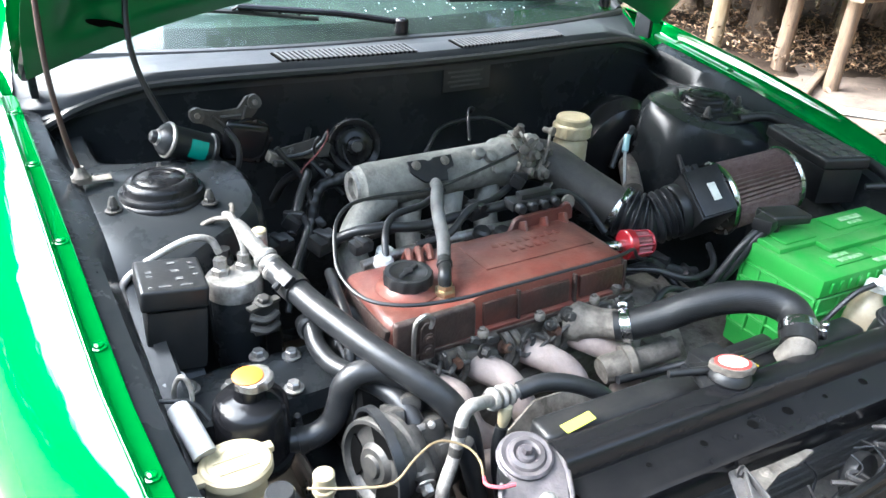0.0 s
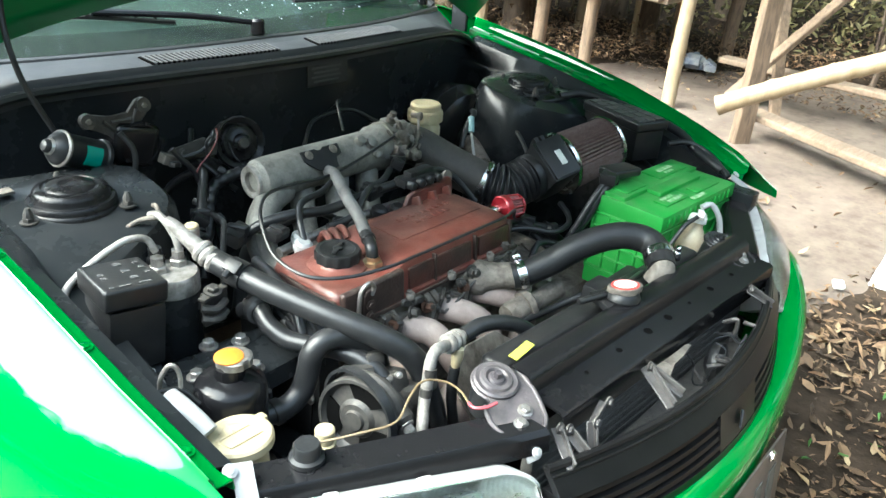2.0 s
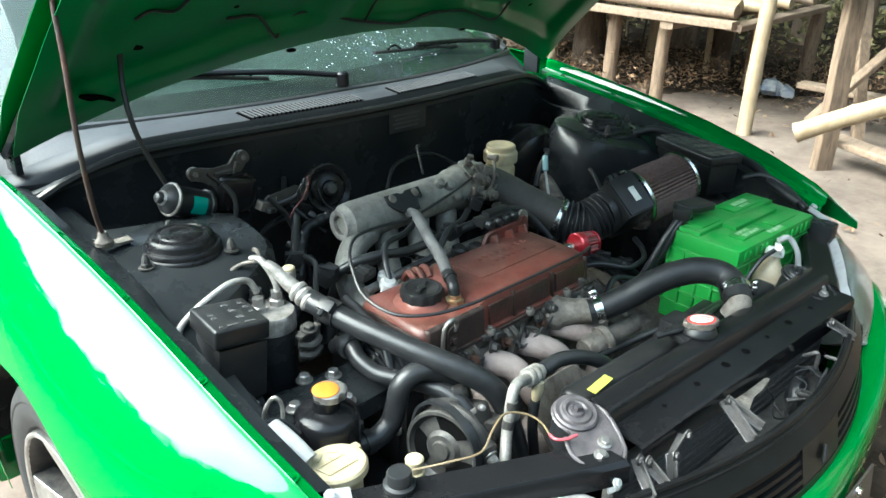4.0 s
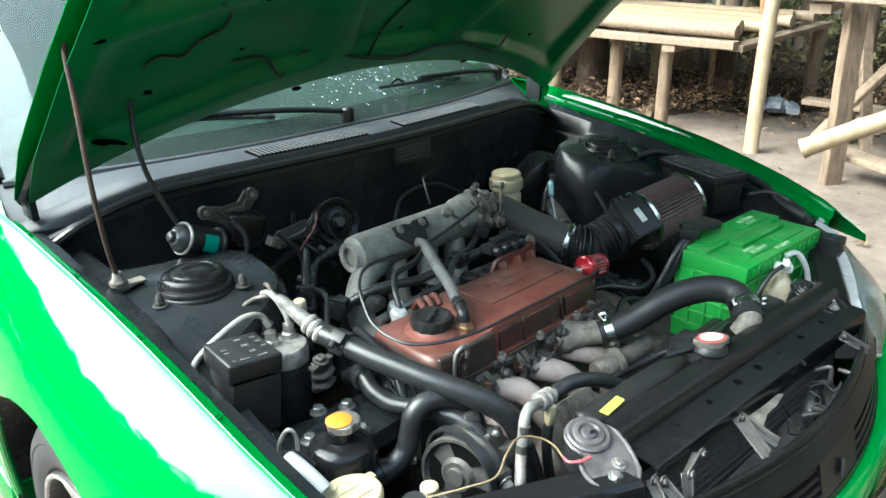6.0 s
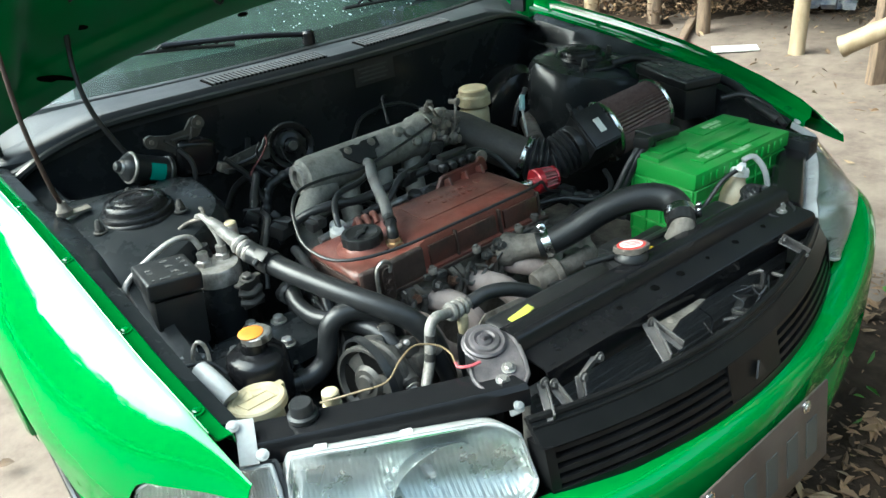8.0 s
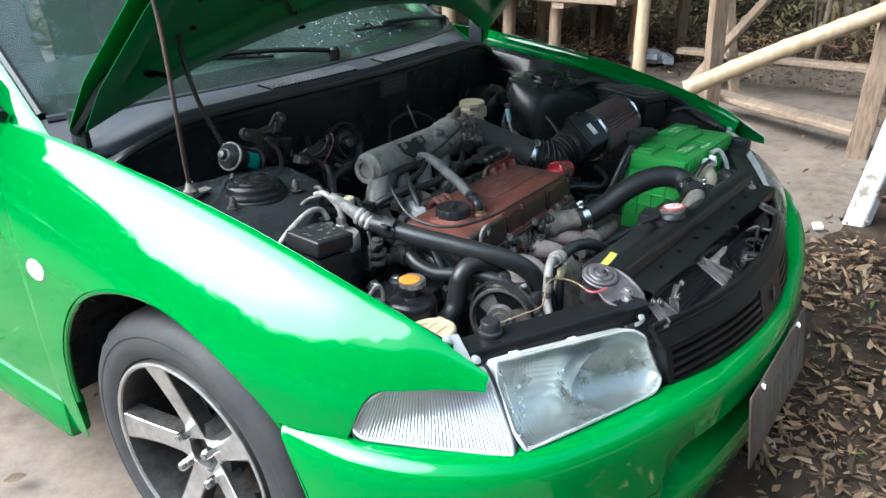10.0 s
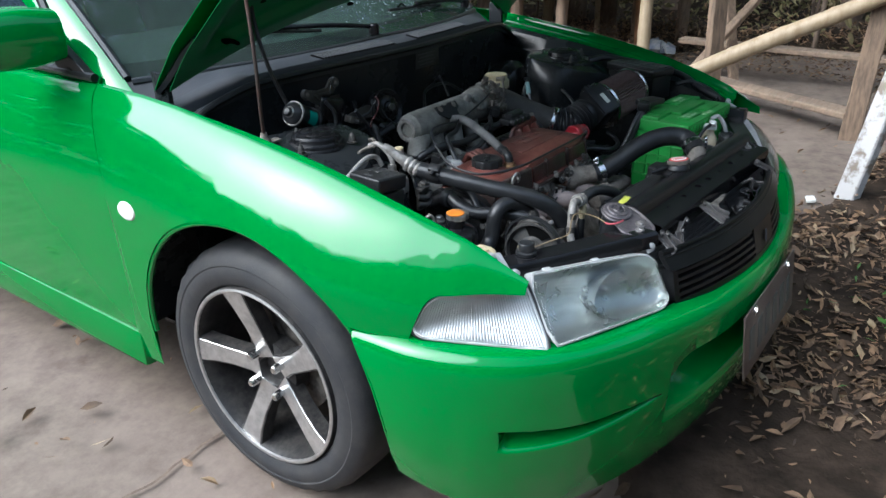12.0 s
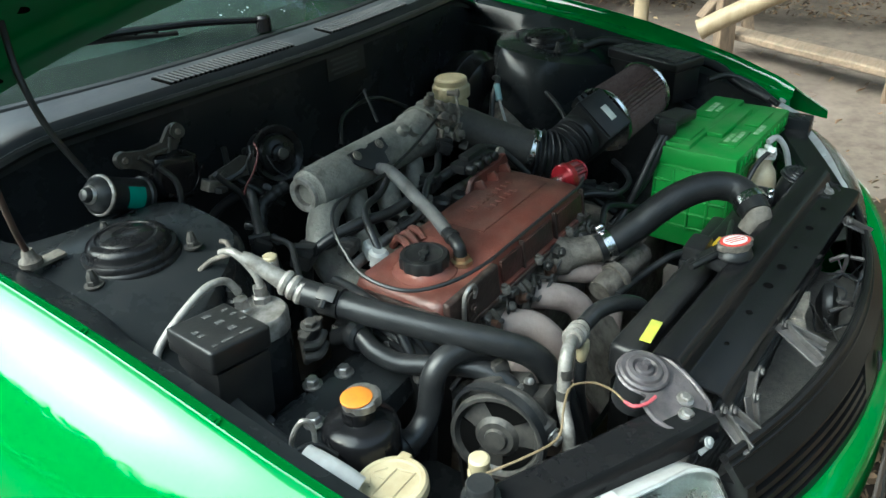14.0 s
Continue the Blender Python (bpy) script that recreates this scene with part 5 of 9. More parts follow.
# steel hooks at the cover's front corner and rear edge
bm = bmesh.new()
tube(bm, [(-0.322, 0.538, 0.606), (-0.324, 0.535, 0.655), (-0.320, 0.534, 0.672), (-0.308, 0.533, 0.678), (-0.298, 0.534, 0.668), (-0.300, 0.536, 0.655)], 0.0033, 8, 5)
part("lifting_hook", bm, M_STEEL, engine)
bm = bmesh.new()
slab(bm, [(-0.013, 0.0), (0.011, 0.0), (0.010, 0.050), (0.004, 0.058), (-0.006, 0.058), (-0.012, 0.050)], 0.003, Matrix.Translation((-0.302, 0.5385, 0.606)) @ Matrix.Rotation(radians(90), 4, "X"))
bolt(bm, (-0.302, 0.5355, 0.640), (0, -1, 0), 0.0055, 0.005)
bolt(bm, (-0.303, 0.5355, 0.622), (0, -1, 0), 0.0055, 0.005)
part("hook_plate", bm, M_COVERDARK, engine)
bm = bmesh.new()
lathe(bm, [(0.007, -0.003), (0.0125, -0.003), (0.0125, 0.003), (0.007, 0.003)], Matrix.Translation((0.055, 0.709, 0.690)) @ Matrix.Rotation(radians(80), 4, "X"), 20)
box(bm, (0.016, 0.005, 0.05), Matrix.Translation((0.055, 0.712, 0.655)), 0.002)
part("lifting_eye", bm, M_CAST, engine)
# coil block on the cover's rear edge and its plug leads
bm = bmesh.new()
box(bm, (0.085, 0.030, 0.016), Matrix.Translation((-0.012, 0.722, 0.700)) @ Matrix.Rotation(radians(-3), 4, "Z"), 0.004, 2)
box(bm, (0.060, 0.020, 0.012), Matrix.Translation((-0.006, 0.724, 0.711)), 0.004, 2)
coil = part("coil_block", bm, M_PLASTIC, engine, "dusty black coil block")
for k in range(4):
    bm = bmesh.new()
    lathe(bm, [(0.008, 0), (0.008, 0.012), (0.0055, 0.014)], axis((-0.045 + 0.022 * k, 0.708, 0.700), (-0.05 + 0.022 * k, 0.66, 0.705)), 12)
    part("coil_tower", bm, M_PLASTIC, coil)

# head, block, timing cover
bm = bmesh.new()
box(bm, (0.400, 0.150, 0.10), Matrix.Translation((-0.150, 0.626, 0.563)), 0.008)
wobble(bm, 0.002, 30)
part("cylinder_head", bm, M_CAST, engine)
bm = bmesh.new()
rs = random.Random(3)
for k in range(26):
    x = -0.330 + 0.37 * rs.random()
    z = 0.540 + 0.070 * rs.random()
    r = rs.uniform(0.006, 0.013)
    if rs.random() < 0.55:
        lathe(bm, [(r, 0), (r * 0.9, 0.013), (r * 0.55, 0.018), (0.001, 0.019)], axis((x, 0.552, z), (x + rs.uniform(-0.01, 0.01), 0.50, z + 0.01)), 12)
    else:
        box(bm, (r * 2.2, 0.020, r * 1.3), Matrix.Translation((x, 0.546, z)) @ Matrix.Rotation(rs.uniform(-0.8, 0.8), 4, "Y"), 0.004)
# ribs cast between the exhaust ports
for x in (-0.27, -0.245, -0.170, -0.155, -0.088, -0.072, 0.0):
    tube(bm, [(x - 0.012, 0.546, 0.610), (x - 0.002, 0.538, 0.594), (x + 0.004, 0.536, 0.572), (x - 0.004, 0.540, 0.548)], 0.0065, 8, 3)
wobble(bm, 0.0016, 60)
tagged(part("head_casting", bm, M_CAST, engine, "rough grimy head casting with bosses"), kind="stuff")
bm = bmesh.new()
box(bm, (0.40, 0.20, 0.26), Matrix.Translation((-0.15, 0.635, 0.39)), 0.012)
part("engine_block", bm, M_CAST, engine)
bm = bmesh.new()
rows = []
for x in (-0.350, -0.356, -0.392, -0.398, -0.400):
    g = 0.0 if -0.397 < x < -0.352 else 0.008
    rows.append([(x, y, z) for y, z in ((0.548 + g, 0.40), (0.538 + g, 0.50), (0.540 + g, 0.560), (0.552 + g, 0.606 - g), (0.580, 0.628 - g), (0.640, 0.640 - g), (0.69, 0.630 - g), (0.714 - g, 0.59), (0.716 - g, 0.50), (0.70 - g, 0.40))])
grid(bm, rows, True, True)
timing = part("timing_cover", bm, M_PLASTIC, engine, "dusty black timing belt cover")
bm = bmesh.new()
tube(bm, [(-0.398, 0.552, 0.52), (-0.399, 0.556, 0.585), (-0.400, 0.582, 0.618), (-0.400, 0.64, 0.629), (-0.400, 0.70, 0.60)], 0.005, 8, 4)
tube(bm, [(-0.378, 0.545, 0.52), (-0.378, 0.550, 0.595), (-0.378, 0.582, 0.628), (-0.378, 0.64, 0.640), (-0.378, 0.69, 0.630)], 0.004, 8, 4)
part("cover_bead", bm, M_PLASTIC, timing)
for y, z in ((0.556, 0.585), (0.60, 0.622), (0.69, 0.61), (0.55, 0.52), (0.63, 0.55)):
    bm = bmesh.new()
    bolt(bm, (-0.399, y, z), (-1, 0, 0.2), 0.006, 0.007)
    part("timing_cover_bolt", bm, M_STEEL, engine)

bm = bmesh.new()
rs = random.Random(12)
for k in range(46):
    x, z = -0.335 + 0.42 * rs.random(), 0.575 + 0.038 * rs.random()
    r = rs.uniform(0.003, 0.0075)
    p = Vector((x, 0.541 - rs.uniform(0.0, 0.012), z))
    if k % 3 == 0:
        tube(bm, [p, p + Vector((rs.uniform(-0.02, 0.02), -0.012, rs.uniform(-0.012, 0.004))), p + Vector((rs.uniform(-0.04, 0.04), -0.006, -0.030))], r * 0.6, 7, 3)
    elif k % 3 == 1:
        bolt(bm, p, (rs.uniform(-0.4, 0.4), -1, rs.uniform(0, 0.6)), r, r * 1.6)
    else:
        box(bm, (r * 3.2, 0.012, r * 2.0), Matrix.Translation(p) @ Matrix.Rotation(rs.uniform(-0.7, 0.7), 4, "Y"), 0.002, 1)
tagged(part("head_fitting", bm, M_DARKCAST, engine, "oily studs, clips and stays along the head"), kind="stuff")

# exhaust runners out of the head
PORTS = ((-0.292, 0.512, -0.020), (-0.214, 0.520, -0.012), (-0.132, 0.524, 0.0), (-0.044, 0.522, 0.010))
for k, (x, y, d) in enumerate(PORTS):
    bm = bmesh.new()
    end = (-0.165 + 0.028 * k, 0.455, 0.40)
    tube(bm, [(x - 0.004, y + 0.034, 0.562), (x, y + 0.012, 0.564), (x + 0.014, y - 0.012, 0.562), (x + 0.034 + d, y - 0.032, 0.548), (x + 0.046 + d, y - 0.046, 0.520), ((x + 0.046 + d + end[0]) / 2 + 0.01, 0.462, 0.465), end], 0.0205, 18, 6)
    part("exhaust_runner", bm, M_MANIF, engine, "heat-stained pinkish grey exhaust runner")
    part("exhaust_flange", box(bmesh.new(), (0.060, 0.010, 0.050), Matrix.Translation((x - 0.004, 0.545, 0.563)) @ Matrix.Rotation(radians(12), 4, "Y"), 0.008), M_CAST, engine)
for x, z in ((-0.258, 0.586), (-0.178, 0.586), (-0.092, 0.588), (-0.006, 0.588), (-0.252, 0.545), (-0.172, 0.542)):
    bm = bmesh.new()
    bolt(bm, (x, 0.539, z), (0, -1, 0.25), 0.0075, 0.014)
    part("exhaust_nut", bm, M_RUST, engine)
bm = bmesh.new()
slab(bm, [(-0.085, -0.045), (0.075, -0.05), (0.085, 0.02), (0.05, 0.05), (-0.03, 0.055), (-0.09, 0.03)], 0.004, Matrix.Translation((-0.165, 0.415, 0.520)) @ Matrix.Rotation(radians(52), 4, "X") @ Matrix.Rotation(radians(8), 4, "Y"), 0.0015)
part("heat_shield", bm, M_CAST, engine, "dark sooty exhaust heat shield")
bm = bmesh.new()
lathe(bm, [(0.036, 0.0), (0.042, 0.02), (0.042, 0.09), (0.03, 0.11)], axis((-0.300, 0.44, 0.47), (-0.20, 0.43, 0.47)), 22)
part("compressor_body", bm, M_MANIF, engine, "dusty pinkish grey compressor body")

# water outlet at the gearbox end
bm = bmesh.new()
lathe(bm, [(0.030, 0.0), (0.031, 0.018), (0.026, 0.026), (0.022, 0.045), (0.022, 0.085)], axis((-0.058, 0.548, 0.590), (-0.010, 0.480, 0.605)), 20)
box(bm, (0.075, 0.045, 0.055), Matrix.Translation((0.005, 0.556, 0.584)) @ Matrix.Rotation(0.2, 4, "Y"), 0.012, 3)
lathe(bm, [(0.010, 0), (0.010, 0.03), (0.007, 0.032)], axis((0.02, 0.55, 0.60), (0.03, 0.54, 0.65)), 10)
wobble(bm, 0.002, 40)
part("water_outlet", bm, M_CAST, engine)
bm = bmesh.new()
lathe(bm, [(0.018, 0.0), (0.021, 0.01), (0.021, 0.035), (0.016, 0.045), (0.016, 0.12)], axis((-0.055, 0.468, 0.548), (0.05, 0.448, 0.566)), 18)
lathe(bm, [(0.026, 0.0), (0.027, 0.012), (0.022, 0.018)], axis((-0.02, 0.462, 0.554), (0.05, 0.448, 0.566)), 18)
box(bm, (0.035, 0.03, 0.03), Matrix.Translation((0.04, 0.462, 0.560)), 0.006)
wobble(bm, 0.002, 45)
part("lower_outlet", bm, M_CAST, engine)
bm = bmesh.new()
box(bm, (0.32, 0.30, 0.20), Matrix.Translation((0.24, 0.66, 0.36)), 0.03, 3)
lathe(bm, [(0.13, 0), (0.13, 0.12), (0.11, 0.14)], axis((0.05, 0.62, 0.42), (0.3, 0.62, 0.42)), 24)
for k in range(8):
    tube(bm, [(0.10 + 0.012 * k, 0.55, 0.42 + 0.004 * k), (0.13 + 0.012 * k, 0.58, 0.50), (0.15 + 0.012 * k, 0.64, 0.52)], 0.005, 6, 2)
wobble(bm, 0.004, 18)
part("gearbox", bm, M_CAST, engine, "dark grimy gearbox casing")

# inlet plenum, throttle and runners
bm = bmesh.new()
pa, pb = Vector((-0.246, 0.868, 0.707)), Vector((0.036, 0.864, 0.709))
mp = axis(pa, pb)
L = (pb - pa).length
lathe(bm, [(0.020, -0.004), (0.024, -0.008), (0.029, -0.008), (0.031, -0.002), (0.035, 0.001), (0.0355, 0.007), (0.037, 0.018), (0.0375, 0.10), (0.0375, L - 0.03), (0.043, L - 0.022), (0.043, L)], mp, 36)
plenum = part("inlet_plenum", bm, M_ALU, engine, "dull cast aluminium inlet plenum")
front = Vector((0.10, -0.72, 0.68)).normalized()


def on_plenum(u, lift=0.0):
    p = pa.lerp(pb, u)
    return p + front * (0.0375 + lift)


bm = bmesh.new()
q = on_plenum(0.40, 0.001)
bt = Matrix.Translation(q) @ Matrix.Rotation(math.atan2(pb.y - pa.y, pb.x - pa.x), 4, "Z") @ Matrix.Rotation(radians(44), 4, "X") @ Matrix.Rotation(radians(-3), 4, "Y")
slab(bm, [(-0.042, -0.004), (-0.034, -0.010), (-0.022, -0.026), (0.020, -0.028), (0.022, -0.008), (0.038, -0.006), (0.040, 0.016), (0.004, 0.016), (0.002, 0.010), (-0.006, 0.009), (-0.012, 0.016), (-0.042, 0.016)], 0.003, bt)
part("plenum_bracket", bm, M_PLASTIC, plenum, "black slotted steel bracket")
for dx in (-0.028, 0.024):
    bm = bmesh.new()
    bolt(bm, bt @ Vector((dx, 0.006, 0.003)), front, 0.0055, 0.004)
    part("plenum_bolt", bm, M_CAST, plenum)
bm = bmesh.new()
lathe(bm, [(0.018, 0.006), (0.018, -0.012), (0.021, -0.014), (0.027, -0.014), (0.028, -0.008), (0.024, -0.003)], mp, 28)
part("plenum_end", bm, M_PIPE, plenum, "paler machined plenum end ring")
bm = bmesh.new()
for u, a in ((0.80, 0.3), (0.86, -0.9), (0.72, 1.2)):
    p = pa.lerp(pb, u)
    lathe(bm, [(0.010, 0.036), (0.010, 0.048), (0.007, 0.050)], Matrix.Translation(p) @ (Vector((0.1 * a, -0.7, 0.5 + 0.4 * a)).to_track_quat("Z", "Y").to_matrix().to_4x4()), 12)
part("plenum_boss", bm, M_ALU, plenum)
bm = bmesh.new()
tube(bm, [(-0.200, 0.858, 0.684), (-0.238, 0.846, 0.676), (-0.268, 0.830, 0.656), (-0.284, 0.812, 0.630), (-0.282, 0.790, 0.600), (-0.262, 0.74, 0.582), (-0.24, 0.70, 0.578)], 0.024, 20, 6)
part("inlet_runner", bm, M_ALU, engine, "grey cast inlet runner")
for k, x in enumerate((-0.165, -0.085, -0.01)):
    bm = bmesh.new()
    tube(bm, [(x + 0.01, 0.862, 0.675), (x - 0.005, 0.842, 0.632), (x - 0.012, 0.815, 0.594), (x - 0.008, 0.765, 0.582), (x, 0.70, 0.580)], 0.0215, 16, 5)
    part("inlet_runner", bm, M_ALU, engine, "grey cast inlet runner")
bm = bmesh.new()
lathe(bm, [(0.047, 0.0), (0.047, 0.010), (0.038, 0.014), (0.036, 0.040), (0.042, 0.045), (0.042, 0.055)], axis(pb, pb + (pb - pa)), 24)
for dx, dy, dz, s in ((0.02, -0.035, 0.02, 0.028), (0.035, -0.030, -0.015, 0.024), (0.015, 0.0, 0.042, 0.024), (0.045, -0.012, 0.036, 0.020), (0.05, -0.036, 0.008, 0.02)):
    box(bm, (s, s * 0.8, s * 0.9), Matrix.Translation(pb + Vector((dx, dy, dz))) @ Matrix.Rotation(0.4 * dx * 20, 4, "X"), 0.004)
part("throttle_body", bm, M_ALU, engine, "cast throttle body with levers")
T = pb - Vector((0.052, 0.868, 0.682))
for k, (p, d, r) in enumerate((((0.07, 0.825, 0.705), (0.2, -1, 0.3), 0.011), ((0.09, 0.822, 0.672), (0.3, -1, 0.1), 0.013), ((0.10, 0.83, 0.70), (0.5, -0.8, 0.5), 0.009), ((0.06, 0.85, 0.735), (0, -0.3, 1), 0.010))):
    bm = bmesh.new()
    p = Vector(p) + T
    lathe(bm, [(r, 0), (r, 0.010), (r * 0.7, 0.013), (r * 0.65, 0.020), (r * 0.3, 0.021)], axis(p, p + Vector(d)), 14)
    part("throttle_fitting", bm, M_CAST, engine)
rs = random.Random(31)
for k in range(18):
    p = Vector((0.040 + 0.075 * rs.random(), 0.812 + 0.035 * rs.random(), 0.650 + 0.090 * rs.random())) + T
    bm = bmesh.new()
    if k % 3 == 1:
        lathe(bm, [(0.005, 0), (0.005, 0.014), (0.008, 0.015), (0.008, 0.021), (0.004, 0.022)], axis(p, p + Vector((rs.uniform(-0.6, 0.6), -1, rs.uniform(-0.3, 0.8)))), 8 + 2 * (k % 3))
        part("throttle_fitting", bm, (M_STEEL, M_CAST, M_CAST)[k % 3], engine)
    elif k % 3 == 2:
        d = Vector((rs.uniform(-0.03, 0.03), -0.008, rs.uniform(-0.03, 0.03)))
        tube(bm, [p - d, p + Vector((0, -0.008, 0)), p + d], 0.0028, 6, 3)
        part("throttle_link", bm, M_CAST, engine)
    else:
        box(bm, (0.005, 0.018, 0.030), Matrix.Translation(p) @ Matrix.Rotation(rs.uniform(-0.8, 0.8), 4, "Y") @ Matrix.Rotation(rs.uniform(-0.5, 0.5), 4, "Z"), 0.002)
        part("throttle_lever", bm, (M_CAST, M_ALU, M_CAST)[k % 3], engine)
bm = bmesh.new()
tube(bm, [(-0.30, 0.742, 0.640), (-0.20, 0.742, 0.650), (-0.06, 0.742, 0.652), (0.04, 0.742, 0.650)], 0.008, 10, 4)
part("fuel_rail", bm, M_STEEL, engine)
for x, y, pale in ((-0.282, 0.712, True), (-0.268, 0.735, True), (-0.185, 0.735, False), (-0.10, 0.730, False), (-0.07, 0.715, False)):
    bm = bmesh.new()
    lathe(bm, [(0.011, 0), (0.011, 0.010), (0.0145, 0.012), (0.0145, 0.022), (0.010, 0.026), (0.003, 0.026)], axis((x, y, 0.642), (x + 0.004, y - 0.012, 0.70)), 18)
    part("injector_plug", bm, M_GREYPL if pale else M_PLASTIC, engine, "pale grey injector plug" if pale else "black injector plug")

# pulley and the pump behind it
M_PULLEY = mat("worn_pulley", (0.026, 0.026, 0.026), 0.5, 0.2, (0.045, 0.043, 0.04), 40, dust=DUST, dust_amount=0.4)
pm = axis((-0.430, 0.424, 0.578), (-0.56, 0.392, 0.598)) @ Matrix.Diagonal((0.86, 0.86, 1, 1))
bm = bmesh.new()
lathe(bm, [(0.058, -0.026), (0.0635, -0.025), (0.0635, -0.019), (0.058, -0.016), (0.058, -0.006), (0.0635, -0.003), (0.0635, 0.005), (0.062, 0.007), (0.057, 0.007), (0.055, 0.001), (0.050, -0.003), (0.030, 0.000), (0.024, 0.006), (0.016, 0.006), (0.014, 0.010), (0.003, 0.010)], pm, 48)
pulley = part("pump_pulley", bm, M_PULLEY, engine, "dusty dark steel belt pulley")
for k in range(3):
    a = radians(120 * k + 75)
    bm = bmesh.new()
    outer = [(0.052 * math.cos(a + t), 0.052 * math.sin(a + t)) for t in [-0.62 + 1.24 * i / 10 for i in range(11)]]
    inner = [(0.031 * math.cos(a + t), 0.031 * math.sin(a + t)) for t in [0.5 - 1.0 * i / 10 for i in range(11)]]
    slab(bm, outer + inner, 0.0025, pm @ Matrix.Translation((0, 0, -0.0012)), 0.0)
    part("pulley_window_shade", bm, M_SLOT, pulley)
bm = bmesh.new()
lathe(bm, [(0.045, 0), (0.048, 0.02), (0.040, 0.07), (0.025, 0.09)], axis((-0.405, 0.43, 0.545), (-0.3, 0.44, 0.545)), 22)
for x, y, z, s in ((-0.36, 0.44, 0.590, 0.038), (-0.345, 0.415, 0.575, 0.034), (-0.395, 0.455, 0.610, 0.030), (-0.385, 0.40, 0.572, 0.028), (-0.37, 0.462, 0.618, 0.026)):
    box(bm, (s, s * 1.1, s * 0.8), Matrix.Translation((x, y, z)) @ Matrix.Rotation(x * 9, 4, "Z") @ Matrix.Rotation(0.4, 4, "X"), 0.007, 2)
lathe(bm, [(0.015, 0), (0.015, 0.06), (0.010, 0.065)], axis((-0.385, 0.435, 0.600), (-0.395, 0.352, 0.565)), 14)
pump = part("power_steering_pump", bm, M_DARKCAST, engine, "oily cast power steering pump")
part("pump_bolt", bolt(bmesh.new(), (-0.394, 0.374, 0.574), (-0.1, -1, -0.3), 0.008, 0.012), M_STEEL, pump)
bm = bmesh.new()
rows = []
for k in range(49):
    a = 2 * math.pi * k / 48
    y, z = 0.425 + 0.0605 * math.cos(a), 0.584 + 0.0605 * math.sin(a)
    if z < 0.565:
        y, z = y * 0.5 + 0.5 * 0.47, z - 0.09
    rows.append([(-0.425 - 0.006, y, z), (-0.425 + 0.005, y, z)])
grid(bm, rows)
shell(bm, 0.004)
part("drive_belt", bm, M_RUBBER, engine)


# ---- hoses and pipes ----
def hose(name, pts, r, material, label, category="hose", group="", n=16, radius=None, step=7):
    bm = bmesh.new()
    tube(bm, pts, r, n, step, radius)
    return solo(name, bm, material, label, category, group)


def clamp(parent, at, direction, r, w=0.012, screw=0.6, material=None):
    """A worm-drive band with its screw box."""
    m = axis(at, Vector(at) + Vector(direction)) @ Matrix.Rotation(screw, 4, "Z")
    bm = bmesh.new()
    lathe(bm, [(r, -w / 2), (r + 0.0018, -w / 2), (r + 0.0022, 0), (r + 0.0018, w / 2), (r, w / 2)], m, 32)
    box(bm, (0.008, 0.018, w * 0.9), m @ Matrix.Translation((r + 0.005, 0, 0)), 0.002)
    lathe(bm, [(0.0045, 0), (0.0045, 0.010), (0.003, 0.011)], m @ Matrix.Translation((r + 0.006, 0.008, 0)) @ Matrix.Rotation(radians(-90), 4, "X"), 8)
    return part("hose_clamp", bm, material or M_CHROME, parent, "bright steel hose clamp")


def ribbed(n, depth):
    return lambda u: 1 - depth * (0.5 + 0.5 * math.cos(2 * math.pi * n * u))


# a fine moulded weave on the thick coolant hose
M_WEAVE = mat("woven_black_hose", (0.010, 0.011, 0.012), 0.36, 0.0, (0.017, 0.017, 0.018), 30, dust=DUST, dust_amount=0.04, spec=0.42)
_n = M_WEAVE.node_tree
_c = _n.nodes.new("ShaderNodeTexCoord")
_w = _n.nodes.new("ShaderNodeTexWave")
_w.wave_type, _w.bands_direction = "BANDS", "DIAGONAL"
_w.inputs["Scale"].default_value = 190.0
_b = _n.nodes.new("ShaderNodeBump")
_b.inputs["Strength"].default_value, _b.inputs["Distance"].default_value = 0.22, 0.0008
_n.links.new(_c.outputs["Object"], _w.inputs["Vector"])
_n.links.new(_w.outputs["Fac"], _b.inputs["Height"])
_n.links.new(_b.outputs[0], _n.nodes["Principled BSDF"].inputs["Normal"])
top_hose = hose("radiator_hose", [(-0.022, 0.490, 0.602), (-0.004, 0.474, 0.609), (0.028, 0.448, 0.630), (0.056, 0.424, 0.654), (0.088, 0.398, 0.671), (0.118, 0.370, 0.678), (0.134, 0.340, 0.675), (0.128, 0.318, 0.668), (0.112, 0.302, 0.661), (0.100, 0.292, 0.655)], 0.0225, M_WEAVE,
                "thick black S-shaped radiator top hose", n=24)
clamp(top_hose, (-0.010, 0.480, 0.606), (0.022, -0.018, 0.009), 0.0235, 0.014, 1.0)
clamp(top_hose, (0.118, 0.307, 0.663), (-0.016, -0.016, -0.007), 0.0235, 0.014, 0.2)
suction = hose("suction_hose", [(-0.450, 0.690, 0.700), (-0.441, 0.650, 0.694), (-0.428, 0.600, 0.686), (-0.409, 0.545, 0.677), (-0.390, 0.498, 0.668), (-0.366, 0.458, 0.655), (-0.340, 0.430, 0.632), (-0.322, 0.416, 0.600), (-0.312, 0.408, 0.55), (-0.308, 0.405, 0.50)], 0.0165, M_RUBBER,
               "long thick black air-conditioning hose across the engine", n=20)
clamp(suction, (-0.440, 0.647, 0.6935), (0.013, -0.05, -0.008), 0.0172, 0.026, 2.2, M_PLASTIC)
bm = bmesh.new()
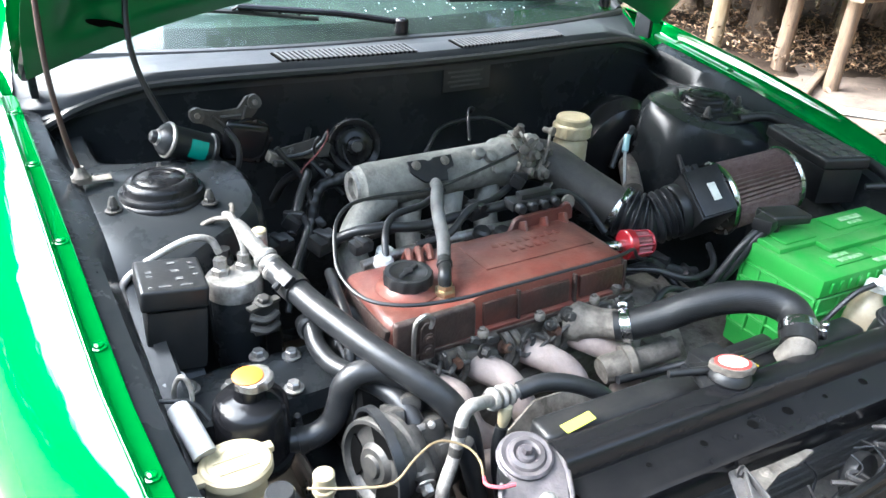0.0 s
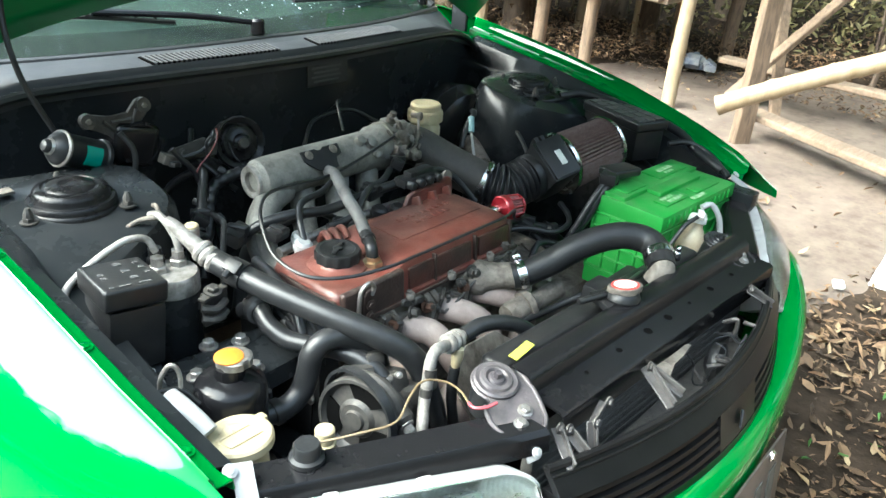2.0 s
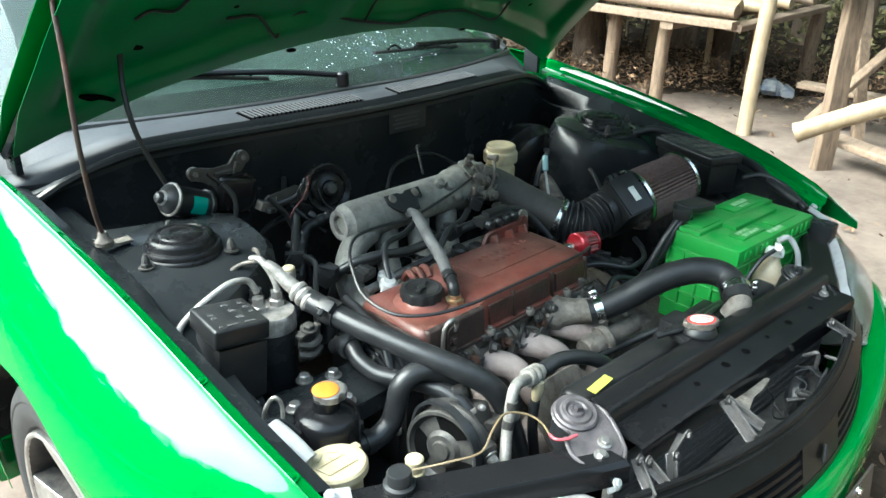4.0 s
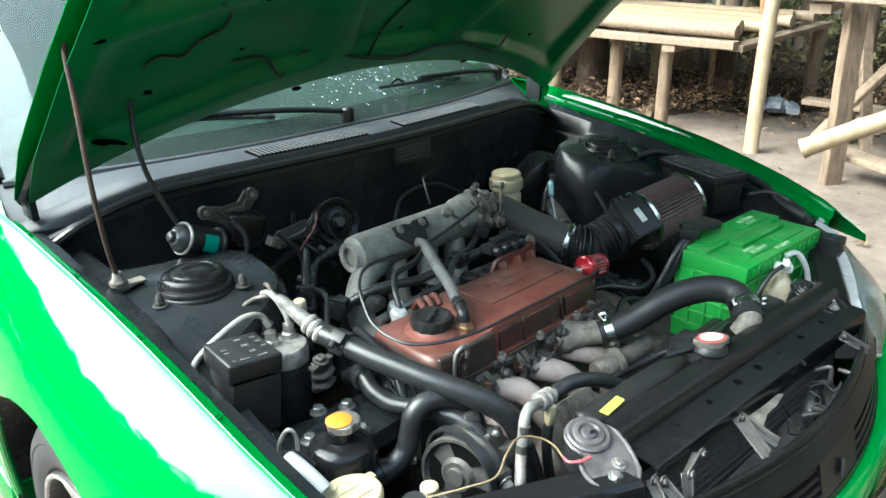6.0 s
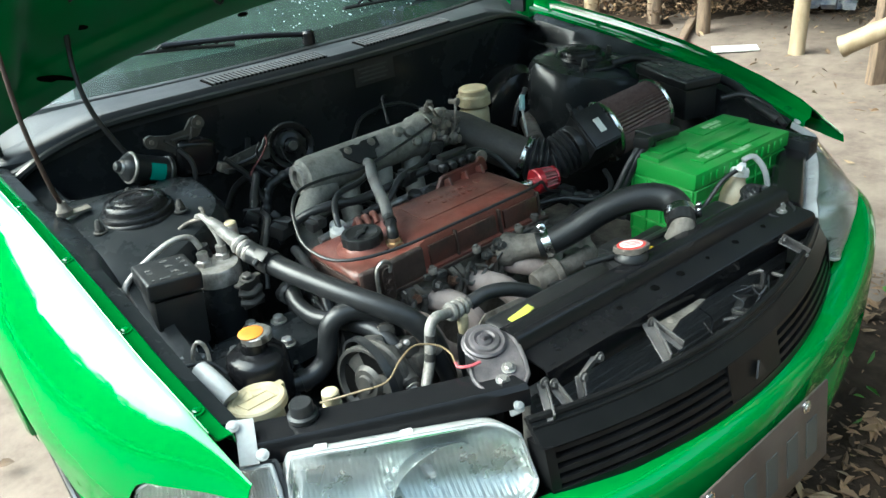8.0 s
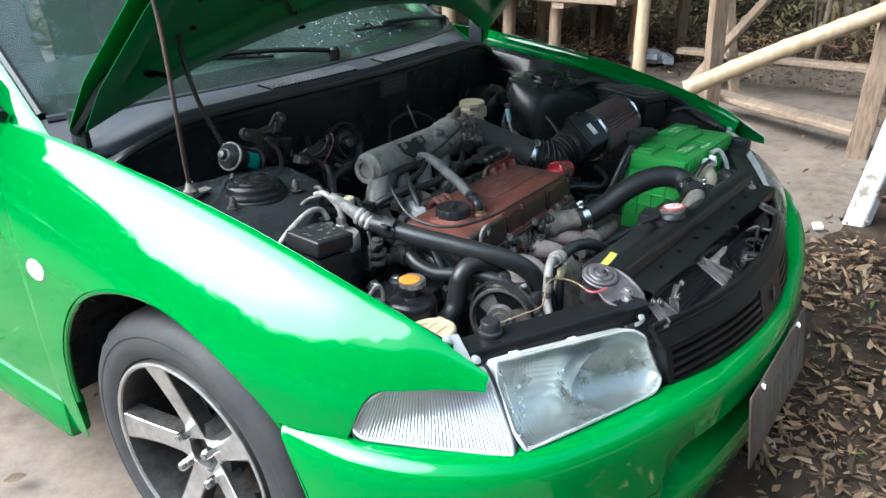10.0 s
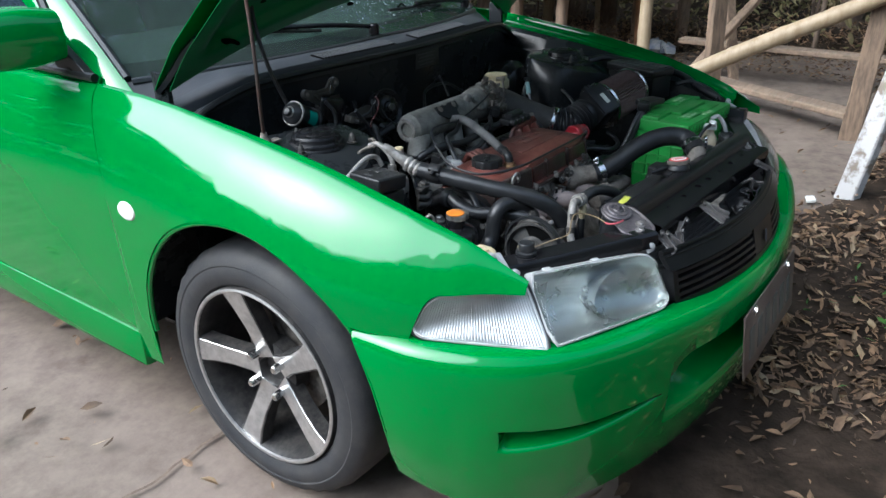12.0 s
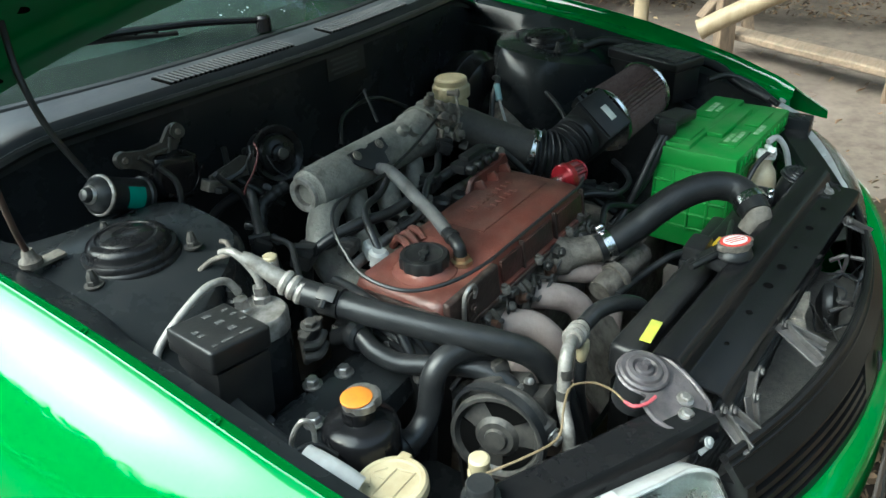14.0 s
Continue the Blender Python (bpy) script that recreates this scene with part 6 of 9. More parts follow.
tube(bm, [(-0.478, 0.752, 0.745), (-0.472, 0.742, 0.738), (-0.463, 0.722, 0.722), (-0.455, 0.703, 0.708), (-0.450, 0.690, 0.700)], 0.0095, 14, 5, lambda u: 0.75 + 0.75 * u)
for k in range(3):
    lathe(bm, [(0.0150, -0.0045), (0.0168, 0), (0.0150, 0.0045)], axis((-0.4545 + 0.002 * k, 0.706 - 0.0105 * k, 0.7085 - 0.0045 * k), (-0.43, 0.60, 0.66)), 20)
part("pipe_end", bm, M_PIPE, suction, "whitish crimped aluminium pipe end")
bm = bmesh.new()
box(bm, (0.046, 0.012, 0.005), Matrix.Translation((-0.478, 0.650, 0.676)) @ Matrix.Rotation(0.3, 4, "Z"), 0.002)
bolt(bm, (-0.478, 0.650, 0.679), (0, -0.2, 1), 0.008, 0.009)
for z in (0.662, 0.646):
    tube(bm, [(-0.497, 0.648, z), (-0.480, 0.640, z - 0.004), (-0.462, 0.646, z)], 0.0055, 8, 3)
box(bm, (0.034, 0.008, 0.05), Matrix.Translation((-0.474, 0.656, 0.652)), 0.003)
part("hose_bracket", bm, M_DARKCAST, suction, "grimy steel hose bracket")
h2 = hose("coolant_hose", [(-0.420, 0.668, 0.618), (-0.421, 0.645, 0.634), (-0.425, 0.622, 0.642), (-0.430, 0.598, 0.632), (-0.424, 0.565, 0.622), (-0.408, 0.530, 0.622), (-0.392, 0.500, 0.622), (-0.380, 0.468, 0.618), (-0.374, 0.440, 0.604), (-0.374, 0.430, 0.585)], 0.0125, M_RUBBER,
          "bent black coolant hose with a collar")
bm = bmesh.new()
lathe(bm, [(0.0135, -0.006), (0.018, -0.004), (0.0195, 0.002), (0.0195, 0.010), (0.0155, 0.014)], axis((-0.4235, 0.632, 0.6395), (-0.427, 0.612, 0.640)), 20)
part("hose_collar", bm, M_RUBBER, h2)
clamp(h2, (-0.374, 0.437, 0.600), (0.0, -0.02, -0.03), 0.0130, 0.007, 0.4, M_STEEL)
h3 = hose("return_hose", [(-0.500, 0.517, 0.566), (-0.470, 0.511, 0.567), (-0.447, 0.509, 0.582), (-0.437, 0.509, 0.608), (-0.432, 0.507, 0.632), (-0.416, 0.502, 0.647), (-0.392, 0.494, 0.648), (-0.368, 0.484, 0.636), (-0.352, 0.476, 0.615), (-0.346, 0.470, 0.588)], 0.0150, M_RUBBER,
          "looped black return hose of the steering reservoir")
clamp(h3, (-0.484, 0.513, 0.566), (0.03, -0.006, 0.003), 0.0155, 0.010, 0.2, M_PLASTIC)
discharge = hose("discharge_hose", [(-0.256, 0.402, 0.634), (-0.226, 0.396, 0.640), (-0.190, 0.384, 0.634), (-0.150, 0.372, 0.612), (-0.12, 0.365, 0.575)], 0.0110, M_RUBBER, "short black high-pressure hose with a white metal end")
bm = bmesh.new()
tube(bm, [(-0.384, 0.356, 0.545), (-0.380, 0.360, 0.576), (-0.358, 0.378, 0.590), (-0.350, 0.382, 0.615), (-0.345, 0.383, 0.645), (-0.332, 0.386, 0.653), (-0.314, 0.392, 0.646), (-0.285, 0.400, 0.637), (-0.256, 0.402, 0.634)], 0.0078, 14, 6)
pipe_end = part("pipe_end", bm, M_PIPE, discharge, "chalky white bent metal pipe")
bm = bmesh.new()
for k in range(3):
    lathe(bm, [(0.0125, -0.0045), (0.0142, 0), (0.0125, 0.0045)], axis((-0.296 + 0.0115 * k, 0.3975 + 0.0015 * k, 0.640 - 0.002 * k), (-0.2, 0.41, 0.62)), 18)
part("crimp", bm, M_PIPE, pipe_end)
bm = bmesh.new()
for z, s in ((0.602, 0.9), (0.630, 1.0)):
    lathe(bm, [(0.0080, -0.006), (0.0084, 0), (0.0080, 0.006)], axis((-0.3535 + (z - 0.602) * 0.2, 0.3805, z), (-0.345, 0.383, z + 0.05)), 14)
part("pipe_tape", bm, M_DARKCAST, pipe_end, "dark stained patches on the pipe")
bm = bmesh.new()
lathe(bm, [(0.0035, 0), (0.006, 0.004), (0.0085, 0.02), (0.007, 0.032), (0.004, 0.034)], axis((-0.283, 0.392, 0.598), (-0.279, 0.390, 0.64)), 12)
part("service_port", bm, M_CREAM, discharge)
hose("lower_hose", [(-0.284, 0.391, 0.600), (-0.288, 0.390, 0.575), (-0.287, 0.388, 0.54), (-0.28, 0.38, 0.48)], 0.0075, M_RUBBER, "short vertical black hose")
hose("lower_hose", [(-0.338, 0.388, 0.600), (-0.328, 0.382, 0.560), (-0.315, 0.375, 0.50)], 0.012, M_RUBBER, "short grey-black pump hose")
vent = hose("breather_hose", [(-0.132, 0.822, 0.712), (-0.150, 0.785, 0.722), (-0.178, 0.738, 0.724), (-0.196, 0.700, 0.716), (-0.214, 0.655, 0.705), (-0.232, 0.622, 0.696)], 0.0098, mat("greyed_rubber", (0.13, 0.13, 0.13), 0.5, 0.0, (0.055, 0.055, 0.055), 30, dust=DUST, dust_amount=0.4),
            "grey rubber breather hose onto the cam cover")
bm = bmesh.new()
tube(bm, [(-0.230, 0.626, 0.697), (-0.240, 0.606, 0.694), (-0.248, 0.592, 0.688), (-0.249, 0.588, 0.672)], 0.0092, 14, 4)
lathe(bm, [(0.0105, -0.004), (0.0115, 0), (0.0105, 0.004)], axis((-0.238, 0.610, 0.695), (-0.25, 0.58, 0.69)), 16)
part("elbow", bm, M_PLASTIC, vent)
bm = bmesh.new()
lathe(bm, [(0.0155, 0), (0.0155, 0.006), (0.011, 0.008), (0.011, 0.014)], Matrix.Translation((-0.249, 0.588, 0.664)), 6)
part("valve_nut", bm, mat("brassy_nut", (0.55, 0.42, 0.26), 0.35, 0.9, (0.4, 0.28, 0.17), 40), vent, "brass-coloured breather valve nut")

# inlet hose, airflow meter and cone of the filter
inlet = hose("inlet_pipe", [(0.094, 0.862, 0.704), (0.118, 0.840, 0.698), (0.150, 0.792, 0.672), (0.192, 0.722, 0.640)], 0.0390, mat("dusty_inlet_rubber", (0.026, 0.024, 0.022), 0.6, 0.0, (0.040, 0.036, 0.032), 24, bump=0.25, bump_scale=160, dust=DUST, dust_amount=0.15), "wide black rubber inlet pipe", n=28)
clamp(inlet, (0.190, 0.727, 0.642), (0.04, -0.063, -0.03), 0.0425, 0.012, 2.0)
hose("bellows", [(0.190, 0.724, 0.641), (0.206, 0.700, 0.636), (0.222, 0.684, 0.634), (0.244, 0.675, 0.642), (0.266, 0.667, 0.651)], 0.0465, M_RUBBER, "corrugated black rubber bellows", n=28, radius=ribbed(9, 0.18), step=24)
meter = thing("airflow_meter", (0.31, 0.635, 0.58), "black plastic airflow meter with a pale label", "airflow meter")
fa, fb = Vector((0.262, 0.668, 0.650)), Vector((0.488, 0.618, 0.694))
fm = axis(fa, fb)
bm = bmesh.new()
lathe(bm, [(0.044, -0.004), (0.047, 0.0), (0.047, 0.012), (0.042, 0.016)], fm, 28)
part("inlet_collar", bm, M_PLASTIC, meter)
bm = bmesh.new()
look_up = (fm.to_3x3().inverted() @ Vector((-0.45, -0.55, 0.70)))
ang = math.atan2(look_up.y, look_up.x)
fr = fm @ Matrix.Rotation(ang, 4, "Z")
box(bm, (0.100, 0.092, 0.070), fr @ Matrix.Translation((0.006, 0, 0.048)), 0.006, 2)
part("meter_body", bm, M_PLASTIC, meter)
bm = bmesh.new()
box(bm, (0.005, 0.086, 0.064), fr @ Matrix.Translation((0.0585, 0, 0.048)), 0.003, 2)
lid = part("meter_lid", bm, M_PLASTIC, meter)
bm = bmesh.new()
box(bm, (0.0012, 0.032, 0.014), fr @ Matrix.Translation((0.0616, 0.004, 0.052)), 0.0)
part("meter_label", bm, M_LABEL, lid, "faded pale label")
for k in range(6):
    bm = bmesh.new()
    box(bm, (0.016 - 0.003 * (k % 2), 0.012, 0.010), fr @ Matrix.Translation((0.046 - 0.012 * (k // 2), -0.050, 0.030 + 0.016 * (k % 2) + 0.005 * (k // 2))), 0.002)
    part("meter_plug", bm, M_PLASTIC, meter)
filt = thing("air_filter", (0.45, 0.607, 0.60), "round open air filter with dirty red-brown gauze and steel rims", "air filter")
bm = bmesh.new()
n = 96
rows = []
for z, rr in ((0.090, 0.0620), (0.222, 0.0570)):
    rows.append([fm @ Vector(((rr - 0.006 * (k % 2)) * math.cos(2 * math.pi * k / n), (rr - 0.006 * (k % 2)) * math.sin(2 * math.pi * k / n), z)) for k in range(n)])
grid(bm, rows, True, True)
part("pleated_gauze", bm, M_FILTER, filt, "pleated dirty red-brown filter gauze", 15)
for z, rr, w in ((0.087, 0.0640, 0.010), (0.222, 0.0590, 0.008)):
    bm = bmesh.new()
    lathe(bm, [(rr - 0.008, z - w / 2), (rr + 0.001, z - w / 2), (rr + 0.003, z), (rr + 0.001, z + w / 2), (rr - 0.008, z + w / 2)], fm, 44)
    part("filter_rim", bm, M_CHROME, filt, "bright steel filter rim")
bm = bmesh.new()
lathe(bm, [(0.052, 0.223), (0.048, 0.228), (0.004, 0.228)], fm, 36)
part("filter_end", bm, M_PLASTIC, filt)
breather = thing("breather_filter", (0.10, 0.60, 0.62), "small red-topped breather filter on the cam cover", "breather filter")
bfm = axis((0.092, 0.612, 0.648), (0.140, 0.604, 0.646))
bm = bmesh.new()
tube(bm, [(0.044, 0.618, 0.650), (0.095, 0.611, 0.648)], 0.0085, 12, 2)
part("filter_stub", bm, M_CHROME, breather)
bm = bmesh.new()
rows = []
for z, rr in ((0.014, 0.0215), (0.050, 0.0195)):
    rows.append([bfm @ Vector(((rr - 0.003 * (k % 2)) * math.cos(2 * math.pi * k / 40), (rr - 0.003 * (k % 2)) * math.sin(2 * math.pi * k / 40), z)) for k in range(40)])
grid(bm, rows, True, True)
part("filter_gauze", bm, mat("pink_gauze", (0.28, 0.10, 0.10), 0.8, 0.0, (0.12, 0.05, 0.05), 80), breather, "", 15)
bm = bmesh.new()
lathe(bm, [(0.022, 0.004), (0.0245, 0.006), (0.0245, 0.018), (0.021, 0.019)], bfm, 30)
part("red_collar", bm, M_RED, breather, "red anodised collar")
for k in range(9):
    a = 2 * math.pi * k / 9
    bm = bmesh.new()
    tube(bm, [bfm @ Vector((0.0225 * math.cos(a), 0.0225 * math.sin(a), 0.016)), bfm @ Vector((0.0205 * math.cos(a), 0.0205 * math.sin(a), 0.050))], 0.0016, 6, 1)
    part("red_bar", bm, M_RED, breather)
bm = bmesh.new()
lathe(bm, [(0.020, 0.048), (0.0212, 0.050), (0.020, 0.053), (0.013, 0.053), (0.012, 0.050)], bfm, 30)
part("red_end_ring", bm, M_RED, breather)

# ---- battery ----
bat = thing("battery", (0.392, 0.436, 0.475), "bright green lead-acid car battery with moulded ribs", "battery")
bturn = Matrix.Translation((0.398, 0.432, 0.020)) @ Matrix.Rotation(radians(-3), 4, "Z")
BL, BW = 0.292, 0.150
bm = bmesh.new()
box(bm, (BL - 0.008, BW - 0.010, 0.160), bturn @ Matrix.Translation((0, 0, 0.545)), 0.004)
case = part("battery_case", bm, M_BATT, bat)
bm = bmesh.new()
box(bm, (BL, BW, 0.030), bturn @ Matrix.Translation((0, 0, 0.637)), 0.004)
box(bm, (BL - 0.012, 0.060, 0.010), bturn @ Matrix.Translation((0, 0.040, 0.655)), 0.003)
box(bm, (BL * 0.55, 0.030, 0.010), bturn @ Matrix.Translation((0.02, -0.004, 0.655)), 0.003)
cap = part("battery_lid", bm, M_BATT, bat)


def ribbed_face(length, count, rows, place):
    """Raised bars of the moulded grid on one side of the case."""
    for k in range(count + 1):
        bm = bmesh.new()
        box(bm, (0.0050, 0.006, 0.118), bturn @ place @ Matrix.Translation((-length / 2 + length * k / count, 0, 0.558)), 0.0015, 1)
        part("moulded_rib", bm, M_BATT, case)
    for z in rows:
        bm = bmesh.new()
        box(bm, (length, 0.0055, 0.0050), bturn @ place @ Matrix.Translation((0, 0, z)), 0.0015, 1)
        part("moulded_rib", bm, M_BATT, case)


ribbed_face(BL - 0.016, 6, (0.616, 0.588, 0.560, 0.532, 0.504), Matrix.Translation((0, -BW / 2 + 0.004, 0)))
ribbed_face(BW - 0.016, 4, (0.616, 0.588, 0.560, 0.532, 0.504), Matrix.Translation((-BL / 2 + 0.003, 0, 0)) @ Matrix.Rotation(radians(90), 4, "Z"))
for k in range(13):
    bm = bmesh.new()
    box(bm, (0.006, 0.004, 0.018), bturn @ Matrix.Translation((-BL / 2 + 0.022 + 0.020 * k, -BW / 2 - 0.001, 0.636)), 0.0012, 1)
    part("lid_rib", bm, M_BATT, cap)
for x, y, sx, sy, z in ((-0.052, -0.038, 0.084, 0.030, 0.6535), (0.066, -0.042, 0.090, 0.026, 0.6535), (-0.085, 0.040, 0.070, 0.044, 0.661), (0.060, 0.042, 0.110, 0.042, 0.661)):
    bm = bmesh.new()
    box(bm, (sx, sy, 0.004), bturn @ Matrix.Translation((x, y, z)), 0.0018)
    part("raised_panel", bm, M_BATT, cap)
M_RUBBED = mat("rubbed_label", (0.40, 0.55, 0.34), 0.6, 0.0, (0.10, 0.38, 0.09), 70)
for x, y, sx, sy, z in ((-0.062, -0.032, 0.040, 0.008, 0.6560), (-0.050, -0.044, 0.052, 0.008, 0.6560), (0.010, -0.062, 0.050, 0.010, 0.6526), (0.060, 0.044, 0.052, 0.011, 0.6636), (0.056, 0.030, 0.030, 0.006, 0.6636)):
    bm = bmesh.new()
    box(bm, (sx, sy, 0.0014), bturn @ Matrix.Translation((x, y, z)), 0.0)
    part("label_bar", bm, M_RUBBED, cap, "rubbed pale label")
bm = bmesh.new()
box(bm, (0.078, 0.044, 0.016), Matrix.Translation((0.322, 0.500, 0.703)) @ Matrix.Rotation(radians(-10), 4, "Z") @ Matrix.Rotation(radians(4), 4, "Y"), 0.005, 3)
box(bm, (0.034, 0.032, 0.022), Matrix.Translation((0.278, 0.498, 0.700)) @ Matrix.Rotation(radians(16), 4, "Z"), 0.006, 2)
lathe(bm, [(0.010, 0), (0.010, 0.03)], Matrix.Translation((0.30, 0.498, 0.670)), 12)
solo("terminal_cover", bm, M_PLASTIC, "dusty black rubber terminal cover on the battery", "cover")
for k, pts in enumerate(([(0.285, 0.492, 0.695), (0.262, 0.500, 0.670), (0.242, 0.512, 0.620), (0.225, 0.535, 0.570), (0.19, 0.555, 0.53)], [(0.275, 0.500, 0.695), (0.248, 0.508, 0.660), (0.226, 0.520, 0.610), (0.205, 0.535, 0.56), (0.17, 0.54, 0.535)],
                         [(0.290, 0.60, 0.610), (0.265, 0.565, 0.605), (0.235, 0.545, 0.598), (0.18, 0.545, 0.600), (0.145, 0.580, 0.606), (0.11, 0.61, 0.60)])):
    hose("battery_cable", pts, 0.0075 - 0.001 * k, M_RUBBER, "black taped battery cable", "cable", "battery cables", 10)
# overflow bottle beside it
bottle = thing("coolant_bottle", (0.345, 0.340, 0.50), "stained translucent coolant bottle with a white cap", "bottle")
bm = bmesh.new()
lathe(bm, [(0.024, 0.0), (0.026, 0.01), (0.026, 0.08), (0.021, 0.098), (0.014, 0.108), (0.014, 0.122)], axis((0.322, 0.340, 0.530), (0.356, 0.344, 0.66)), 24)
part("bottle_body", bm, M_TANK, bottle)
bm = bmesh.new()
lathe(bm, [(0.017, 0), (0.017, 0.011), (0.014, 0.015), (0.003, 0.015)], axis((0.353, 0.343, 0.642), (0.362, 0.344, 0.68)), 20)
box(bm, (0.042, 0.012, 0.007), Matrix.Translation((0.350, 0.336, 0.660)) @ Matrix.Rotation(0.5, 4, "Z"), 0.003)
box(bm, (0.016, 0.014, 0.012), Matrix.Translation((0.334, 0.330, 0.664)) @ Matrix.Rotation(0.8, 4, "Y"), 0.003)
part("bottle_cap", bm, M_WHITE, bottle, "chipped white bottle cap")
hose("overflow_tube", [(0.330, 0.334, 0.664), (0.300, 0.345, 0.648), (0.262, 0.352, 0.612), (0.22, 0.345, 0.600), (0.12, 0.33, 0.625), (0.0, 0.305, 0.655)], 0.0042, M_RUBBER, "thin black overflow tube", "tube", n=8)
hose("bottle_tube", [(0.364, 0.345, 0.668), (0.382, 0.334, 0.672), (0.396, 0.320, 0.648), (0.402, 0.31, 0.61)], 0.0055, M_GREYPL, "short pale plastic tube on the bottle", "tube", n=8)

# ---- radiator ----
rad = thing("radiator", (0, 0.31, 0.25), "black radiator with a chromed pressure cap", "radiator")
bm = bmesh.new()
box(bm, (0.54, 0.042, 0.050), Matrix.Translation((0, 0.330, 0.604)) @ Matrix.Rotation(radians(-3), 4, "Z"), 0.012, 3)
part("top_tank", bm, M_PLASTIC, rad)
# Core drawn in the same shade black as the slots.
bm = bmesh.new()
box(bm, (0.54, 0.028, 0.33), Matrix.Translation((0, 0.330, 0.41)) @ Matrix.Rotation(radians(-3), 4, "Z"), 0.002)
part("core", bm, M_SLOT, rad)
bm = bmesh.new()
tube(bm, [(0.118, 0.306, 0.663), (0.100, 0.290, 0.654), (0.092, 0.296, 0.630)], 0.0195, 18, 4)
part("hose_neck", bm, M_CAST, rad)
bm = bmesh.new()
box(bm, (0.060, 0.05, 0.012), Matrix.Translation((-0.036, 0.300, 0.648)) @ Matrix.Rotation(radians(-20), 4, "Z"), 0.005)
lathe(bm, [(0.005, 0), (0.005, 0.05)], axis((-0.05, 0.305, 0.660), (-0.12, 0.335, 0.655)), 10)
lathe(bm, [(0.024, 0), (0.026, 0.004), (0.024, 0.010), (0.020, 0.014)], Matrix.Translation((-0.034, 0.288, 0.654)), 24)
part("filler_neck", bm, M_PLASTIC, rad)
bm = bmesh.new()
rm = Matrix.Translation((-0.034, 0.287, 0.668)) @ Matrix.Rotation(radians(-4), 4, "X") @ Matrix.Rotation(radians(-38), 4, "Z") @ Matrix.Diagonal((0.80, 0.80, 0.9, 1))
slab(bm, [(math.cos(a * math.pi / 16) * (0.034 if a % 16 in (0, 1, 15) else 0.029), math.sin(a * math.pi / 16) * 0.024) for a in range(32)], 0.010, rm, 0.002)
rc = part("pressure_cap", bm, M_CAST, rad, "metal pressure cap with a red and white disc")
bm = bmesh.new()
lathe(bm, [(1, 0), (1, 0.0012), (0.96, 0.0014)], rm @ Matrix.Translation((0, 0, 0.0098)) @ Matrix.Diagonal((0.0265, 0.020, 1, 1)), 32)
disc = part("cap_disc", bm, M_REDPAINT, rc, "red cap disc with white panels")
bm = bmesh.new()
lathe(bm, [(1, 0), (1, 0.001), (0.96, 0.0011)], rm @ Matrix.Translation((0, 0, 0.0112)) @ Matrix.Diagonal((0.0215, 0.0155, 1, 1)), 28)
white = part("white_panel", bm, M_WHITE, disc)
for y, w in ((0.006, 0.015), (0.0, 0.019), (-0.006, 0.015)):
    bm = bmesh.new()
    box(bm, (2 * w, 0.0018, 0.0008), rm @ Matrix.Translation((0, y, 0.0124)), 0.0)
    part("red_bar", bm, M_REDPAINT, rc)
for x, y, w, l, turn in ((0.030, 0.316, 0.034, 0.026, 12), (-0.228, 0.326, 0.014, 0.040, -62)):
    bm = bmesh.new()
    box(bm, (w if turn > 0 else l, l if turn > 0 else w, 0.0014), Matrix.Translation((x, y, 0.6345 if x < 0 else 0.6345)) @ Matrix.Rotation(radians(-8 if x < 0 else 4), 4, "Y"), 0.0)
    part("warning_sticker", bm, mat("yellow_sticker", (0.70, 0.50, 0.03), 0.5, 0.0, (0.58, 0.38, 0.03), 60) if x > 0 else mat("lime_sticker", (0.44, 0.46, 0.06), 0.5, 0.0, (0.32, 0.33, 0.06), 60), rad, "yellow warning sticker")
bm = bmesh.new()
box(bm, (0.16, 0.02, 0.10), Matrix.Translation((0.05, 0.352, 0.575)), 0.006)
box(bm, (0.05, 0.03, 0.03), Matrix.Translation((0.0, 0.345, 0.630)), 0.006)
part("fan_shroud", bm, M_PLASTIC, rad, "black plastic fan shroud")
bm = bmesh.new()
tube(bm, [(-0.10, 0.345, 0.60), (-0.085, 0.365, 0.575), (-0.055, 0.36, 0.578), (-0.045, 0.345, 0.605), (-0.042, 0.34, 0.62)], 0.0035, 8, 4)
part("shroud_clip", bm, M_STEEL, rad)

# ---- things in the engine bay ----
# steering fluid reservoir
res = thing("steering_fluid_reservoir", (-0.538, 0.532, 0.53), "black round steering fluid reservoir with an orange-yellow cap", "reservoir")
bm = bmesh.new()
lathe(bm, [(0.038, 0.0), (0.046, 0.006), (0.048, 0.012), (0.048, 0.018), (0.043, 0.020), (0.0435, 0.080), (0.0415, 0.089), (0.036, 0.095), (0.024, 0.098), (0.018, 0.100), (0.017, 0.114)], Matrix.Translation((-0.537, 0.530, 0.541)), 40)
part("reservoir_body", bm, M_BLACKBAR, res)
bm = bmesh.new()
rows = []
for r, z in ((0.018, 0.0), (0.0215, 0.002), (0.0215, 0.011), (0.019, 0.013), (0.0165, 0.0135)):
    rows.append([(-0.530 + (r - (0.0022 if k % 12 < 3 and r > 0.021 else 0)) * math.cos(2 * math.pi * k / 48), 0.530 + (r - (0.0022 if k % 12 < 3 and r > 0.021 else 0)) * math.sin(2 * math.pi * k / 48), 0.653 + z) for k in range(48)])
grid(bm, rows, True, True)
rcap = part("reservoir_cap", bm, M_STEEL, res, "dull metal cap rim")
bm = bmesh.new()
